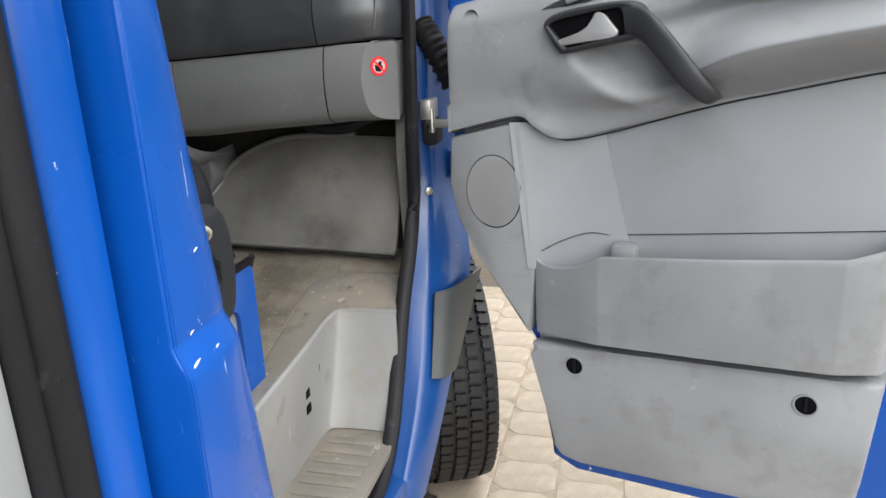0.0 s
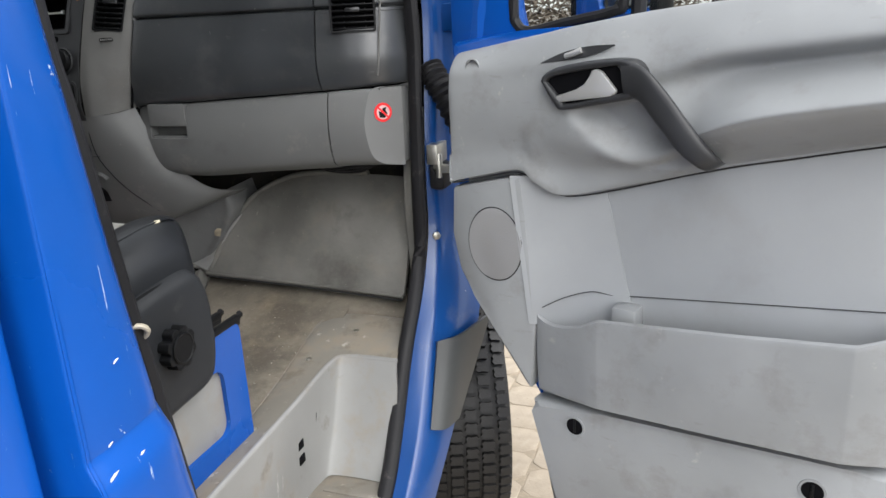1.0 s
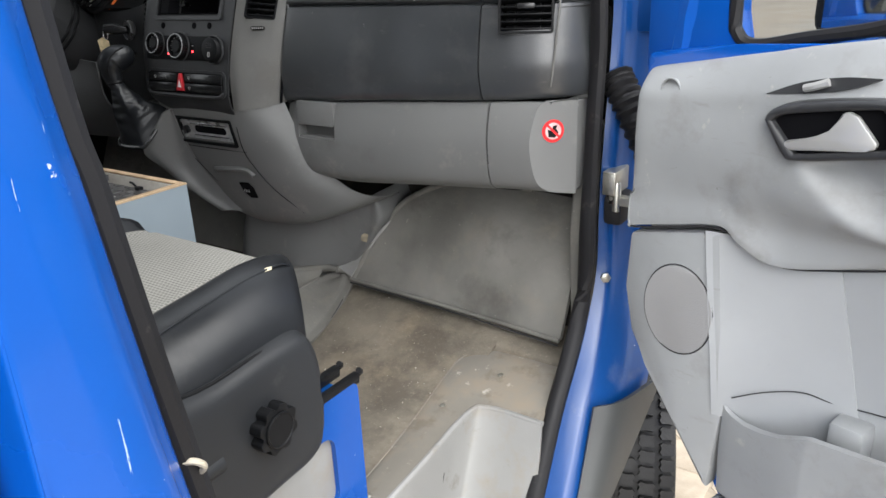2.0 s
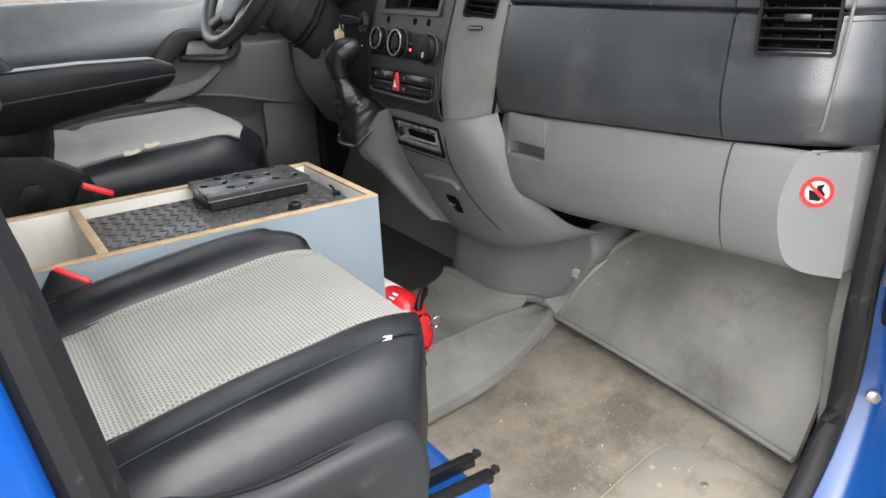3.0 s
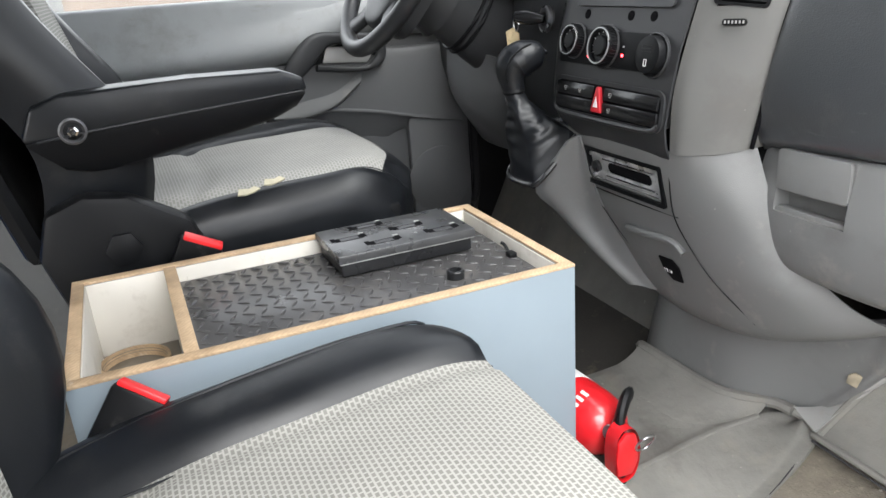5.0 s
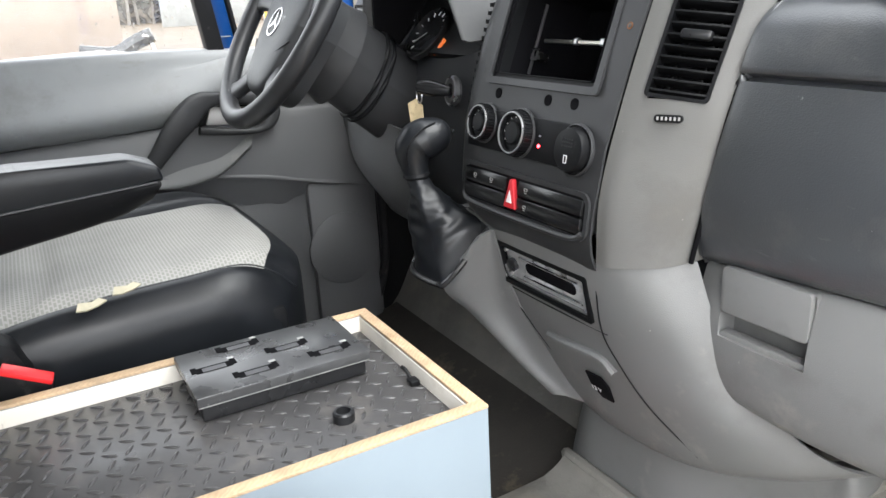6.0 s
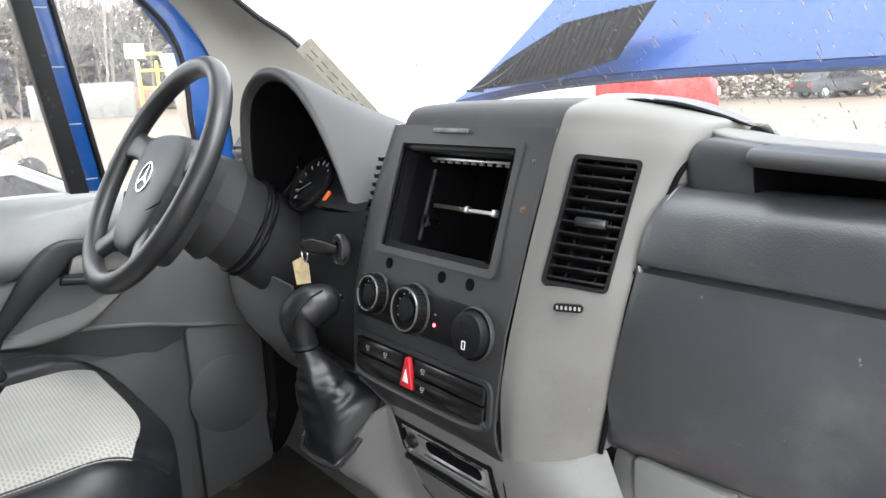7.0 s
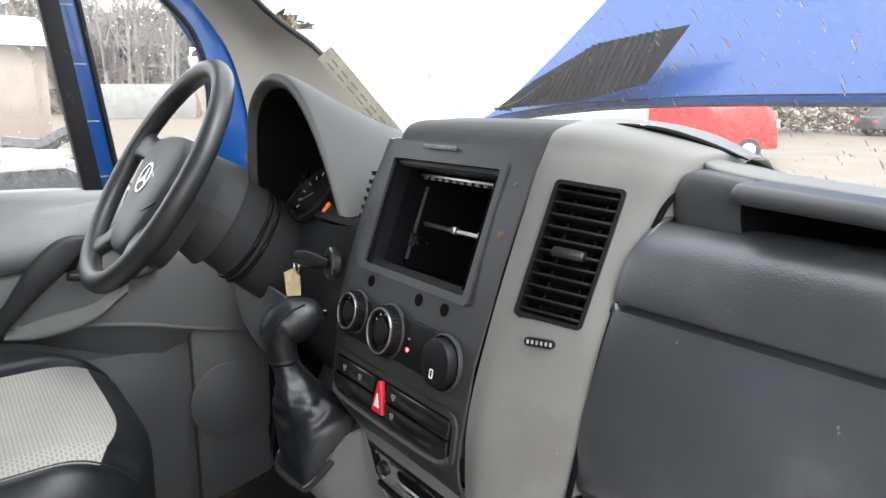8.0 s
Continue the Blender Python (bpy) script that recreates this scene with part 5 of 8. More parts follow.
part("side_vent_housing", prism([(0.30, 1.33), (0.27, 1.40), (0.29, 1.43), (0.38, 1.43), (0.38, 1.33)], "x", -0.72, -0.62, 0.008), DARK, dash)
vent(plane_of((-0.668, 0.279, 1.385), (1, 0, 0), (0, -0.2, 1)), 0.07, 0.05, 4, dash)
part("driver_fascia", loft([[(-0.88, 0.34, 1.345), (-0.62, 0.31, 1.335), (-0.35, 0.262, 1.320), (-0.20, 0.245, 1.335), (-0.125, 0.225, 1.355)],
                            [(-0.88, 0.30, 1.25), (-0.62, 0.27, 1.25), (-0.35, 0.245, 1.25), (-0.20, 0.235, 1.25), (-0.125, 0.205, 1.25)],
                            [(-0.88, 0.30, 1.12), (-0.62, 0.26, 1.12), (-0.35, 0.25, 1.12), (-0.20, 0.25, 1.12), (-0.125, 0.225, 1.12)],
                            [(-0.88, 0.38, 1.00), (-0.62, 0.36, 1.0), (-0.35, 0.34, 1.0), (-0.20, 0.30, 1.0), (-0.11, 0.25, 1.0)]], 5, 5), DARK, dash, "black plastic driver side fascia", sharp=60, solid=0.005)
part("knee_cover", loft([[(-0.84, 0.30, 1.20), (-0.70, 0.235, 1.20), (-0.50, 0.20, 1.21), (-0.36, 0.20, 1.20)], [(-0.84, 0.30, 1.10), (-0.70, 0.24, 1.09), (-0.50, 0.20, 1.09), (-0.36, 0.21, 1.10)], [(-0.82, 0.36, 0.98), (-0.68, 0.31, 0.97), (-0.48, 0.29, 0.98), (-0.36, 0.29, 1.0)]], 5, 5), DOORDARK, dash, "dark grey knee cover", solid=0.005)
# ignition
IGN = plane_of((-0.222, 0.226, 1.278), (1, -0.15, 0), (0, 0.12, 1))
ign = part("ignition_lock", turned([(0.022, 0), (0.022, 0.008), (0.0185, 0.012), (0.012, 0.012), (0.012, 0.004)], 28, IGN), DARKSTEEL, dash, "ignition lock with a dull metal ring")
part("lock_ring", hoop([(0.0235, 0.004), (0.0235, 0.011), (0.0215, 0.013), (0.0195, 0.011), (0.0195, 0.006)], 32, IGN), DIALSILVER, ign, "bright metal ring")
# gear lever plate on the console
part("console_cheek", loft([[(-0.041, 0.148, 1.095), (-0.039, 0.142, 1.102), (-0.037, 0.16, 1.108), (-0.031, 0.164, 1.108)], [(-0.105, 0.122, 1.016), (-0.08, 0.137, 1.022), (-0.055, 0.176, 1.029), (-0.029, 0.188, 1.029)], [(-0.103, 0.165, 0.962), (-0.082, 0.173, 0.958), (-0.062, 0.205, 0.953), (-0.02, 0.221, 0.953)], [(-0.079, 0.21, 0.902), (-0.051, 0.21, 0.894), (-0.023, 0.234, 0.886), (0.019, 0.25, 0.886)], [(-0.015, 0.25, 0.846), (0.006, 0.241, 0.844), (0.027, 0.256, 0.843), (0.057, 0.268, 0.843)]], 5, 4), GREY, dash, "grey flank of the console below the gear lever", sharp=60, solid=0.004)
part("gear_plate", loft([[(-0.185, 0.11, 1.03), (-0.145, 0.10, 1.026), (-0.112, 0.108, 1.022), (-0.098, 0.122, 1.024)], [(-0.185, 0.17, 1.075), (-0.13, 0.15, 1.075), (-0.085, 0.14, 1.072), (-0.060, 0.148, 1.070)], [(-0.18, 0.24, 1.13), (-0.12, 0.22, 1.135), (-0.07, 0.19, 1.14), (-0.04, 0.185, 1.12)]], 5, 5), BLACK, dash, "black plate round the gear lever", solid=0.01)

# ---- steering wheel and column ----
WC = Vector((-0.474, 0.041, 1.400))
WN = Vector((0, -0.847, 0.532)).normalized()
WM = plane_of(WC, (1, 0, 0), (0, 0.532, 0.847))
WHEELBLACK = mat("worn_wheel_leather", (0.022, 0.023, 0.025), 0.40, spec=0.45, bump=[(800, 0.12, "voronoi")], var=0.2, scale=9)
HUBGREY = mat("smooth_airbag_plastic", (0.034, 0.036, 0.039), 0.46, spec=0.4, bump=GRAIN, var=0.08)
sw = thing("steering_wheel", "black four-spoke steering wheel", "steering wheel")
WR = 0.187
part("rim", tube([WM @ Vector((WR * math.cos(a), WR * math.sin(a), 0)) for a in [k * math.tau / 48 for k in range(49)]], 0.0168, 1, 14, closed=True), WHEELBLACK, sw, "black grained rim")
HUBLINE = spline([(0.100, 0.0, 0), (0.102, 0.045, 0), (0.078, 0.074, 0), (0.0, 0.084, 0), (-0.078, 0.074, 0), (-0.102, 0.045, 0), (-0.100, 0.0, 0), (-0.080, -0.055, 0), (-0.060, -0.098, 0), (-0.030, -0.122, 0), (0.030, -0.122, 0), (0.060, -0.098, 0), (0.080, -0.055, 0), (0.100, 0.0, 0)], 3)
HM = WM @ Matrix.Translation((0, -0.013, 0))
hub = part("hub", loft([[HM @ Vector((p.x * s, p.y * s - 0.006 * (1 - s), h)) for p in HUBLINE] for s, h in ((0.96, -0.070), (1.0, -0.040), (1.0, -0.018), (0.965, -0.006), (0.90, 0.001), (0.70, 0.006), (0.40, 0.008), (0.02, 0.008))], 3, 1), HUBGREY, sw, "smooth dark airbag cover", sharp=70)
part("hub_crease", tube([HM @ Vector(p) for p in ((-0.088, -0.03, 0.0005), (-0.05, -0.052, 0.0045), (0.0, -0.060, 0.0055), (0.05, -0.052, 0.0045), (0.088, -0.03, 0.0005))], 0.0016, 5, 6), BLACK, hub)
emb = part("emblem", hoop([(0.026, 0.006), (0.026, 0.010), (0.0228, 0.010), (0.0228, 0.006)], 32, HM), CHROME, hub, "round chrome emblem")
for a in (90, 210, 330):
    part("emblem_bar", slab([(0, -0.0042), (0.0235, -0.0006), (0.0235, 0.0006), (0, 0.0042)], 0.002, HM @ pose(0, 0, 0.0076, 0, 0, a)), CHROME, emb)
part("hub_print", box(-0.016, 0.016, -0.082, -0.079, 0.001, 0.0035, m=HM), SILVER, hub)
def spoke(rows):
    return strap([(WM @ Vector((x0, y0, h)), WM @ Vector((x1, y1, h))) for x0, y0, x1, y1, h in rows], WN, 0.011)
for k in (-1, 1):
    part("spoke", spoke([(k * 0.070, 0.066, k * 0.070, -0.010, -0.016), (k * 0.100, 0.064, k * 0.100, 0.002, -0.016), (k * 0.130, 0.063, k * 0.128, 0.016, -0.014), (k * 0.158, 0.068, k * 0.156, 0.018, -0.008), (k * 0.176, 0.080, k * 0.180, 0.010, -0.002)]), WHEELBLACK, sw, sharp=80)
    part("spoke", spoke([(k * 0.072, -0.060, k * 0.020, -0.090, -0.016), (k * 0.082, -0.092, k * 0.040, -0.116, -0.014), (k * 0.096, -0.118, k * 0.062, -0.138, -0.010), (k * 0.122, -0.135, k * 0.082, -0.163, -0.003)]), WHEELBLACK, sw, sharp=80)
SATIN_COL = mat("black_cowl_plastic", (0.032, 0.033, 0.035), 0.42, spec=0.3, bump=GRAIN, var=0.15)
col = thing("steering_column", "black plastic steering column with cowl", "steering column")
def cring(d, rx, ry, seg=28):
    return [WM @ Vector((rx * math.cos(k * math.tau / seg), ry * math.sin(k * math.tau / seg) - d * 0.10, -d)) for k in range(seg + 1)]
part("cowl", loft([cring(0.03, 0.062, 0.062), cring(0.05, 0.075, 0.075), cring(0.10, 0.078, 0.085), cring(0.12, 0.080, 0.09)], 3, 1), SATIN_COL, col, "dark cowl behind the wheel", sharp=80)
part("cowl_rear", loft([cring(0.115, 0.066, 0.075), cring(0.17, 0.066, 0.08), cring(0.30, 0.07, 0.085)], 3, 1), SATIN_COL, col, "black rear cowl", sharp=80)
for d in (0.175, 0.19):
    part("cowl_rib", tube(cring(d, 0.068, 0.082)[:-1] + [cring(d, 0.068, 0.082)[0]], 0.004, 1, 6, closed=True), BLACK, col)
p = WM @ Vector((-0.07, 0.01, -0.08))
part("stalk", tube([p, p + Vector((-0.06, 0.0, 0.015)), p + Vector((-0.13, -0.01, 0.02))], 0.009, 4, 8), BLACK, col)

key = thing("ignition_key", "black car key in the ignition lock", "key")
kp = IGN @ Vector((0, 0, 0.014))
part("key_head", tube([kp + Vector((0.004, 0.0, 0.0)), kp + Vector((-0.012, -0.010, 0.002)), kp + Vector((-0.030, -0.020, 0.004)), kp + Vector((-0.046, -0.028, 0.005))], 0.0072, 4, 12, flat=1.35, taper=lambda t: 0.7 + 0.6 * math.sin(min(1, t * 1.05) * 2.4)), PIANO, key, "black key fob")
part("key_ring", tube([kp + Vector((-0.046 + 0.009 * math.cos(a), -0.028, -0.008 + 0.012 * math.sin(a))) for a in [k * math.tau / 14 for k in range(15)]], 0.0012, 1, 6, closed=True), STEEL, key, "steel split ring")
TAG = mat("worn_card", (0.50, 0.40, 0.24), 0.7, var=0.2, scale=60, spots=[((0.2, 0.14, 0.08), 90, 0.55, 0.7, 0.6)])
part("tag", slab([(-0.013, -0.020), (0.010, -0.022), (0.014, 0.006), (0.005, 0.020), (-0.011, 0.016)], 0.002, plane_of(kp + Vector((-0.052, -0.032, -0.034)), (0.75, 0.6, 0.25), (-0.2, 0.1, 1))), TAG, key, "worn brown key tag")

# ---- gear lever ----
gear = thing("gear_lever", "black leather gear lever with a gathered boot", "gear lever")
def knob_shape(t):
    for (a, p), (b, q) in zip(KNOB, KNOB[1:]):
        if t <= b:
            return p + (q - p) * (t - a) / (b - a)
    return KNOB[-1][1]
KNOB = [(0.0, 0.68), (0.15, 0.80), (0.32, 1.02), (0.50, 1.15), (0.64, 1.12), (0.78, 0.92), (0.90, 0.66), (1.0, 0.30)]
part("knob", tube([(-0.160, 0.115, 1.172), (-0.163, 0.113, 1.188), (-0.165, 0.113, 1.203), (-0.165, 0.117, 1.214), (-0.161, 0.128, 1.222), (-0.154, 0.143, 1.227), (-0.147, 0.158, 1.230), (-0.144, 0.166, 1.231)], 0.0272, 6, 18, taper=knob_shape), LEATHER, gear, "black leather knob")
part("knob_seam", tube([(-0.147, 0.096, 1.188), (-0.143, 0.092, 1.206), (-0.140, 0.098, 1.226), (-0.137, 0.116, 1.242), (-0.138, 0.138, 1.249)], 0.0012, 5, 6), BLACK, gear)
part("collar", turned([(0.0185, 0), (0.0205, 0.004), (0.0185, 0.008)], 20, facing((-0.160, 0.115, 1.168), (0, -0.1, 1))), BLACK, gear)
part("chrome_cap", turned([(0.0045, 0), (0.0045, 0.004), (0.003, 0.006)], 12, facing((-0.144, 0.166, 1.232), (0.1, 1, -0.1))), CHROME, gear)
BASE = spline([(-0.178, 0.112, 1.030), (-0.150, 0.098, 1.024), (-0.090, 0.101, 1.024), (-0.072, 0.112, 1.032), (-0.056, 0.165, 1.094), (-0.064, 0.184, 1.112), (-0.110, 0.196, 1.116), (-0.160, 0.192, 1.108), (-0.178, 0.170, 1.090), (-0.178, 0.112, 1.030)], 4)[:-1]
def boot_ring(t):
    """From the frame on the console up to the neck; the leather hangs in folds between."""
    out = []
    n = len(BASE)
    mid = Vector((-0.118, 0.145, 1.068))
    top = Vector((-0.160, 0.115, 1.168))
    c = mid.lerp(top, t ** 0.8)
    e = min(1.0, t / 0.85) ** 0.72
    for k in range(n):
        b = BASE[k] - mid
        a = math.atan2(b.y, b.x)
        w = 0.008 * (1 - t) + 0.0175
        nk = Vector((math.cos(a) * w * 1.1, math.sin(a) * w, 0))
        d = b.lerp(nk, e)
        fold = math.sin(t * math.pi) ** 0.7
        f = 1 + fold * (0.075 * math.sin(3 * a + t * 6.0) + 0.055 * math.sin(6 * a - t * 9.0) + 0.045 * math.sin(t * 40 + 2 * a))
        d = Vector((d.x * f, d.y * f, d.z * (1 - t) ** 1.5))
        out.append(c + d)
    return out
rings = [boot_ring(t) for t in (0.0, 0.03, 0.08, 0.14, 0.21, 0.28, 0.36, 0.44, 0.52, 0.60, 0.68, 0.76, 0.84, 0.92, 1.0)]
part("boot", loft([r + [r[0]] for r in rings], 3, 1), LEATHER, gear, "creased black leather boot", sharp=80, solid=0.002)
part("boot_frame", tube([q + Vector((0, -0.002, 0.001)) for q in BASE] + [BASE[0] + Vector((0, -0.002, 0.001))], 0.0048, 1, 8, closed=True), PIANO, gear, "black frame round the boot")

# ---- wooden box between the seats ----
wb = thing("wooden_box", "pale blue plywood box with an open divided top", "box")
X0, X1, Y0, Y1, ZT, ZB = -0.126, 0.200, -0.615, 0.0, 1.0, 0.555
T = 0.015
def panel(name, x0, x1, y0, y1, z0, z1, material, label=""):
    p = part(name, box(x0, x1, y0, y1, z0, z1, 0.001), material, wb, label)
    return p
def sheet(name, x0, x1, y0, y1, outer):
    """A painted board with a bare ply top edge."""
    p = panel(name, x0, x1, y0, y1, ZB, ZT - 0.004, outer)
    part("edge", box(x0 - 0.0004, x1 + 0.0004, y0 - 0.0004, y1 + 0.0004, ZT - 0.0042, ZT, 0.001), PLY, p, "bare plywood edge")
    return p
sheet("board", X1 - T, X1, Y0, Y1, BOXBLUE)
sheet("board", X0, X0 + T, Y0, Y1, BOXBLUE)
sheet("board", X0 + T, X1 - T, Y1 - T, Y1, BOXBLUE)
sheet("board", X0 + T, X1 - T, Y0, Y0 + T, BOXBLUE)
panel("lining", X0 + T, X0 + T + 0.002, Y0 + T, Y1 - T, 0.86, ZT - 0.0045, WHITEPAINT, "white painted inside")
panel("lining", X1 - T - 0.002, X1 - T, Y0 + T, Y1 - T, 0.86, ZT - 0.0045, WHITEPAINT)
panel("lining", X0 + T + 0.002, X1 - T - 0.002, Y0 + T, Y0 + T + 0.002, 0.86, ZT - 0.0045, WHITEPAINT)
panel("lining", X0 + T + 0.002, X1 - T - 0.002, Y1 - T - 0.002, Y1 - T, 0.86, ZT - 0.0045, WHITEPAINT)
dv = panel("divider", X0 + T + 0.002, X1 - T - 0.002, -0.494, -0.478, 0.86, ZT - 0.004, WHITEPAINT)
part("edge", box(X0 + T, X1 - T, -0.4945, -0.4775, ZT - 0.0042, ZT - 0.0006, 0.001), PLY, dv, "bare plywood edge")
panel("shelf", X0 + T, X1 - T, Y0 + T, -0.494, 0.868, 0.885, STEPDIRT, "grey shelf with two cup holes")
for y in (-0.555,):
    for x in (-0.04, 0.085):
        part("cup_ring", hoop([(0.047, 0.885), (0.047, 0.901), (0.043, 0.902), (0.042, 0.886)], 36, Matrix.Translation((x, y, 0))), PLY, wb, "turned plywood cup ring")
        for k in range(3):
            part("ring_groove", tube([(x + 0.0428 * math.cos(a), y + 0.0428 * math.sin(a), 0.889 + k * 0.004) for a in [q * math.tau / 36 for q in range(37)]], 0.0006, 1, 5, closed=True), STEPDIRT, wb)
CHEQ = mat("chequer_rubber", (0.060, 0.059, 0.060), 0.32, var=0.2, scale=12, spots=[((0.17, 0.15, 0.13), 12, 0.55, 0.75, 0.5), ((0.25, 0.16, 0.09), 9, 0.68, 0.75, 0.5)])
plate = panel("chequer_plate", X0 + T + 0.002, X1 - T - 0.002, -0.478, Y1 - T - 0.002, 0.962, 0.974, CHEQ, "black raised-pattern chequer plate")
proto = None
k = 0
for i in range(15):
    for j in range(23):
        x, y = X0 + T + 0.014 + i * 0.0200, -0.466 + j * 0.0200
        if x > X1 - T - 0.01 or y > Y1 - T - 0.01 or (-0.10 < x < 0.01 and -0.26 < y < -0.07):
            continue
        a = 58 if (i + j) % 2 else -32
        if proto is None:
            b2 = bmesh.new()
            bmesh.ops.create_uvsphere(b2, u_segments=8, v_segments=4, radius=1)
            bmesh.ops.scale(b2, verts=b2.verts, vec=(0.0098, 0.0024, 0.0020))
            proto = part("stud", b2, CHEQ, plate)
            st = proto
        else:
            st = bpy.data.objects.new("stud", proto.data)
            scene.collection.objects.link(st)
            st.parent = plate
        st.matrix_basis = pose(x, y, 0.9742, 0, 0, a)

tray = thing("switch_panel", "loose black five-slot plastic panel lying in the box", "panel")
tm = plane_of((-0.042, -0.164, 0.976), (1, 0.004, 0), (-0.004, 1, 0))
# lid's base grey lifted above the body's black to carry the sheen on top
TRAYTOP = mat("worn_satin_sheen_black", (0.055, 0.056, 0.058), 0.30, spec=0.8, var=0.2, scale=25, spots=[((0.10, 0.10, 0.10), 30, 0.56, 0.75, 0.4)])
body = part("body", box(-0.058, 0.058, -0.101, 0.101, 0.0, 0.020, 0.002, m=tm), PIANO, tray, "black plastic body")
part("seam", box(-0.0625, 0.0625, -0.1045, 0.1045, 0.0195, 0.0215, 0.0005, m=tm), SILVER, tray, "pale joint line")
lid = part("lid", box(-0.0640, 0.0640, -0.1060, 0.1060, 0.0212, 0.0340, 0.0018, m=tm), TRAYTOP, tray, "satin black lid, lightened for its sheen")
for p, q in ((-0.005, -0.070), (0.034, -0.029), (-0.046, -0.030), (-0.008, 0.022), (0.034, 0.064)):
    sl = part("slot", slab([(p - 0.009, q - 0.027), (p + 0.006, q - 0.027), (p + 0.006, q - 0.022), (p + 0.009, q - 0.022), (p + 0.009, q + 0.022), (p + 0.006, q + 0.022), (p + 0.006, q + 0.027), (p - 0.009, q + 0.027), (p - 0.009, q + 0.020), (p - 0.005, q + 0.020), (p - 0.005, q - 0.020), (p - 0.009, q - 0.020)], 0.0006, tm @ Matrix.Translation((0, 0, 0.0340))), VOID, lid, "dark stepped slot")
    part("contact", box(p - 0.001, p + 0.009, q - 0.014, q + 0.014, 0.0344, 0.0352, m=tm), DARKSTEEL, sl)
    part("slot_mark", box(p - 0.015, p - 0.010, q + 0.019, q + 0.027, 0.0338, 0.0347, m=tm), SILVER, lid)
capm = Matrix.Translation((0.099, -0.128, 0.9742))
solo("plug_cap", turned([(0.0125, 0), (0.0125, 0.010), (0.011, 0.012), (0.0085, 0.012), (0.008, 0.003), (0.001, 0.003)], 18, capm), PIANO, "small hollow black plastic cap on the chequer plate", "cap")

# ---- fire extinguisher lying in front of the box ----
lc = thing("plastic_clip", "small loose black plastic clip in the box corner", "clip")
part("clip_block", box(0.064, 0.080, -0.032, -0.020, 0.974, 0.982, 0.002), BLACK, lc)
part("clip_tongue", tube([(0.064, -0.026, 0.980), (0.056, -0.028, 0.988), (0.050, -0.030, 0.990)], 0.0025, 3, 8), BLACK, lc)
fe = thing("fire_extinguisher", "small red fire extinguisher lying before the box", "fire extinguisher")
fm = facing((0.02, 0.058, 0.704), (1, 0.08, 0.0)) @ Matrix.Diagonal((0.91, 0.91, 1, 1))
body = part("cylinder", turned([(0.02, -0.10), (0.048, -0.095), (0.056, -0.08), (0.056, 0.120), (0.053, 0.140), (0.045, 0.157), (0.032, 0.170), (0.020, 0.176)], 36, fm), RED, fe, "red painted cylinder")
part("label", turned([(0.0566, -0.06), (0.0566, 0.075), (0.0555, 0.075), (0.0555, -0.06)], 36, fm), WHITE, body, "white label")
for k in range(3):
    part("label_print", box(0.0545, 0.0572, -0.016 + k * 0.012, -0.010 + k * 0.012, 0.112, 0.128, 0.0005, m=fm @ pose(0, 0, 0, 0, 0, 118)), WHITE, body)
part("valve", turned([(0.015, 0.170), (0.016, 0.185), (0.013, 0.190), (0.013, 0.200), (0.009, 0.203)], 18, fm), ZINC, fe, "dull metal valve")
part("gauge", turned([(0.011, 0), (0.011, 0.010), (0.009, 0.012)], 18, facing((0.202, 0.062, 0.720), (0.2, -0.9, 0.4))), STEEL, fe)
part("handle", tube([(0.196, 0.092, 0.768), (0.204, 0.082, 0.770), (0.214, 0.066, 0.752), (0.217, 0.058, 0.726), (0.216, 0.056, 0.700)], 0.0085, 5, 10, flat=1.9), BLACK, fe, "black lever")
part("head", loft([[(x, 0.062 + dy * 0.9, z) for dy, z in ((-0.024, 0.668), (-0.027, 0.700), (-0.024, 0.732), (-0.010, 0.748), (0.010, 0.744), (0.020, 0.720), (0.020, 0.690), (0.010, 0.666), (-0.010, 0.660), (-0.024, 0.668))] for x in (0.216, 0.222, 0.236, 0.242)], 3, 3), RED, fe, "red painted lever guard", sharp=50)
part("head_cap", prism([(0.042, 0.672), (0.040, 0.700), (0.042, 0.728), (0.056, 0.742), (0.072, 0.738), (0.078, 0.718), (0.078, 0.692), (0.068, 0.670)], "x", 0.236, 0.2435, 0.003), RED, fe)
part("nozzle", tube([(0.226, 0.062, 0.668), (0.228, 0.060, 0.650), (0.226, 0.058, 0.640)], 0.007, 3, 10), BLACK, fe)
part("pin_ring", tube([(0.254 + 0.008 * math.sin(a), 0.080 + 0.015 * math.cos(a), 0.726 + 0.016 * math.sin(a)) for a in [k * math.tau / 16 for k in range(17)]], 0.0018, 1, 6, closed=True), STEEL, fe, "steel pin ring")

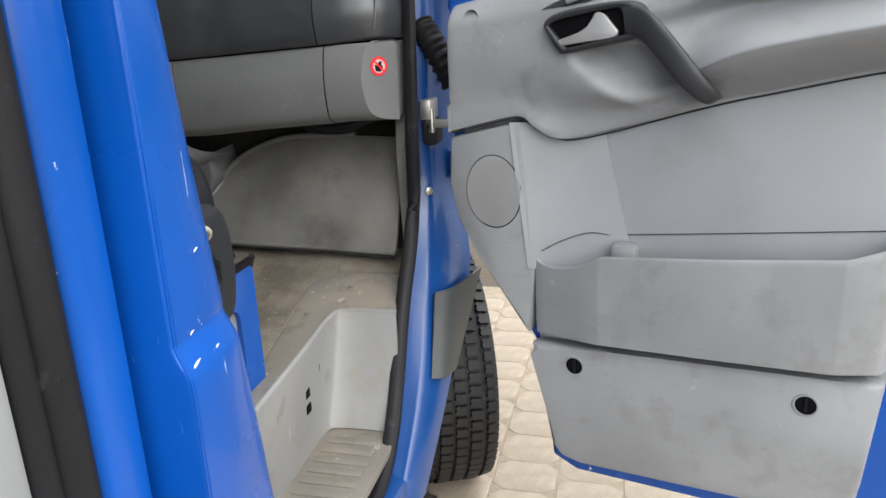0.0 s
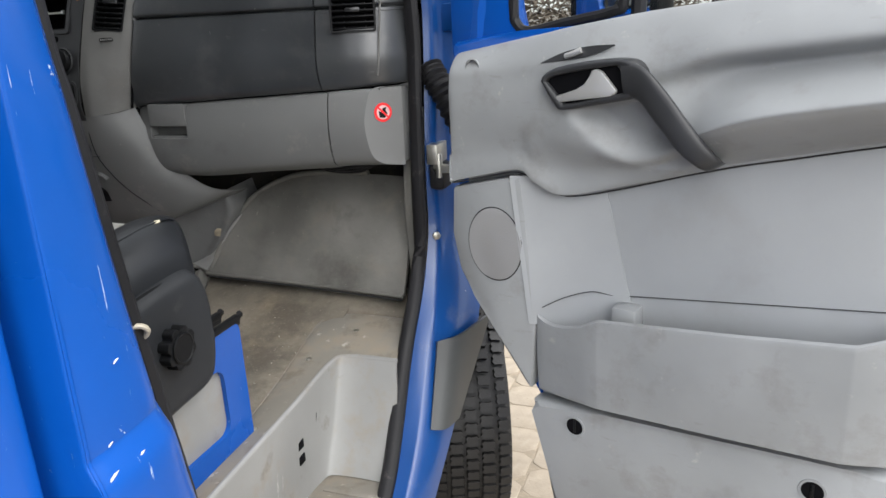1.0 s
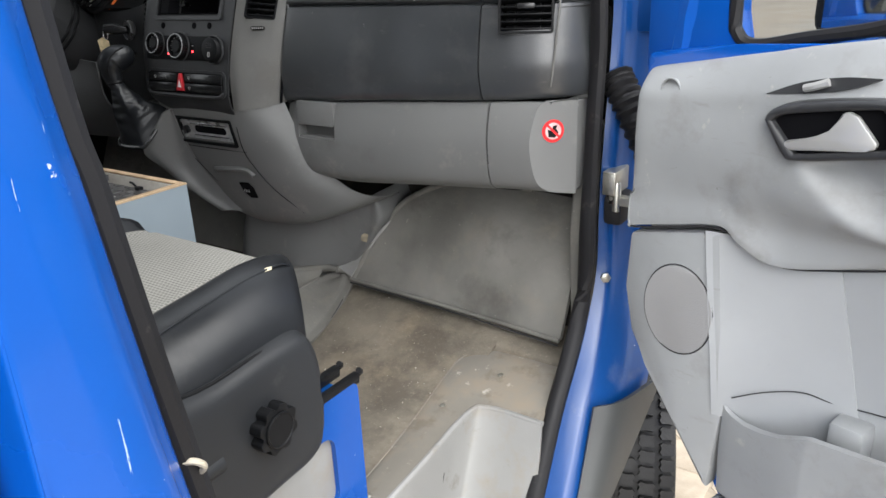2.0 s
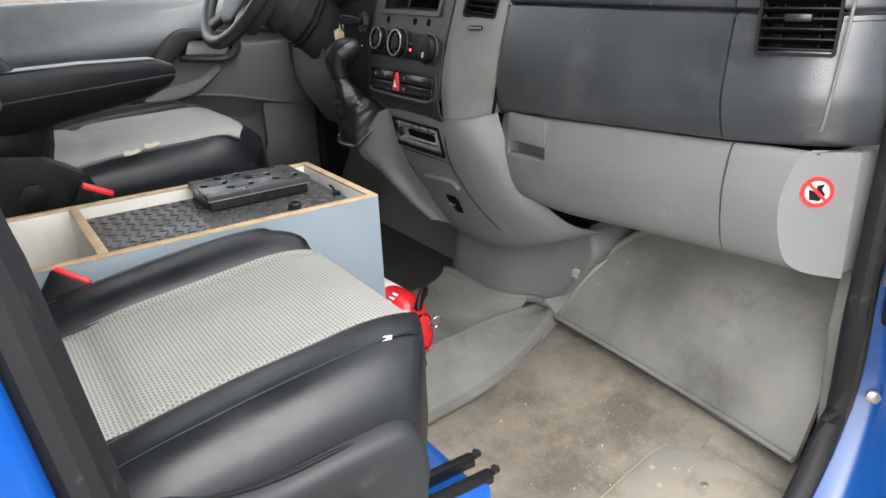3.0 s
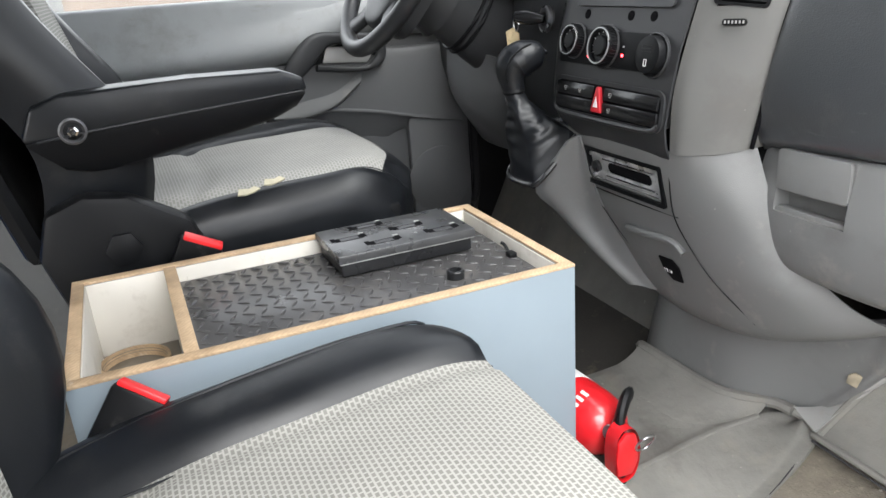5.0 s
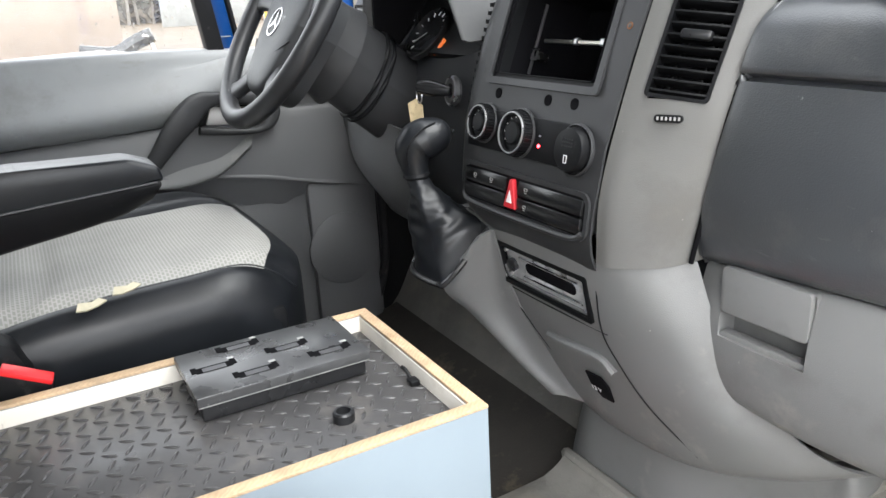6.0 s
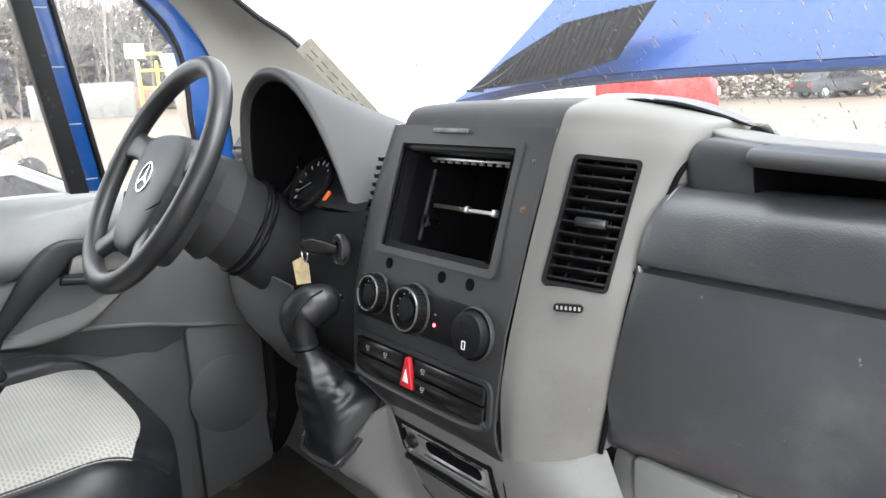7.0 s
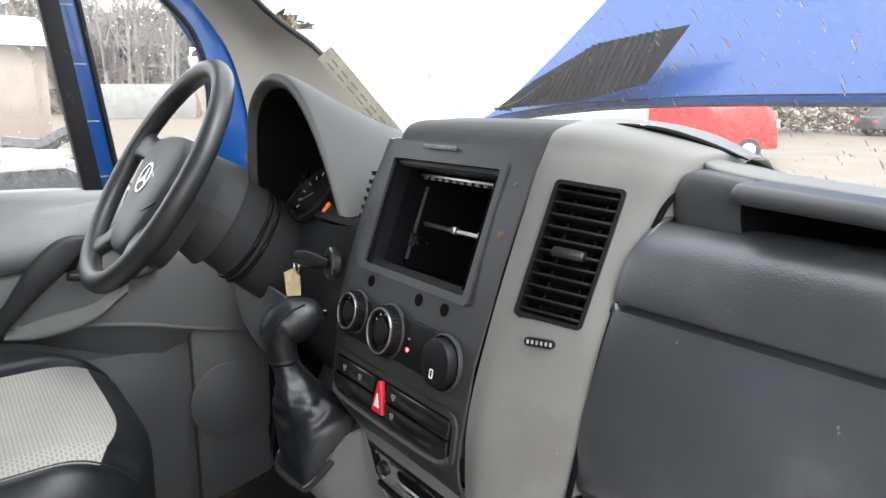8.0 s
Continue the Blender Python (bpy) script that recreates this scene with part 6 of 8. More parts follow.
# ---- seats ----
FOAM = mat("exposed_foam", (0.50, 0.46, 0.34), 0.9, var=0.1, scale=80)
def cushion(parent, cx, hw, yf, yr, z, cloth=0.52, dish=0.02, tilt=0.06, worn=False, inner=None, front=0.01, fabric=None, roll=0.055):
    """Seat cushion: a padded shell, cloth in the middle, leatherette bolsters round it."""
    nu, nv = 56, 42
    hi = cloth if inner is None else inner
    def pt(a, b):
        u = -1.16 + 2.32 * a
        edge = hi if u > 0 else cloth
        v = -0.13 + 1.13 * b
        au = abs(u)
        x = cx + hw * min(au, 1.0) * (1 if u > 0 else -1)
        vv = max(v, 0.0)
        # the front corners are rounded in plan
        round_in = 0.085 * ((min(au, 1.0) - 0.35) / 0.65) ** 2.2 if au > 0.35 else 0
        y = yf - round_in - vv * (yf - yr)
        h = z - tilt * vv + dish * (1 / (1 + math.exp(-(au - edge - 0.02) * 26))) - 0.012 * math.exp(-((au - edge) / 0.035) ** 2)
        if au > 0.72:
            h -= 0.055 * ((min(au, 1.0) - 0.72) / 0.28) ** 2.6
        if au > 1.0:
            h -= 0.11 * (au - 1.0) / 0.16
        if vv < 0.22:
            h -= roll * ((0.22 - vv) / 0.22) ** 2.6
        if v < 0:
            h -= 0.11 * (-v) / 0.13
        if abs(vv - 0.72) < 0.05 and au < edge:
            h -= 0.011 * (1 - abs(vv - 0.72) / 0.05)
        if vv > 0.5 and au > edge:
            h -= 0.040 * ((vv - 0.5) / 0.5) ** 2
        h += 0.003 * noise.noise((x * 9, y * 9, z))
        return Vector((x, y, h))
    cl, le = bmesh.new(), bmesh.new()
    grids = {}
    for i in range(nu):
        for j in range(nv):
            u = -1.16 + 2.32 * (i + 0.5) / nu
            v = -0.13 + 1.13 * (j + 0.5) / nv
            mid = -cloth < u < hi and v > front
            bmx = cl if mid else le
            vs = []
            for a, b in ((i, j), (i + 1, j), (i + 1, j + 1), (i, j + 1)):
                kk = (mid, a, b)
                if kk not in grids:
                    grids[kk] = bmx.verts.new(pt(a / nu, b / nv))
                vs.append(grids[kk])
            bmx.faces.new(vs)
    for u in ((-0.80, 0.80) if hi < 0.7 else (-0.80,)):
        part("seam", tube([pt((u + 1.16) / 2.32, (v + 0.13) / 1.13) for v in (-0.05, 0.02, 0.12, 0.3, 0.5, 0.75, 0.95)], 0.0020, 4, 6), LEATHER, parent)
    for s in (-cloth, hi):
        part("piping", tube([pt((s + 1.16) / 2.32, (v + 0.13) / 1.13) + Vector((0, 0, 0.001)) for v in (0.0, 0.06, 0.15, 0.3, 0.5, 0.75, 0.95)], 0.0016, 4, 6), LEATHER, parent)
    if worn:
        p = pt((0.80 + 1.16) / 2.32, (0.10 + 0.13) / 1.13)
        part("worn_spot", slab([(-0.007, -0.002), (0.006, -0.003), (0.008, 0.0015), (-0.002, 0.003)], 0.002, plane_of(p, (0.25, 1, 0.1), (-0.7, 0.2, 0.7))), FOAM, parent, "worn spot showing foam")
    c = part("cushion_cover", le, LEATHER, parent, "black leatherette cushion bolster", sharp=80, solid=0.02)
    part("cushion_cloth", cl, fabric or CLOTH, parent, "pale grey woven cloth seat panel", sharp=80, solid=0.02)
    return c

def backrest(parent, cx, hw, y, z0, z1, lean):
    nu, nv = 50, 24
    cl, le = bmesh.new(), bmesh.new()
    grids = {}
    def pt(a, b):
        u = -1.18 + 2.36 * a
        au = abs(u)
        zz = z0 + (z1 - z0) * b
        w = hw * (0.92 + 0.10 * math.sin(b * math.pi)) * (1 if b < 0.8 else 1 - 0.35 * ((b - 0.8) / 0.2) ** 2)
        x = cx + w * min(au, 1) * (1 if u > 0 else -1)
        amp = 0.098 * math.exp(-((b - 0.20) / 0.24) ** 2) + 0.012
        d = amp / (1 + math.exp(-(au - 0.76) * 24)) - (0.075 * ((au - 0.86) / 0.14) ** 2 if 0.86 < au <= 1 else 0) - (0.075 if au > 1 else 0)
        if au > 1:
            d -= 0.09 * (au - 1) / 0.18
        dz = zz - z0
        yy = y - (0.10 * dz if dz < 0.2 else 0.02 + lean * 1.1 * (dz - 0.2)) + d - (0.10 * ((b - 0.86) / 0.14) ** 2 if b > 0.86 else 0)
        return Vector((x, yy, zz))
    for i in range(nu):
        for j in range(nv):
            u = -1.18 + 2.36 * (i + 0.5) / nu
            mid = abs(u) < 0.66 and j / nv < 0.85
            bmx = cl if mid else le
            vs = []
            for a, b in ((i, j), (i + 1, j), (i + 1, j + 1), (i, j + 1)):
                kk = (mid, a, b)
                if kk not in grids:
                    grids[kk] = bmx.verts.new(pt(a / nu, b / nv))
                vs.append(grids[kk])
            bmx.faces.new(vs)
    part("backrest_cover", le, LEATHER, parent, "black leatherette backrest", sharp=80, solid=0.03)
    part("backrest_cloth", cl, CLOTHV, parent, "pale grey woven cloth back panel", sharp=80, solid=0.03)
    part("back_shell", box(cx - hw * 0.9, cx + hw * 0.9, -0.06, -0.02, 0, z1 - z0 - 0.05, 0.02, m=Matrix.Translation((0, y - 0.06, z0)) @ pose(0, 0, 0, math.degrees(math.atan(lean)))), BLACK, parent)

ps = thing("cab_seat", "passenger seat in pale cloth and black leatherette on a blue base", "car seat", "front seats")
cushion(ps, 0.495, 0.290, -0.194, -0.70, 0.997, dish=0.024, worn=True, roll=0.020)
backrest(ps, 0.500, 0.300, -0.688, 0.93, 1.66, 0.27)
SEATTRIM = mat("dark_seat_trim", (0.019, 0.0205, 0.023), 0.44, spec=0.28, bump=GRAIN, var=0.15, scale=6, spots=[((0.08, 0.08, 0.08), 14, 0.58, 0.74, 0.35)])
part("side_trim", loft([[(0.770, y, zt), (0.788, y, zt - 0.006), (0.796, y, zt - 0.020), (0.799, y, (zt + zb) / 2), (0.796, y, zb + 0.016), (0.788, y, zb + 0.004), (0.770, y, zb)] for y, zt, zb in ((-0.288, 0.895, 0.80), (-0.293, 0.918, 0.766), (-0.310, 0.934, 0.748), (-0.375, 0.932, 0.742), (-0.47, 0.926, 0.735), (-0.60, 0.95, 0.74), (-0.74, 0.98, 0.76))], 4, 4), SEATTRIM, ps, "dark plastic seat side trim", sharp=50, solid=-0.012)
part("front_trim", box(0.225, 0.75, -0.300, -0.266, 0.80, 0.92, 0.012), SEATTRIM, ps)
part("trim_gap", tube([(0.786, -0.300, 0.933), (0.789, -0.375, 0.937), (0.788, -0.47, 0.933), (0.786, -0.60, 0.958), (0.78, -0.74, 0.988)], 0.003, 5, 8), BLACK, ps)
part("trim_step", tube([(0.800, -0.308, 0.800), (0.803, -0.345, 0.778), (0.803, -0.44, 0.770), (0.802, -0.60, 0.772), (0.796, -0.73, 0.790)], 0.0045, 5, 8), SEATTRIM, ps)
m = facing((0.798, -0.386, 0.846), (1, 0.05, 0.0))
lobes = [((0.0345 - 0.0075 * abs(math.cos(4 * a)) ** 6) * math.cos(a), (0.0345 - 0.0075 * abs(math.cos(4 * a)) ** 6) * math.sin(a)) for a in [k * math.tau / 96 for k in range(96)]]
kn = part("adjuster_knob", slab(lobes, 0.030, m, 0.002), BLACK, ps, "scalloped black adjuster knob")
part("knob_cap", turned([(0.0245, 0.030), (0.0245, 0.0325), (0.0225, 0.0335), (0.021, 0.0322), (0.010, 0.0322)], 36, m), BLACK, kn)
part("grip", loft([[(0.797, y, zc + 0.016), (0.806, y, zc + 0.010), (0.811, y, zc), (0.806, y, zc - 0.010), (0.797, y, zc - 0.016)] for y, zc in ((-0.462, 0.836), (-0.475, 0.836), (-0.53, 0.832), (-0.60, 0.825), (-0.68, 0.822))], 4, 4), SEATTRIM, ps, "moulded grip in the side trim", sharp=60, solid=-0.004)
part("lever", tube([(0.788, -0.465, 0.868), (0.793, -0.505, 0.870), (0.790, -0.555, 0.885)], 0.010, 4, 8, flat=1.5), BLACK, ps)
base = part("seat_base", prism([(-0.180, 0.56), (-0.180, 0.776), (-0.197, 0.790), (-0.64, 0.790), (-0.64, 0.56)], "x", 0.28, 0.770, 0.006), DUSTSHADE, ps, "blue steel seat base")
BM = plane_of((0.770, -0.406, 0.674), (0, 1, 0), (0, 0, 1))
part("base_frame", ring(0.452, 0.252, 0.062, 0.016, 0.012, BM, 0.024), BLUE, base, "chipped blue frame round the opening")
part("base_panel", slab(outline(0.36, 0.16, 0.01), 0.003, BM, 0.001), STEPGREY, base, "pale grey inset panel")
for x in (0.775, 0.735):
    part("rail", box(x - 0.010, x + 0.006, -0.62, -0.172, 0.790, 0.806, 0.003), RUBBER, ps, "black seat rail")
    part("rail_lip", box(x - 0.002, x + 0.010, -0.62, -0.176, 0.800, 0.812, 0.002), BLACK, ps)
    part("rail_end", tube([(x - 0.004, -0.172, 0.800), (x + 0.002, -0.166, 0.806), (x + 0.004, -0.172, 0.812)], 0.005, 3, 8), RUBBER, ps)
bk = thing("belt_buckle", "black seat belt buckle with a red button", "belt buckle")
bmat = plane_of((0.240, -0.566, 0.955), (0.40, 0.80, -0.50), (-0.10, 0.75, 0.85))
part("buckle_body", box(-0.030, 0.030, -0.055, 0.045, -0.012, 0.012, 0.005, m=bmat), BLACK, bk)
part("button", box(-0.026, 0.026, 0.043, 0.050, -0.008, 0.010, 0.002, m=bmat), REDPL, bk, "red release button")
part("stalk", tube([bmat @ Vector((0, -0.05, 0)), bmat @ Vector((0, -0.12, 0)), (0.26, -0.68, 0.80)], 0.012, 4, 8), BLACK, bk)

ds = thing("cab_seat", "driver seat in worn grey cloth and black leatherette", "car seat", "front seats")
cushion(ds, -0.485, 0.292, -0.020, -0.54, 1.080, 0.46, 0.006, 0.02, inner=0.82, front=0.075, fabric=CLOTHWORN)
backrest(ds, -0.500, 0.285, -0.56, 1.00, 1.75, 0.25)
part("side_trim", box(-0.225, -0.195, -0.56, -0.09, 0.86, 1.005, 0.014), BLACK, ds, "black plastic seat side trim")
part("plinth", box(-0.77, -0.23, -0.58, -0.10, 0.56, 0.90, 0.01), BLACK, ds, "black seat base")
rec = part("recliner_cover", prism([(-0.63, 0.93), (-0.655, 1.02), (-0.635, 1.085), (-0.58, 1.105), (-0.52, 1.095), (-0.44, 1.045), (-0.42, 1.0), (-0.44, 0.93)], "x", -0.225, -0.175, 0.012), BLACK, ds, "black recliner cover")
part("hex_cap", turned([(0.026, 0), (0.026, 0.010), (0.020, 0.013)], 6, facing((-0.176, -0.540, 1.020), (1, 0, 0))), BLACK, rec)
for p in ((-0.205, -0.347, 1.064), (-0.235, -0.300, 1.066)):
    part("torn_patch", slab([(-0.020, -0.005), (-0.008, -0.008), (0.009, -0.006), (0.021, -0.002), (0.013, 0.005), (0.003, 0.002), (-0.013, 0.006)], 0.003, plane_of(Vector(p) + Vector((0.006, 0, 0.003)), (-0.3, 0.95, 0.0), (-0.75, -0.25, 0.6))), FOAM, ds, "torn cover showing foam")
arm = part("armrest", prism([(-0.640, 1.19), (-0.622, 1.232), (-0.58, 1.248), (-0.40, 1.250), (-0.27, 1.246), (-0.235, 1.232), (-0.230, 1.212), (-0.30, 1.206), (-0.50, 1.194), (-0.63, 1.183)], "x", -0.262, -0.196, 0.016, seg=3), LEATHER, ds, "black leatherette folding armrest")
UNDER = [((-0.632, 1.186), (-0.596, 1.140)), ((-0.54, 1.193), (-0.54, 1.132)), ((-0.42, 1.200), (-0.42, 1.150)), ((-0.30, 1.208), (-0.30, 1.168)), ((-0.236, 1.213), (-0.246, 1.186))]
part("arm_side", loft([[(-0.1985, *a) for a, b in UNDER], [(-0.1960, a[0], a[1] - 0.006) for a, b in UNDER], [(-0.212, b[0], b[1] + 0.004) for a, b in UNDER], [(-0.222, *b) for a, b in UNDER], [(-0.240, *b) for a, b in UNDER], [(-0.258, *a) for a, b in UNDER]], 2, 4), BLACK, arm, "black plastic underside of the armrest", sharp=50)
part("arm_seam", tube([(-0.1955, -0.62, 1.186), (-0.1955, -0.5, 1.196), (-0.1955, -0.24, 1.212)], 0.0022, 4, 6), LEATHER, arm)
part("arm_pivot", hoop([(0.019, 0), (0.019, 0.004), (0.016, 0.005), (0.013, 0.002), (0.012, 0)], 24, facing((-0.197, -0.572, 1.196), (1, 0, 0))), DARKSTEEL, arm, "pale round pivot ring")
part("arm_bolt", turned([(0.008, 0), (0.008, 0.006), (0.005, 0.008)], 6, facing((-0.196, -0.572, 1.196), (1, 0, 0))), CHROME, arm, "bright bolt head")
bk2 = thing("belt_buckle", "black driver belt buckle with a red button", "belt buckle")
bmat = plane_of((-0.150, -0.435, 1.005), (0.1, 0.9, -0.45), (0.2, 0.45, 0.9))
part("buckle_body", box(-0.035, 0.030, -0.060, 0.012, -0.012, 0.012, 0.005, m=bmat), BLACK, bk2)
part("button", box(-0.030, 0.028, 0.010, 0.017, -0.009, 0.011, 0.002, m=bmat), REDPL, bk2, "red release button")
part("stalk", tube([bmat @ Vector((0, -0.05, 0)), (-0.165, -0.46, 0.90), (-0.19, -0.47, 0.82)], 0.012, 4, 8), BLACK, bk2)

# ---- passenger door, standing open ----
DM = plane_of((1.05, 0.27, 0), (0.955, -0.298, 0), (0, 0, 1))   # x along the door, y up, z towards the cab side
pd = thing("passenger_door", "open passenger door with a grey plastic lining", "car door")
def dslab(name, poly, z0, z1, material, parent=None, label="", r=0.012):
    return part(name, slab(poly, z1 - z0, DM @ Matrix.Translation((0, 0, z0)), r), material, parent or pd, label)
dslab("shell", [(0.00, 1.25), (0.0, 0.86), (0.05, 0.75), (0.215, 0.50), (0.24, 0.215), (0.30, 0.19), (0.86, 0.215), (0.93, 0.27), (0.975, 0.6), (1.0, 1.0), (1.0, 1.31), (0.16, 1.27)], -0.12, -0.012, BLUE, None, "blue steel door shell", 0.01)
dslab("lining", [(0.04, 1.22), (0.04, 0.75), (0.215, 0.55), (0.25, 0.27), (0.30, 0.25), (0.80, 0.275), (0.86, 0.31), (0.885, 0.6), (0.915, 0.9), (0.93, 1.29), (0.16, 1.25)], -0.012, 0.004, FABRICGREY, None, "pale grey inner lining", 0.003)
# upper trim: a sill that slopes to the cab, and an armrest that swells out of it towards the rear
def trim_row(u, top, F, V, C, C2, M, bottom):
    lip = 0.042 if u < 0.23 else (0.032 if u < 0.3 else 0.018)
    rows = [(top - 0.004, -0.036), (top, -0.010), (top - 0.004, 0.012), F, V, C, C2, (M[0], max(M[1], lip)), (bottom + 0.008, lip + 0.004), (bottom, lip - 0.002), (bottom - 0.001, 0.0)]
    return [DM @ Vector((u, z, d)) for z, d in rows]
bm = loft([
    trim_row(0.026, 1.226, (1.195, 0.030), (1.17, 0.034), (1.13, 0.036), (1.09, 0.035), (1.03, 0.028), 0.974),
    trim_row(0.034, 1.232, (1.20, 0.038), (1.17, 0.044), (1.13, 0.046), (1.09, 0.045), (1.03, 0.036), 0.976),
    trim_row(0.10, 1.243, (1.205, 0.040), (1.17, 0.046), (1.13, 0.048), (1.09, 0.046), (1.04, 0.036), 0.992),
    trim_row(0.188, 1.258, (1.215, 0.041), (1.18, 0.048), (1.14, 0.053), (1.10, 0.052), (1.05, 0.030), 1.010),
    trim_row(0.225, 1.264, (1.220, 0.041), (1.185, 0.049), (1.14, 0.055), (1.09, 0.054), (1.03, 0.026), 0.988),
    trim_row(0.281, 1.274, (1.225, 0.042), (1.19, 0.050), (1.14, 0.056), (1.08, 0.056), (1.02, 0.022), 0.967),
    trim_row(0.40, 1.290, (1.220, 0.044), (1.18, 0.050), (1.13, 0.057), (1.06, 0.057), (1.028, 0.030), 0.994),
    trim_row(0.46, 1.296, (1.212, 0.048), (1.172, 0.044), (1.125, 0.057), (1.062, 0.057), (1.038, 0.032), 1.010),
    trim_row(0.51, 1.301, (1.222, 0.052), (1.180, 0.034), (1.105, 0.066), (1.085, 0.066), (1.058, 0.044), 1.025),
    trim_row(0.56, 1.305, (1.232, 0.053), (1.192, 0.024), (1.124, 0.086), (1.106, 0.090), (1.075, 0.060), 1.039),
    trim_row(0.60, 1.308, (1.236, 0.053), (1.200, 0.020), (1.140, 0.098), (1.120, 0.104), (1.085, 0.070), 1.049),
    trim_row(0.66, 1.311, (1.242, 0.053), (1.208, 0.018), (1.156, 0.104), (1.136, 0.112), (1.100, 0.074), 1.062),
    trim_row(0.80, 1.318, (1.256, 0.053), (1.224, 0.018), (1.180, 0.106), (1.160, 0.116), (1.125, 0.076), 1.093),
    trim_row(0.935, 1.324, (1.270, 0.053), (1.240, 0.018), (1.200, 0.106), (1.180, 0.116), (1.145, 0.076), 1.115)], 8, 10)
# the finger scoop below the handle is pressed into the trim
SCOOP = [(0.300, 1.124, 1.126), (0.318, 1.103, 1.133), (0.345, 1.081, 1.139), (0.392, 1.048, 1.146), (0.425, 1.036, 1.146), (0.460, 1.031, 1.130), (0.500, 1.031, 1.095), (0.535, 1.040, 1.060)]
DI = DM.inverted()
for v in bm.verts:
    p = DI @ v.co
    for (u0, a0, b0), (u1, a1, b1) in zip(SCOOP, SCOOP[1:]):
        if u0 <= p.x < u1:
            k = (p.x - u0) / (u1 - u0)
            low, high = a0 + (a1 - a0) * k, b0 + (b1 - b0) * k
            rise = min(1, max(0, (p.y - low) / 0.052)) * min(1, max(0, (high + 0.006 - p.y) / 0.006)) if p.z > 0.02 else 0
            v.co = DM @ Vector((p.x, p.y, p.z - 0.038 * rise * min(1, (p.x - 0.295) / 0.03)))
part("upper_trim", bm, DOORGREY, pd, "grey plastic upper door trim with a swelling armrest", sharp=80, solid=0.004)
part("trim_end", slab([(0.028, 1.225), (0.028, 0.976), (0.10, 0.985), (0.188, 1.005), (0.281, 0.970), (0.40, 0.998), (0.51, 1.029), (0.60, 1.053), (0.66, 1.066), (0.80, 1.097), (0.935, 1.119), (0.94, 1.31), (0.50, 1.29), (0.20, 1.25)], 0.012, DM @ Matrix.Translation((0, 0, 0.0))), DOORGREY, pd)
# dark tube drawn as the soft shadow of the step under the trim
part("trim_step_shadow", tube([DM @ Vector(p) for p in ((0.030, 0.971, 0.040), (0.10, 0.988, 0.040), (0.186, 1.006, 0.040), (0.235, 0.980, 0.030), (0.281, 0.963, 0.018), (0.36, 0.978, 0.009), (0.46, 1.007, 0.008), (0.51, 1.022, 0.008), (0.60, 1.046, 0.008), (0.66, 1.059, 0.008), (0.80, 1.090, 0.008), (0.93, 1.112, 0.008))], 0.0016, 4, 6), SEAM, pd)
# hollow beside the speaker panel
part("insert_hollow", loft([[DM @ Vector((u, z, d)) for u, d in ((0.165 + k, 0.040), (0.215 + k, 0.026), (0.285 + (0.998 - z) * 0.2, 0.012), (0.352 + (0.998 - z) * 0.25, 0.0055))] for z, k in ((0.998, 0.0), (0.90, 0.012), (0.80, 0.026), (0.69, 0.040))], 4, 4), FABRICGREY, pd, sharp=60, solid=0.003)
part("insert_seam", tube([DM @ Vector(p) for p in ((0.234, 0.730, 0.036), (0.279, 0.757, 0.029), (0.331, 0.776, 0.0175), (0.375, 0.774, 0.0100), (0.43, 0.780, 0.006), (0.60, 0.801, 0.005), (0.86, 0.834, 0.005))], 0.0010, 5, 6), SEAM, pd)
GRILLE = mat("perforated_plastic", (0.26, 0.26, 0.262), 0.6, bump=[(520, 0.45, "voronoi")], var=0.05)
spk = dslab("speaker_panel", [(0.024, 0.962), (0.018, 0.86), (0.035, 0.78), (0.070, 0.725), (0.205, 0.535), (0.222, 0.70), (0.188, 1.000)], 0.0, 0.040, DOORGREY, None, "grey speaker panel", 0.008)
part("speaker_grille", slab([(0.063 * math.cos(a), 0.077 * math.sin(a)) for a in [k * math.tau / 40 for k in range(40)]], 0.0045, DM @ Matrix.Translation((0.126, 0.850, 0.038)), 0.002), GRILLE, spk, "oval speaker grille of fine holes")
part("grille_joint", tube([DM @ Vector((0.126 + 0.0645 * math.cos(a), 0.850 + 0.0785 * math.sin(a), 0.0398)) for a in [k * math.tau / 40 for k in range(41)]], 0.0014, 1, 6), SEAM, spk)
part("screw_cap", ring(0.034, 0.034, 0.002, 0.0165, 0.0015, DM @ Matrix.Translation((0.084, 1.205, 0.0385)), 0.014), DOORGREY, pd)
# map pocket
PK = [(0.222, 0.716, 0.541, 0.036), (0.228, 0.710, 0.541, 0.039), (0.242, 0.705, 0.542, 0.043), (0.265, 0.703, 0.543, 0.049), (0.295, 0.708, 0.546, 0.0565), (0.330, 0.720, 0.550, 0.0655), (0.370, 0.743, 0.5545, 0.0755), (0.376, 0.7455, 0.5555, 0.0760),
      (0.60, 0.770, 0.571, 0.080), (0.797, 0.794, 0.584, 0.078), (0.803, 0.795, 0.5845, 0.077), (0.860, 0.815, 0.589, 0.058), (0.868, 0.822, 0.590, 0.053), (0.876, 0.833, 0.591, 0.038), (0.880, 0.838, 0.592, 0.004)]
def pocket_row(f, dz, dd):
    return [DM @ Vector((u, top + (low - top) * f + dz, max(d + dd, 0.003))) for u, top, low, d in PK]
pocket = part("map_pocket", loft([pocket_row(0, -0.02, -0.006), pocket_row(0, 0, -0.006), pocket_row(0, -0.003, 0), pocket_row(0, -0.012, 0.001), pocket_row(0.5, 0, 0.003), pocket_row(1, 0.010, -0.003), pocket_row(1, 0.002, -0.006), pocket_row(1, 0, -0.022)], 3, 1), DOORGREY, pd, "grey plastic map pocket", sharp=50)
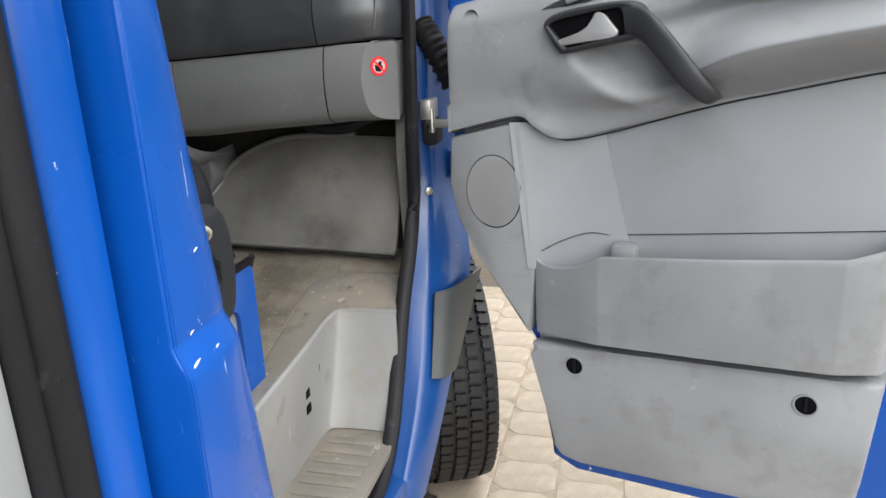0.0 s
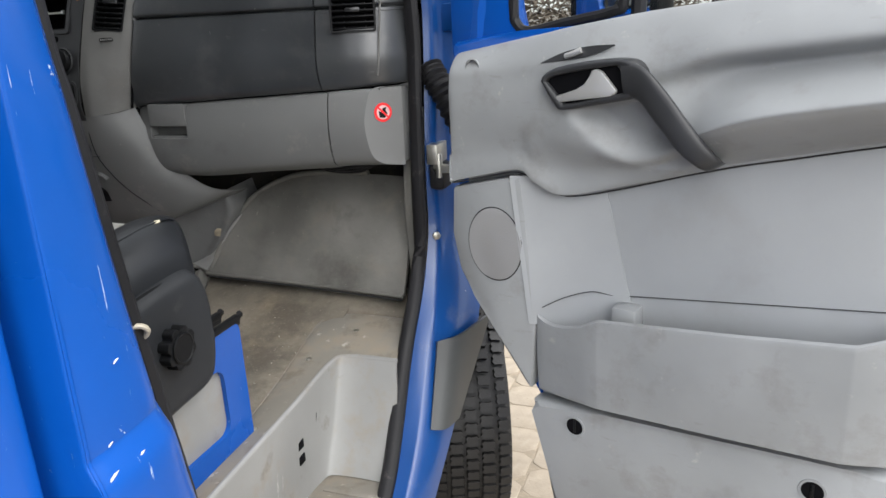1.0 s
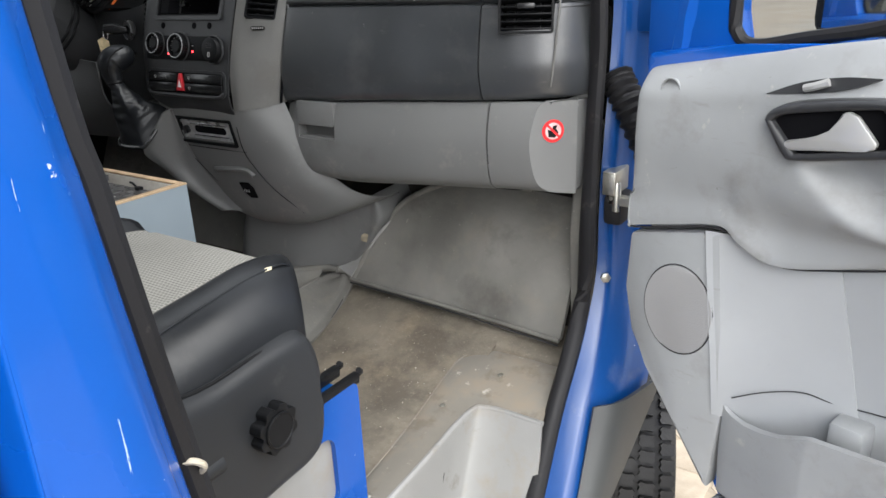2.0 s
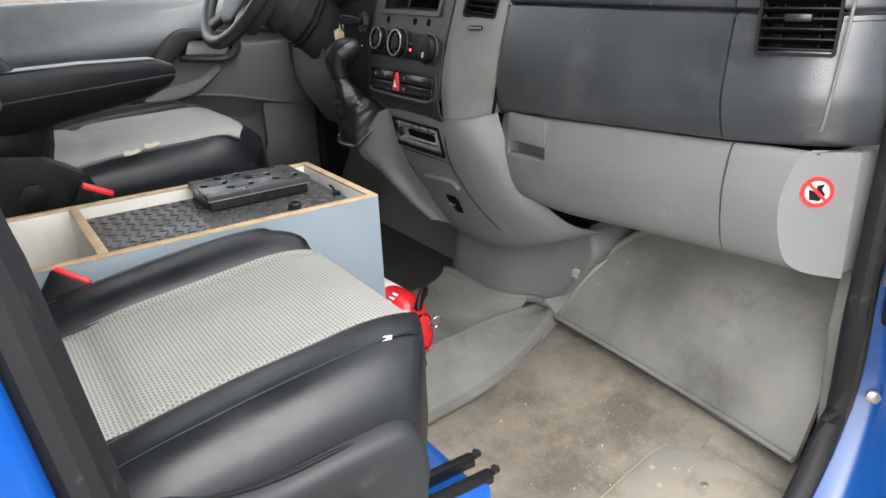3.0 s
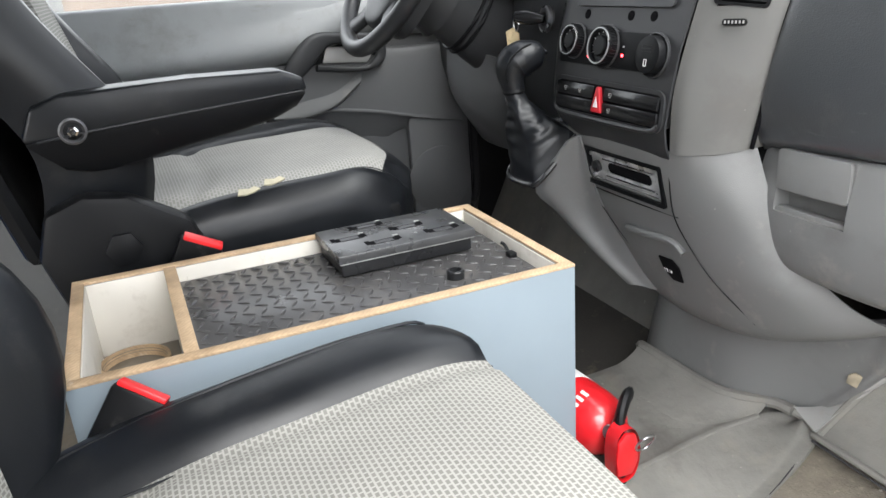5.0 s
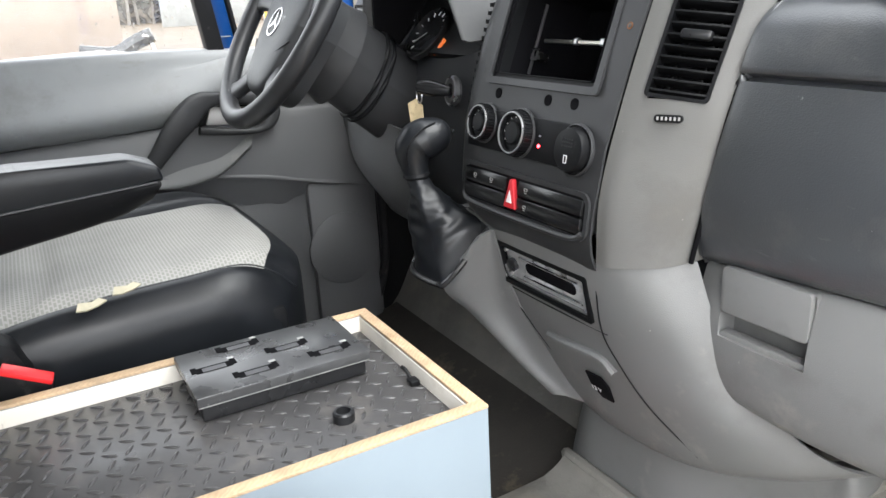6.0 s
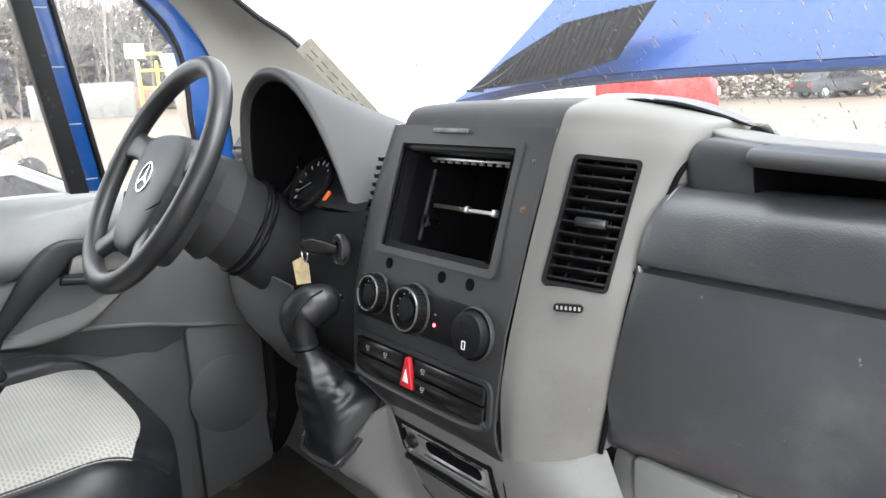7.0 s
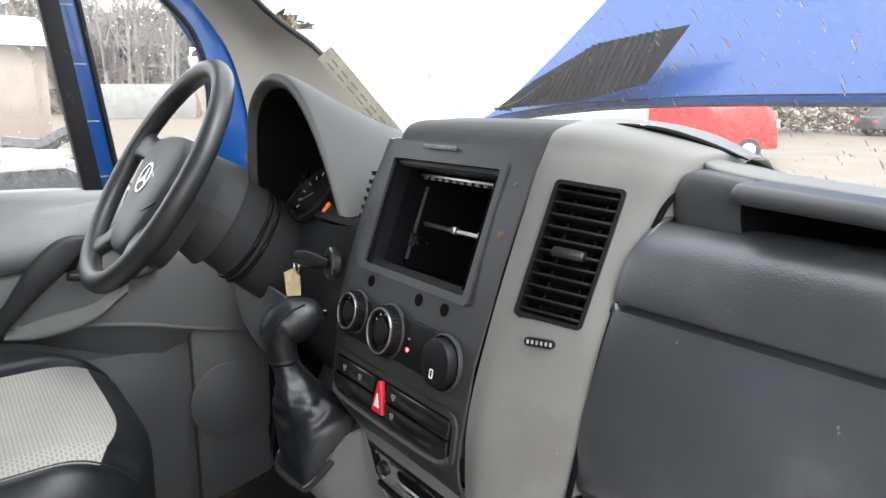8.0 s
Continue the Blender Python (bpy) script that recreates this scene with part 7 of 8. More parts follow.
part("pocket_floor", slab([(0.25, 0.0), (0.86, 0.0), (0.80, 0.068), (0.34, 0.064), (0.26, 0.045)], 0.004, DM @ Matrix.Translation((0, 0.60, 0.0)) @ pose(0, 0, 0, 90)), DOORGREY, pocket)
part("pocket_step", box(0.385, 0.435, 0.67, 0.765, 0.0, 0.045, 0.008, m=DM), DOORGREY, pocket)
lowp = dslab("lower_trim", [(0.208, 0.521), (0.225, 0.50), (0.262, 0.285), (0.285, 0.258), (0.33, 0.250), (0.80, 0.278), (0.845, 0.30), (0.862, 0.35), (0.880, 0.571), (0.813, 0.564), (0.389, 0.534)], 0.0, 0.050, DOORGREY, None, "grey plastic lower door trim", 0.020)
for u, z in ((0.315, 0.488), (0.761, 0.505)):
    c = part("clip", turned([(0.0235, 0.049), (0.0225, 0.0520), (0.0185, 0.0520), (0.0185, 0.044)], 24, DM @ Matrix.Translation((u, z, 0))), DOORGREY, lowp)
    part("clip_hole", turned([(0.0184, 0.045), (0.0184, 0.0508)], 24, DM @ Matrix.Translation((u, z, 0))), VOID, c, "dark round clip hole")
    part("clip_bar", box(-0.003, 0.003, -0.014, 0.014, 0.048, 0.053, 0.001, m=DM @ Matrix.Translation((u, z, 0))), BLACK, c)
# handle group
HOUT = [(0.252, 1.184), (0.258, 1.195), (0.282, 1.207), (0.340, 1.217), (0.398, 1.222), (0.429, 1.217), (0.446, 1.196), (0.441, 1.168), (0.424, 1.157), (0.409, 1.153), (0.355, 1.143), (0.299, 1.134), (0.281, 1.140), (0.252, 1.184)]
HIN = [(0.264, 1.183), (0.269, 1.189), (0.287, 1.195), (0.340, 1.204), (0.390, 1.211), (0.399, 1.209), (0.406, 1.198), (0.414, 1.180), (0.413, 1.169), (0.407, 1.165), (0.355, 1.155), (0.305, 1.145), (0.294, 1.149), (0.264, 1.183)]
def hrow(k, d):
    return [DM @ Vector((a[0] + (b[0] - a[0]) * k, a[1] + (b[1] - a[1]) * k, d)) for a, b in zip(HOUT, HIN)]
hs = part("handle_surround", loft([hrow(-0.1, 0.046), hrow(-0.05, 0.062), hrow(0.12, 0.069), hrow(0.45, 0.072), hrow(0.85, 0.070), hrow(1.0, 0.066), hrow(1.05, 0.050)], 2, 3), SATINBLACK, pd, "black handle surround", sharp=60)
# flat near-black plate on the trim gives the handle's hollow its shade
part("handle_recess_shade", slab([(x, z) for x, z in HOUT[:-1]], 0.004, DM @ Matrix.Translation((0, 0, 0.0565))), VOID, hs)
part("opener", slab([(0.279, 1.153), (0.286, 1.160), (0.325, 1.168), (0.342, 1.178), (0.352, 1.203), (0.360, 1.206), (0.372, 1.201), (0.398, 1.171), (0.396, 1.163), (0.386, 1.160), (0.290, 1.147)], 0.010, DM @ Matrix.Translation((0, 0, 0.0605)), 0.003), SILVER, hs, "silver wedge-shaped door opener")
part("grab_handle", strap([(DM @ Vector((*a, d)), DM @ Vector((*b, d))) for a, b, d in (((0.405, 1.2185), (0.412, 1.160), 0.063), ((0.432, 1.2145), (0.430, 1.157), 0.066), ((0.458, 1.200), (0.446, 1.150), 0.073), ((0.490, 1.170), (0.464, 1.132), 0.080), ((0.516, 1.142), (0.490, 1.106), 0.087), ((0.545, 1.108), (0.518, 1.076), 0.089), ((0.570, 1.078), (0.544, 1.054), 0.082), ((0.580, 1.062), (0.558, 1.045), 0.068), ((0.579, 1.054), (0.564, 1.044), 0.046))], DM.to_3x3() @ Vector((0, 0, 1)), 0.0105), SATINBLACK, pd, "black grab handle", sharp=80)
sg = part("switch_plate", loft([[DM @ Vector(p) for p in ((0.240, 1.2135, 0.0465), (0.30, 1.220, 0.0465), (0.345, 1.229, 0.0460), (0.381, 1.243, 0.0440))], [DM @ Vector(p) for p in ((0.2405, 1.2145, 0.0465), (0.285, 1.2325, 0.0430), (0.335, 1.2425, 0.0420), (0.3815, 1.2445, 0.0435))]], 4, 5), SATINBLACK, pd, "dark window switch plate", solid=-0.004)
part("switch", tube([DM @ Vector(p) for p in ((0.292, 1.226, 0.048), (0.306, 1.230, 0.050), (0.322, 1.236, 0.048))], 0.0055, 4, 8), SILVER, sg)
# door window
part("window_post", tube([DM @ Vector(p) for p in ((0.05, 1.24, -0.05), (0.10, 1.45, -0.05), (0.30, 1.75, -0.05), (0.50, 1.95, -0.05), (0.95, 1.98, -0.05), (1.0, 1.30, -0.05))], 0.030, 6, 10), BLUE, pd, "blue window frame")
part("window_corner", slab([(-0.01, 1.22), (-0.01, 1.55), (0.09, 1.55), (0.134, 1.42), (0.132, 1.31), (0.142, 1.27), (0.175, 1.256), (0.10, 1.236)], 0.05, DM @ Matrix.Translation((0, 0, -0.075)), 0.006), BLUE, pd, "blue steel window corner")
part("window_divider", tube([DM @ Vector(p) for p in ((0.385, 1.27, -0.05), (0.39, 1.75, -0.05))], 0.014, 3, 8), RUBBER, pd)
part("window_gasket", tube([DM @ Vector(p) for p in ((0.142, 1.47, -0.030), (0.139, 1.32, -0.030), (0.146, 1.282, -0.030), (0.175, 1.268, -0.030), (0.25, 1.281, -0.030), (0.345, 1.298, -0.030), (0.365, 1.32, -0.030), (0.371, 1.47, -0.030))], 0.010, 6, 8), RUBBER, pd, "black window rubber")
pane = dslab("window_pane", [(0.09, 1.25), (0.99, 1.30), (0.96, 1.95), (0.50, 1.93), (0.30, 1.72)], -0.055, -0.051, GLASS, None, "side window glass", 0)
pane.visible_shadow = False
# hinge, check strap and cable boot
hg = thing("door_hardware", "door hinge, check strap and ribbed cable boot", "door hinge")
part("check_body", box(0.966, 1.004, 0.335, 0.40, 0.925, 0.985, 0.010), RUBBER, hg, "black plastic check housing")
part("check_plate", box(0.966, 0.992, 0.330, 0.40, 0.985, 1.03, 0.003), ZINC, hg, "zinc bracket")
part("check_strap", box(0.978, 1.078, 0.335, 0.352, 0.966, 0.984, 0.002), ZINC, hg, "zinc check strap")
part("check_pin", turned([(0.008, 0), (0.008, 0.05), (0.005, 0.055)], 12, Matrix.Translation((0.992, 0.340, 0.955))), ZINC, hg)
bt = [(0.962, 0.388, 1.195), (0.985, 0.375, 1.165), (1.012, 0.368, 1.12), (1.042, 0.370, 1.06)]
part("cable_boot", tube(bt, 0.029, 14, 14, taper=lambda t: 1 + 0.10 * math.sin(t * 60)), RUBBER, hg, "ribbed black cable boot")
for z in (0.815,):
    part("bolt", turned([(0.010, 0), (0.010, 0.006), (0.006, 0.008)], 6, facing((0.974, 0.346, z), (0.5, -0.86, 0))), ZINC, hg)
for z in (1.30, 0.87):
    part("hinge_leaf", box(0.985, 1.055, 0.415, 0.43, z - 0.03, z + 0.03, 0.004), DUSTSHADE, hg)
    part("hinge_pin", tube([(1.035, 0.41, z - 0.035), (1.035, 0.41, z + 0.035)], 0.009, 2, 10), DUSTSHADE, hg)

# ---- driver door ----
dd = thing("driver_door", "closed driver door with grey plastic lining", "car door")
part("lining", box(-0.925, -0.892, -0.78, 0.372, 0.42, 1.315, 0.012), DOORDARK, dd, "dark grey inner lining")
def ddrow(y, zs):
    return [(x, y, z) for x, z in zs]
part("upper_trim", loft([ddrow(y, ((-0.905, 1.345 + k), (-0.876, 1.340 + k), (-0.868, 1.310 + k), (-0.862, 1.275 + k + h), (-0.846, 1.235 + k + h), (-0.848, 1.205 + k + h), (-0.872, 1.180 + k + h), (-0.892, 1.172 + k + h))) for y, k, h in ((-0.78, 0.0, -0.01), (-0.40, 0.0, 0.0), (-0.12, -0.002, 0.012), (0.0, -0.006, 0.045), (0.12, -0.012, 0.068), (0.26, -0.022, 0.075), (0.38, -0.03, 0.078))], 5, 4), DOORGREY, dd, "light grey upper door trim", sharp=60, solid=0.004)
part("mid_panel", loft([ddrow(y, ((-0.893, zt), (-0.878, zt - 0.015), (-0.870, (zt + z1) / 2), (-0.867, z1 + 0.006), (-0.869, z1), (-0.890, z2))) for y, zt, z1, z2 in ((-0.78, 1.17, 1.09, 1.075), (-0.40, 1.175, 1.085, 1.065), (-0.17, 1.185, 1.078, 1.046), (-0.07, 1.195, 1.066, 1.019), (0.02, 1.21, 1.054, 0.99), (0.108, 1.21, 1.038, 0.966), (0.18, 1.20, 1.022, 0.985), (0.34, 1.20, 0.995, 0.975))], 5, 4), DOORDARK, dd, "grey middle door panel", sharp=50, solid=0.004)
part("grab_handle", strap([((x, *a), (x, *b)) for x, a, b in ((-0.874, (-0.215, 1.075), (-0.195, 1.040)), (-0.852, (-0.165, 1.128), (-0.150, 1.092)), (-0.838, (-0.125, 1.190), (-0.098, 1.147)), (-0.834, (-0.085, 1.235), (-0.058, 1.183)), (-0.838, (-0.045, 1.254), (-0.025, 1.216)), (-0.845, (0.005, 1.251), (0.005, 1.223)), (-0.850, (0.06, 1.246), (0.055, 1.216)), (-0.856, (0.115, 1.235), (0.10, 1.206)), (-0.860, (0.136, 1.20), (0.108, 1.190)), (-0.861, (0.12, 1.163), (0.098, 1.177)), (-0.861, (0.08, 1.150), (0.078, 1.164)), (-0.861, (0.02, 1.153), (0.02, 1.168)), (-0.858, (-0.05, 1.163), (-0.045, 1.180)))], (1, 0, 0), 0.010), SATINBLACK, dd, "black grab handle", sharp=80)
# black block in place of the shaded hollow behind the handle
part("handle_recess_shade", box(-0.892, -0.876, -0.06, 0.13, 1.160, 1.24, 0.004), BLACK, dd)
part("opener", prism([(-0.030, 1.180), (-0.016, 1.218), (0.086, 1.208), (0.100, 1.190), (0.086, 1.170)], "x", -0.876, -0.866, 0.003), SILVER, dd, "silver door opener")
part("grip_scoop", loft([[(-0.874, -0.150, 1.095), (-0.878, -0.076, 1.160), (-0.878, 0.0, 1.155), (-0.872, 0.070, 1.146)], [(-0.868, -0.160, 1.075), (-0.872, -0.09, 1.105), (-0.872, -0.005, 1.115), (-0.866, 0.066, 1.137)], [(-0.858, -0.168, 1.062), (-0.854, -0.10, 1.058), (-0.854, -0.015, 1.076), (-0.858, 0.060, 1.126)], [(-0.872, -0.165, 1.056), (-0.872, -0.10, 1.049), (-0.872, -0.012, 1.066), (-0.870, 0.062, 1.117)]], 5, 5), GREY, dd, "grey finger scoop below the handle", sharp=45)
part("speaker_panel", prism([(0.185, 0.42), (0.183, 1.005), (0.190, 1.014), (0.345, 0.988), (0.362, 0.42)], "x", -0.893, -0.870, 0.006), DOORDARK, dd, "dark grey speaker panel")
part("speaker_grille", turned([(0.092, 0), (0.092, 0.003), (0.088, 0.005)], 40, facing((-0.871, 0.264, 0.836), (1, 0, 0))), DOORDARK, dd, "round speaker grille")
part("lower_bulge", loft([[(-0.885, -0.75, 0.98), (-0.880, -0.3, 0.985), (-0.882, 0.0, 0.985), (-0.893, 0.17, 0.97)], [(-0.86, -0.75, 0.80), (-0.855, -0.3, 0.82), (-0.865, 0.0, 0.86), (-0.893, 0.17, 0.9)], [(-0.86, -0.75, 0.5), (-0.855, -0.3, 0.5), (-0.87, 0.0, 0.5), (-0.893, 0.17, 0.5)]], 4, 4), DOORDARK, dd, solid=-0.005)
part("door_edge_seal", tube([(-0.885, 0.375, 1.30), (-0.885, 0.378, 0.95), (-0.885, 0.372, 0.75), (-0.885, 0.30, 0.60), (-0.885, 0.20, 0.52)], 0.012, 5, 8), RUBBER, dd, "black door seal")
# same paint as the body: the frame's shade sits in its darker blue
part("window_bar", prism([(0.036, 1.315), (0.068, 1.315), (-0.024, 2.0), (-0.056, 2.0)], "x", -0.915, -0.890, 0.004), DUSTSHADE, dd, "blue window post with spot-weld marks")
part("window_rubber", prism([(0.002, 1.315), (0.038, 1.315), (-0.052, 2.0), (-0.088, 2.0)], "x", -0.915, -0.880, 0.003), RUBBER, dd)
part("window_rubber", prism([(0.070, 1.315), (0.079, 1.315), (-0.013, 2.0), (-0.022, 2.0)], "x", -0.912, -0.884, 0.003), RUBBER, dd)
for i in range(6):
    z = 1.36 + i * 0.11
    part("weld_mark", box(-0.8905, -0.8892, 0.040 - (z - 1.315) * 0.133, 0.062 - (z - 1.315) * 0.133, z, z + 0.0025), BOXBLUE, dd)
part("window_front_post", prism([(0.285, 1.315), (0.36, 1.315), (0.352, 1.48), (0.322, 1.606), (0.262, 1.70), (0.09, 1.88), (-0.06, 2.03), (-0.13, 2.03), (0.02, 1.87), (0.205, 1.70), (0.258, 1.62), (0.268, 1.52), (0.270, 1.45)], "x", -0.925, -0.892, 0.006), DUSTSHADE, dd, "blue window frame")
part("window_gasket", tube([(-0.892, 0.275, 1.33), (-0.892, 0.262, 1.45), (-0.892, 0.262, 1.54), (-0.892, 0.250, 1.62), (-0.892, 0.198, 1.70), (-0.892, 0.01, 1.87)], 0.006, 5, 8), RUBBER, dd)
pane = part("window_pane", box(-0.912, -0.908, -0.78, 0.32, 1.30, 2.02), MISTED, dd, "rain-spotted side window")
pane.visible_shadow = False
part("rear_post", prism([(-0.90, 1.3), (-0.74, 1.3), (-0.74, 2.05), (-0.90, 2.05)], "x", -0.93, -0.86, 0.01), GREY, dd)
solo("pillar_trim", prism([(-0.92, 0.55), (-0.68, 0.55), (-0.64, 0.95), (-0.70, 1.35), (-0.78, 2.05), (-0.92, 2.05)], "x", -0.86, -0.80, 0.02), GREY, "grey plastic pillar trim behind the driver", "trim", kind="structure")

# ---- front wheel behind the fender, steered ----
fw = thing("front_wheel", "front wheel with a worn black all-season tyre", "wheel", at=(0, 0, 0))
WHM = Matrix.Translation((0.868, 0.755, GZ + 0.372)) @ pose(0, 0, 0, 0, 0, 24) @ pose(0, 0, 0, 0, 90, 0)
prof = [(0.205, -0.10), (0.24, -0.112), (0.30, -0.115), (0.345, -0.110), (0.358, -0.097), (0.3605, -0.05), (0.361, 0), (0.3605, 0.05), (0.358, 0.097), (0.345, 0.110), (0.30, 0.115), (0.24, 0.112), (0.205, 0.10)]
tyre = part("tyre", turned(prof, 64, WHM), TYRE, fw, "black rubber tyre")
part("rim", turned([(0.06, 0.02), (0.10, 0.05), (0.18, 0.05), (0.204, 0.095), (0.207, 0.10), (0.207, -0.1), (0.1, -0.1)], 32, WHM), SILVER, fw, "steel rim")
for rowi, (zc, w, off) in enumerate(((-0.086, 0.034, 0), (-0.043, 0.036, 0.5), (0.0, 0.034, 0.0), (0.043, 0.036, 0.5), (0.086, 0.034, 0))):
    b2 = bmesh.new()
    prism([(-0.0145, -w / 2 + 0.005), (-0.009, -w / 2), (-0.002, -w / 2 + 0.003), (0.006, -w / 2 - 0.001), (0.0135, -w / 2 + 0.004), (0.0125, 0.002), (0.0145, w / 2 - 0.005), (0.008, w / 2), (0.001, w / 2 - 0.003), (-0.007, w / 2 + 0.001), (-0.0125, w / 2 - 0.004), (-0.0115, -0.002)], "x", 0.0, 0.015, 0.0, b2)
    me = None
    for i in range(66):
        a = (i + off) / 66 * 360
        mm = WHM @ pose(0, 0, 0, 0, 0, a) @ Matrix.Translation((0.3585 - (0.006 if abs(zc) > 0.08 else 0), 0, zc)) @ (pose(0, 0, 0, 0, -12 * (1 if zc > 0 else -1), 0) if abs(zc) > 0.08 else Matrix())
        if me is None:
            ob = part("tread_block", b2, TYRE, tyre)
            me = ob.data
        else:
            ob = bpy.data.objects.new("tread_block", me)
            scene.collection.objects.link(ob)
            ob.parent = tyre
        ob.matrix_basis = mm
solo("wheel_arch", turned([(0.43, -0.25), (0.43, 0.0), (0.42, 0.0), (0.42, -0.25)], 40, Matrix.Translation((0.90, 0.77, GZ + 0.37)) @ pose(0, 0, 0, 0, 90, 0)), BLACK, "black wheel arch liner", "wheel arch", kind="structure")

# ---- door mirror outside the passenger window ----
MIRROR = mat("mirror_glass", (0.9, 0.9, 0.9), 0.02, metal=1.0, var=0.0)
mirm = plane_of(DM @ Vector((0.27, 1.42, -0.19)), (0.93, -0.36, 0.0), (0.0, 0.03, 1))
mr = thing("door_mirror", "black door mirror with two glasses", "mirror")
part("housing", box(-0.10, 0.10, -0.16, 0.20, -0.10, -0.012, 0.03, m=mirm), BLACK, mr, "black plastic housing")
part("rim", ring(0.19, 0.35, 0.012, 0.03, 0.002, mirm @ Matrix.Translation((0, 0.02, -0.008)), 0.02), BLACK, mr)
part("mirror_glass", box(-0.082, 0.082, -0.040, 0.18, -0.010, -0.004, 0.001, m=mirm), MIRROR, mr, "main mirror glass")
part("wide_glass", box(-0.082, 0.082, -0.140, -0.050, -0.010, -0.004, 0.001, m=mirm), MIRROR, mr, "small wide-angle mirror glass")
part("arm", tube([mirm @ Vector((-0.09, -0.02, -0.05)), DM @ Vector((0.14, 1.38, -0.10))], 0.022, 3, 10), BLACK, mr)
mr2 = thing("door_mirror", "black door mirror beyond the driver window", "mirror")
mm2 = plane_of((-1.10, 0.36, 1.46), (0.93, 0.30, 0.0), (0.08, -0.25, 0.97))
part("housing", box(-0.10, 0.10, -0.18, 0.18, -0.09, -0.012, 0.03, m=mm2), BLACK, mr2, "black plastic housing")
part("mirror_glass", box(-0.082, 0.082, -0.16, 0.16, -0.012, -0.006, 0.001, m=mm2), MIRROR, mr2)
part("arm", tube([(-1.04, 0.38, 1.40), (-0.94, 0.36, 1.36)], 0.022, 3, 10), BLACK, mr2)

# ---- raised bonnet seen through the windscreen ----
BONNETBLUE = mat("wet_blue_bonnet", (0.002, 0.036, 0.165), 0.34, coat=0.25, var=0.05, scale=2)
bn = thing("bonnet", "raised blue van bonnet with a black mesh corner", "bonnet")
def bon_row(k):
    """k from 0 at the rear edge up to 1; the sides draw in and the panel leans forward."""
    s = 1 - 0.62 * k ** 0.8
    return [(0.03 + a * 0.96 * s, 1.05 + 0.25 * k + 0.05 * (1 - a * a), 1.455 + 0.058 * (1 - abs(a) ** 3) + 0.60 * k) for a in (-1, -0.85, -0.6, -0.3, 0, 0.3, 0.6, 0.85, 1)]
part("panel", loft([bon_row(k) for k in (0, 0.06, 0.15, 0.35, 0.6, 1.0)], 4, 4), BONNETBLUE, bn, "blue bonnet skin", sharp=70, solid=0.02)
part("edge_fold", tube(bon_row(0), 0.016, 4, 8), BONNETBLUE, bn)
meshp = [Vector(p) for p in ((-0.83, 1.0, 1.487), (-0.70, 1.02, 1.56), (-0.50, 1.03, 1.636), (-0.26, 1.04, 1.658), (-0.355, 1.03, 1.545), (-0.54, 1.02, 1.508))]
bm = bmesh.new()
f = bm.faces.new([bm.verts.new(p) for p in meshp])
part("mesh_backing", bm, VOID, bn, "black mesh insert", solid=0.004)
for i in range(26):
    t = i / 25
    a = meshp[0].lerp(meshp[4], t)
    x = a.x
    lo_z = 1.490 + (x + 0.83) * 0.115
    hi_z = 1.487 + min((x + 0.83) * 0.52, 0.150 + (x + 0.50) * 0.10)
    part("mesh_bar", tube([(x, 0.995, lo_z), (x + 0.06, 1.0, min(hi_z, lo_z + 0.15))], 0.0035, 1, 5), BLACK, bn)

# ---- paper strip in the windscreen's corner ----
PAPER = mat("yellowed_paper", (0.80, 0.76, 0.64), 0.8, var=0.15, scale=40, spots=[((0.3, 0.3, 0.24), 120, 0.58, 0.7, 0.5)])
PRINT = mat("faded_print", (0.36, 0.34, 0.27), 0.8, var=0.3, scale=150)
pp = thing("paper_strip", "yellowed printed paper strip behind the windscreen", "paper")
pm = plane_of((-0.668, 0.520, 1.512), Vector((-0.665, 0.590, 1.424)) - Vector((-0.720, 0.455, 1.598)), (1, 0.1, 0.4))
part("sheet", slab(outline(0.25, 0.060, 0.003), 0.001, pm), PAPER, pp)
for i in range(7):
    for j in range(2):
        part("print_bar", box(-0.105 + i * 0.030, -0.085 + i * 0.030, -0.016 + j * 0.018, -0.012 + j * 0.018, 0.001, 0.0014, m=pm), PRINT, pp)

# ---- yard: paving by the front wheel ----
pv = thing("paving", "pale worn concrete pavers with earth in the joints", "paving", kind="structure")
PAVER = mat("concrete_paver", (0.355, 0.298, 0.228), 0.75, var=0.15, scale=14, bump=[(120, 0.3, "noise")], spots=[((0.20, 0.165, 0.12), 5, 0.50, 0.70, 0.6), ((0.42, 0.375, 0.31), 30, 0.60, 0.75, 0.5), ((0.10, 0.08, 0.06), 90, 0.64, 0.70, 0.6)])
b2 = prism([(-0.097, -0.05), (-0.06, -0.078), (0.06, -0.078), (0.097, -0.05), (0.097, 0.05), (0.06, 0.078), (-0.06, 0.078), (-0.097, 0.05)], "z", -0.05, 0.012, 0.002, seg=1)
part("bedding", box(0.62, 3.8, -1.05, 2.4, GZ - 0.05, GZ + 0.0102), mat("sandy_joint_earth", (0.30, 0.25, 0.185), 0.9, bump=[(90, 0.5, "noise")], var=0.2, scale=20), pv, "sandy earth between the pavers")
proto = part("paver", b2, PAVER, pv)
rng = random.Random(4)
first = True
for i in range(15):
    for j in range(20):
        x, y = 0.75 + i * 0.200, -0.9 + j * 0.160 + (0.08 if i % 2 else 0)
        if first:
            ob, first = proto, False
        else:
            ob = bpy.data.objects.new("paver", proto.data)
            scene.collection.objects.link(ob)
            ob.parent = pv
        ob.matrix_basis = pose(x, y, GZ + rng.uniform(-0.001, 0.001), rng.uniform(-0.5, 0.5), rng.uniform(-0.5, 0.5), rng.uniform(-1.5, 1.5))

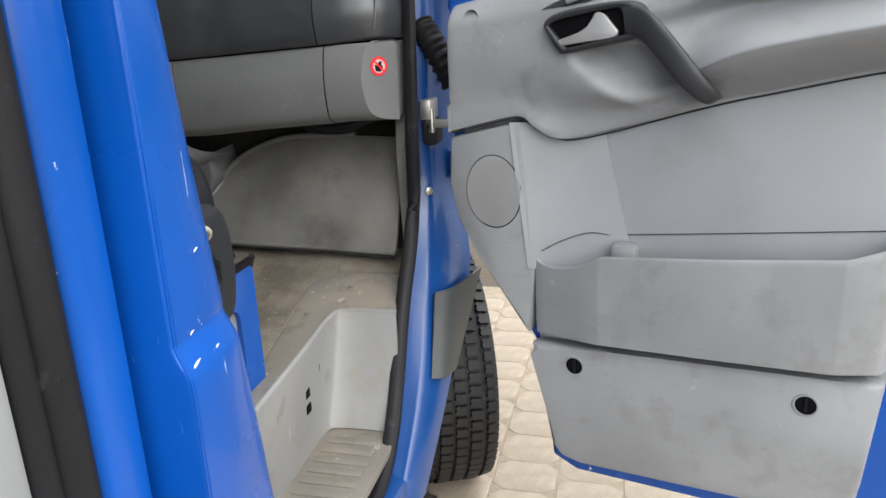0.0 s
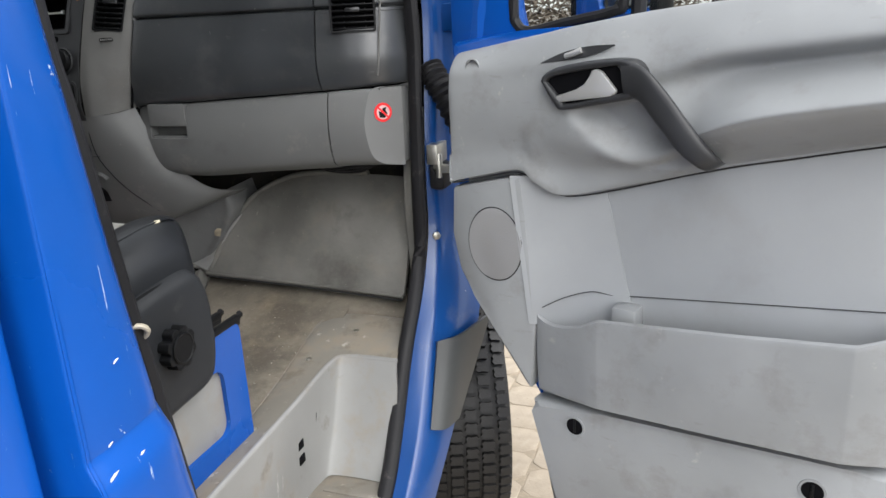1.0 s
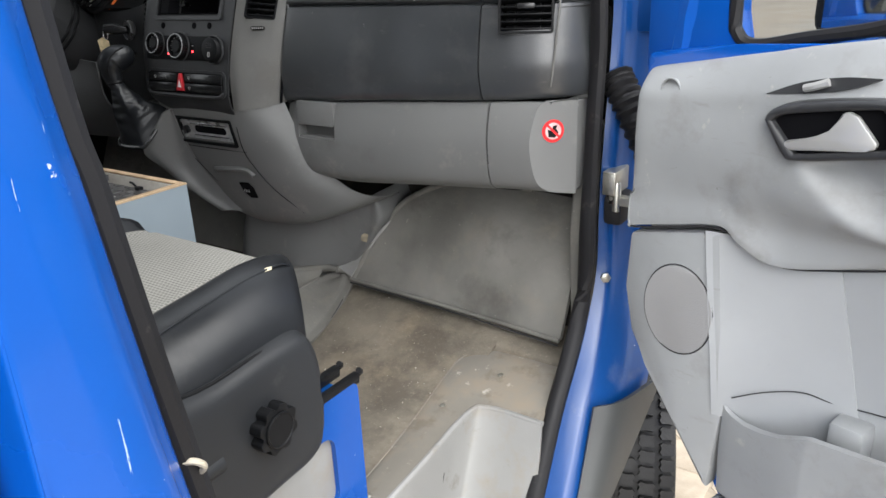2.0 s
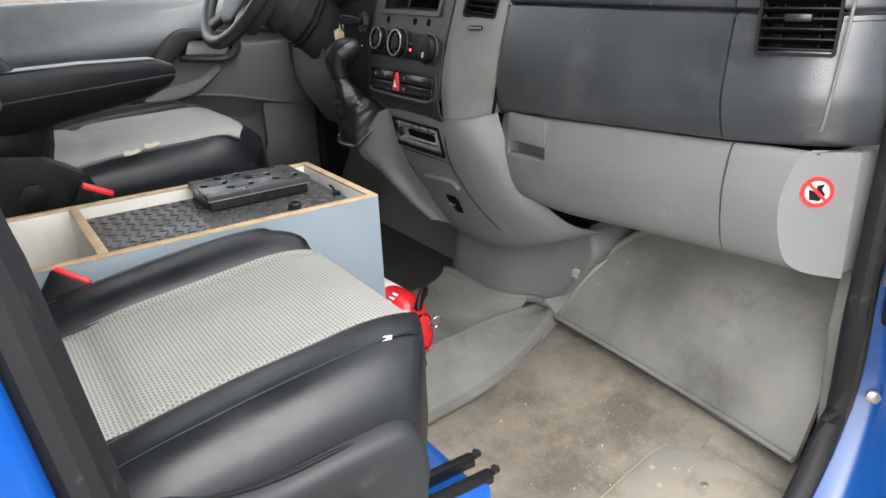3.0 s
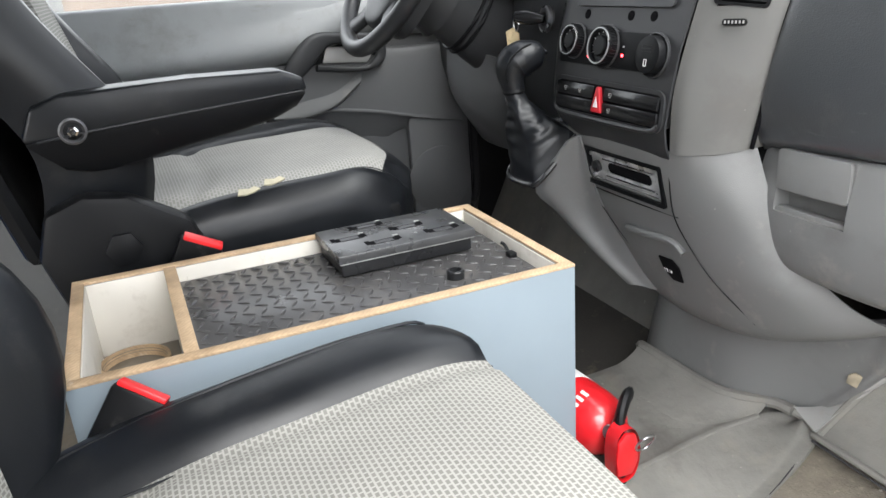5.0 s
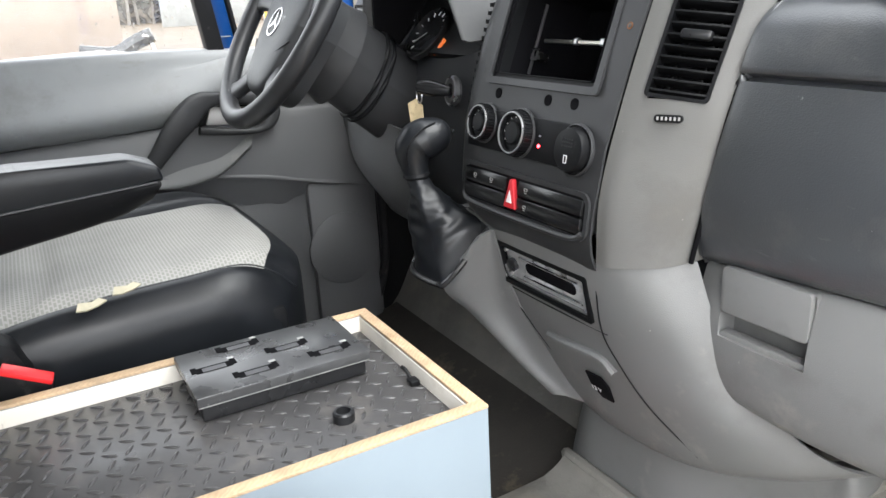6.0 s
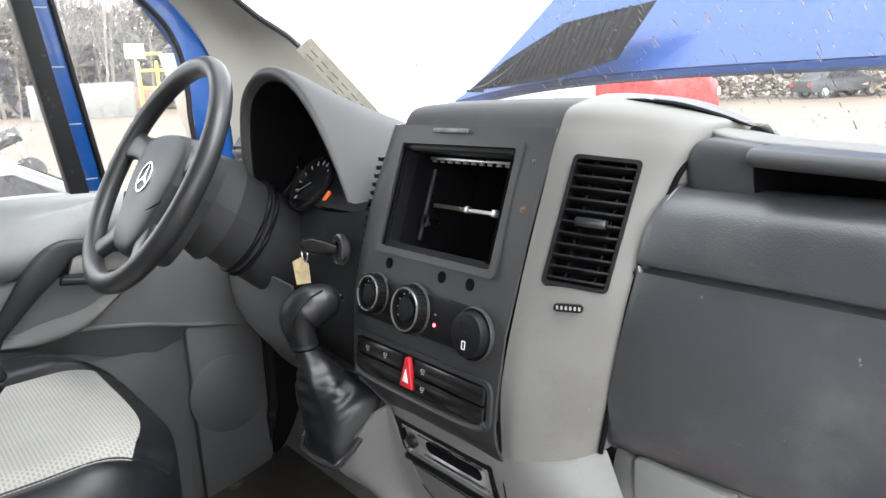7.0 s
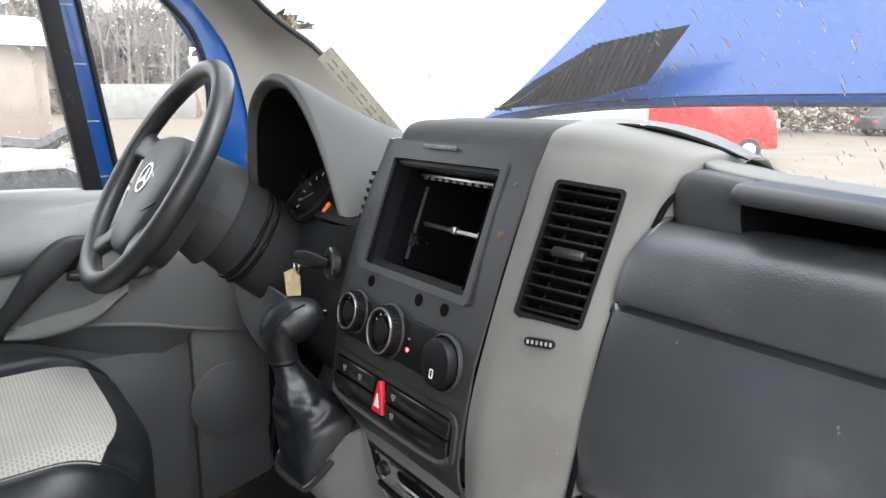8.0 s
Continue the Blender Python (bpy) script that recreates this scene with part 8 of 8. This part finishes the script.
# ---- far surroundings ----
def boxcar(name, label, cx, cy, turn, length, width, height, paint, glassy=True):
    """A parked vehicle: rounded body, greenhouse with windows, four wheels, lamps."""
    v = thing(name, label, "vehicle", at=(0, 0, 0))
    m = pose(cx, cy, GZ, 0, 0, turn)
    def put(nm, bm, material, par=v, lab=""):
        bmesh.ops.transform(bm, matrix=m, verts=bm.verts)
        return part(nm, bm, material, par, lab)
    L, W = length / 2, width / 2
    van_like = height > 1.8
    side = [(-L, 0.30), (-L, height * 0.93), (-L + 0.1, height), (L * 0.45, height), (L * 0.72, height * 0.62), (L * 0.97, height * 0.50), (L, 0.35)] if van_like else \
           [(-L, 0.32), (-L, height * 0.62), (-L * 0.75, height * 0.66), (-L * 0.55, height * 0.97), (L * 0.15, height), (L * 0.48, height * 0.66), (L * 0.95, height * 0.56), (L, 0.35)]
    body = put("body", prism(side, "y", -W, W, 0.06), paint)
    for s in (-1, 1):
        win = [(L * 0.25, height * 0.62), (L * 0.62, height * 0.62), (L * 0.42, height * 0.93), (L * 0.25, height * 0.93)] if van_like else [(-L * 0.60, height * 0.68), (L * 0.40, height * 0.68), (L * 0.13, height * 0.94), (-L * 0.50, height * 0.92)]
        put("side_window", prism(win, "y", s * W - 0.02, s * W + 0.006), PIANO, body, "dark side window")
        for x in (-L * 0.62, L * 0.62):
            w = put("wheel", turned([(0.15, -0.1), (0.31, -0.1), (0.33, -0.08), (0.33, 0.08), (0.31, 0.1), (0.15, 0.1)], 20, pose(x, s * (W - 0.08), 0.33, 90)), TYRE)
            put("rim", turned([(0.19, -0.105), (0.19, 0.105)], 16, pose(x, s * (W - 0.08), 0.33, 90)), SILVER, w)
        put("headlamp", box(L - 0.08, L + 0.01, s * W * 0.85 - 0.15, s * W * 0.85 + 0.10, height * 0.36, height * 0.44, 0.02), SILVER)
        put("tail_lamp", box(-L - 0.01, -L + 0.05, s * W * 0.85 - 0.1, s * W * 0.85 + 0.10, height * 0.42, height * 0.54, 0.02), REDPL)
    put("windscreen", prism([(L * 0.70, height * 0.64), (L * 0.73, height * 0.64), (L * 0.47, height * 0.985), (L * 0.44, height * 0.985)] if van_like else [(L * 0.47, height * 0.68), (L * 0.50, height * 0.68), (L * 0.18, height * 0.99), (L * 0.15, height * 0.99)], "y", -W * 0.85, W * 0.85), PIANO, body, "dark windscreen")
    return v
CARWHITE = mat("white_car_paint", (0.30, 0.30, 0.29), 0.3, coat=0.6, var=0.03)
CARRED = mat("red_car_paint", (0.60, 0.02, 0.02), 0.3, coat=0.6, var=0.05)
CARDARK = mat("dark_car_paint", (0.03, 0.033, 0.036), 0.5, coat=0.1, var=0.05)
CARSILVER = mat("silver_car_paint", (0.13, 0.132, 0.135), 0.4, metal=0.2, coat=0.6, var=0.05)
boxcar("parked_van", "red panel van parked in the yard", -13.7, 19.3, 36, 4.0, 1.8, 2.7, CARRED)
boxcar("parked_car", "dark grey car at the far side of the yard", -17.3, 40.0, 60, 4.2, 1.75, 1.45, CARDARK)
boxcar("parked_car", "silver estate car beside the van", -6.4, 0.2, 95, 4.5, 1.8, 1.3, CARSILVER)

# building beyond the driver's side
BRICKISH = mat("brown_render", (0.17, 0.135, 0.11), 0.85, var=0.12, scale=1.2, bump=[(12, 0.3, "noise")])
ROOFING = mat("pale_roof_sheet", (0.50, 0.50, 0.52), 0.6, var=0.08, scale=2)
hall = thing("storage_hall", "low brown storage hall with a pale roof edge", "building")
hm = pose(-33, -1.2, GZ, 0, 0, 8)
part("wall", box(-4, 0, -9, 5.2, 0, 3.9, 0.02, m=hm), BRICKISH, hall, "brown rendered wall")
part("roof", prism([(-5, 3.9), (0.5, 3.9), (0.5, 4.15), (-2, 5.2), (-5, 5.2)], "y", -9.3, 5.5), ROOFING, hall, "pale sheet roof").matrix_basis = hm
for y in (-6, -2):
    part("gate", box(0.0, 0.05, y - 1.4, y + 1.4, 0.0, 2.9, 0.02, m=hm), GREY, hall, "grey roller gate")
YELLOW = mat("yellow_paint", (0.70, 0.42, 0.03), 0.5, var=0.1)
def far_box(name, label, category, x, y, w, d, h, material, turn=0):
    t = thing(name, label, category)
    part("body", box(-w / 2, w / 2, -d / 2, d / 2, 0, h, 0.03, m=pose(x, y, GZ, 0, 0, turn)), material, t)
    for k in range(int(w / 0.6)):
        part("rib", box(-w / 2 + 0.3 + k * 0.6, -w / 2 + 0.36 + k * 0.6, -d / 2 - 0.03, -d / 2, 0.1, h - 0.1, m=pose(x, y, GZ, 0, 0, turn)), material, t)
    return t
CONT = mat("weathered_container_paint", (0.13, 0.13, 0.125), 0.6, var=0.2, scale=1.5)
far_box("box_trailer", "white box trailer parked in the yard", "trailer", -10.1, 7.7, 6.2, 2.4, 2.9, CARWHITE, 40)
far_box("skip_container", "white steel container across the yard", "container", -86.0, 20.0, 10.0, 4.0, 3.6, CONT, 70)
far_box("timber_stack", "stack of brown timber across the yard", "timber", -95.0, 26.0, 9.0, 4.0, 3.2, mat("stacked_timber", (0.14, 0.085, 0.05), 0.8, var=0.3, scale=3), 72)
rack = thing("yellow_rack", "yellow steel rack across the yard", "rack")
for i in range(5):
    part("post", box(-0.07, 0.07, -0.07, 0.07, 0, 2.9, 0.01, m=pose(-86.0 + i * 0.3, 26.0 + i * 1.9, GZ) @ Matrix.Scale(2.0, 4)), YELLOW, rack)
for z in (1.2, 2.0, 2.75):
    part("beam", box(-0.05, 0.05, -0.1, 3.2, z - 0.06, z + 0.06, 0.01, m=pose(-86.0, 26.0, GZ, 0, 0, -9) @ Matrix.Scale(2.4, 4)), YELLOW, rack)
sign = thing("yard_sign", "white sign board on a post", "sign")
part("board", box(-0.02, 0.02, -0.5, 0.5, 3.0, 3.7, 0.005, m=pose(-66.0, 19.8, GZ, 0, 0, 10) @ Matrix.Scale(1.7, 4)), WHITE, sign)
part("post", box(-0.06, -0.02, -0.04, 0.04, 0, 3.7, 0.005, m=pose(-66.0, 19.8, GZ, 0, 0, 10) @ Matrix.Scale(1.7, 4)), STEEL, sign)
mc = thing("motorcycle", "dark motorcycle parked by the hall", "motorcycle")
mo = pose(-17.5, 1.9, GZ, 0, 0, 75)
for x in (-0.75, 0.75):
    part("wheel", turned([(0.22, -0.06), (0.31, -0.06), (0.32, 0), (0.31, 0.06), (0.22, 0.06)], 20, mo @ pose(x, 0, 0.32, 90)), TYRE, mc)
part("tank", tube([mo @ Vector(p) for p in ((-0.9, 0, 0.85), (-0.2, 0, 0.78), (0.25, 0, 1.0), (0.65, 0, 1.15))], 0.17, 4, 10), PIANO, mc)
part("engine", box(-0.35, 0.35, -0.2, 0.2, 0.3, 0.72, 0.05, m=mo), CHROME, mc)
part("handlebar", tube([mo @ Vector(p) for p in ((0.5, -0.4, 1.15), (0.62, 0, 1.1), (0.5, 0.4, 1.15))], 0.025, 3, 8), CHROME, mc)
part("fork", tube([mo @ Vector(p) for p in ((0.75, 0, 0.32), (0.55, 0, 1.1))], 0.05, 2, 8), CHROME, mc)

# bare winter trees all along the far edge
BARK = mat("bare_bark", (0.09, 0.078, 0.068), 0.9, var=0.25, scale=3)
rng = random.Random(11)
bm = bmesh.new()
def limb(p, d, length, r, level):
    q = p + d * length
    s = d.cross(Vector((0.3, 0.5, 0.8))).normalized()
    w = s.cross(d)
    a = [bm.verts.new(p + (s * math.cos(k * 2.094) + w * math.sin(k * 2.094)) * r) for k in range(3)]
    b = [bm.verts.new(q + (s * math.cos(k * 2.094) + w * math.sin(k * 2.094)) * r * 0.55) for k in range(3)]
    for k in range(3):
        bm.faces.new((a[k], a[(k + 1) % 3], b[(k + 1) % 3], b[k]))
    if level:
        for k in range(4 if level > 1 else 5):
            t = rng.uniform(0.35, 1.0)
            nd = (d + Vector((rng.uniform(-0.8, 0.8), rng.uniform(-0.8, 0.8), rng.uniform(-0.1, 0.6)))).normalized()
            limb(p + d * length * t, nd, length * rng.uniform(0.4, 0.6), r * 0.5, level - 1)
for i in range(150):
    az = radians(-96 + i * 0.20) if i < 120 else radians(-42 + (i - 120) * 2.4)
    dist = rng.uniform(110, 150)
    h = rng.uniform(10, 17)
    limb(Vector((dist * math.sin(az), dist * math.cos(az), GZ)), Vector((rng.uniform(-0.08, 0.08), rng.uniform(-0.08, 0.08), 1)).normalized(), h, rng.uniform(0.18, 0.34), 3)
solo("far_trees", bm, BARK, "bare winter trees along the far edge of the yard", "trees", kind="stuff")
HEDGE = mat("brown_thicket", (0.11, 0.088, 0.068), 0.95, var=0.25, scale=2, bump=[(6, 0.6, "noise")])
bm = bmesh.new()
for i in range(27000):
    tall = i < 9500
    az = radians(rng.uniform(-98, -66)) if tall else radians(rng.uniform(-36, 40))
    dist = rng.uniform(125, 160) if tall else rng.uniform(43, 52)
    s = rng.uniform(0.8, 2.0) if tall else rng.uniform(0.06, 0.20)
    c = Vector((dist * math.sin(az), dist * math.cos(az), GZ + (rng.uniform(0.1, 15) if tall else rng.uniform(0.1, 3.6))))
    vs = [bm.verts.new(c + Vector((rng.gauss(0, s), rng.gauss(0, s), rng.gauss(0, s * 0.6)))) for k in range(5)]
    for k in range(3):
        bm.faces.new((vs[k], vs[k + 1], vs[(k + 2) % 5]))
solo("far_thicket", bm, HEDGE, "brown leafless thicket along the yard's edge", "thicket", kind="stuff")

# ---- rain on the glass ----
DROP = bpy.data.materials.new("rain_drop")
DROP.use_nodes = True
db = DROP.node_tree.nodes["Principled BSDF"]
db.inputs["Transmission Weight"].default_value, db.inputs["Roughness"].default_value, db.inputs["IOR"].default_value = 1.0, 0.05, 1.33
bm = bmesh.new()
rng = random.Random(21)
def drop(p, nrm, along, r, stretch):
    x = Vector(along).normalized()
    y = Vector(nrm).cross(x).normalized()
    ringv = [bm.verts.new(p + x * math.cos(k * 1.0472) * r * stretch + y * math.sin(k * 1.0472) * r) for k in range(6)]
    topv = bm.verts.new(p + Vector(nrm) * r * 0.45)
    for k in range(6):
        bm.faces.new((ringv[k], ringv[(k + 1) % 6], topv))
for i in range(2600):
    a, b = rng.uniform(-0.98, 0.98), rng.uniform(0.0, 1.0) ** 1.6
    p = Vector(screen_pt(a, b))
    du = Vector(screen_pt(a + 0.01, b)) - p
    dv = Vector(screen_pt(a, b + 0.01)) - p
    n = dv.cross(du).normalized()
    n = n if n.y > 0 else -n
    drop(p + n * 0.0012, n, -dv, rng.uniform(0.0006, 0.0015), rng.choice((1, 1.2, 1.5, 3, 5, 9)))
for i in range(1500):
    p = Vector((-0.913, rng.uniform(-0.7, 0.28), rng.uniform(1.35, 1.95)))
    drop(p, Vector((-1, 0, 0)), Vector((0, 0.1, -1)), rng.uniform(0.0007, 0.0018), rng.choice((1, 1.2, 1.6, 3)))
rain = solo("rain_drops", bm, DROP, "rain drops and runs on the window glass", "rain", kind="stuff")
rain.visible_shadow = False
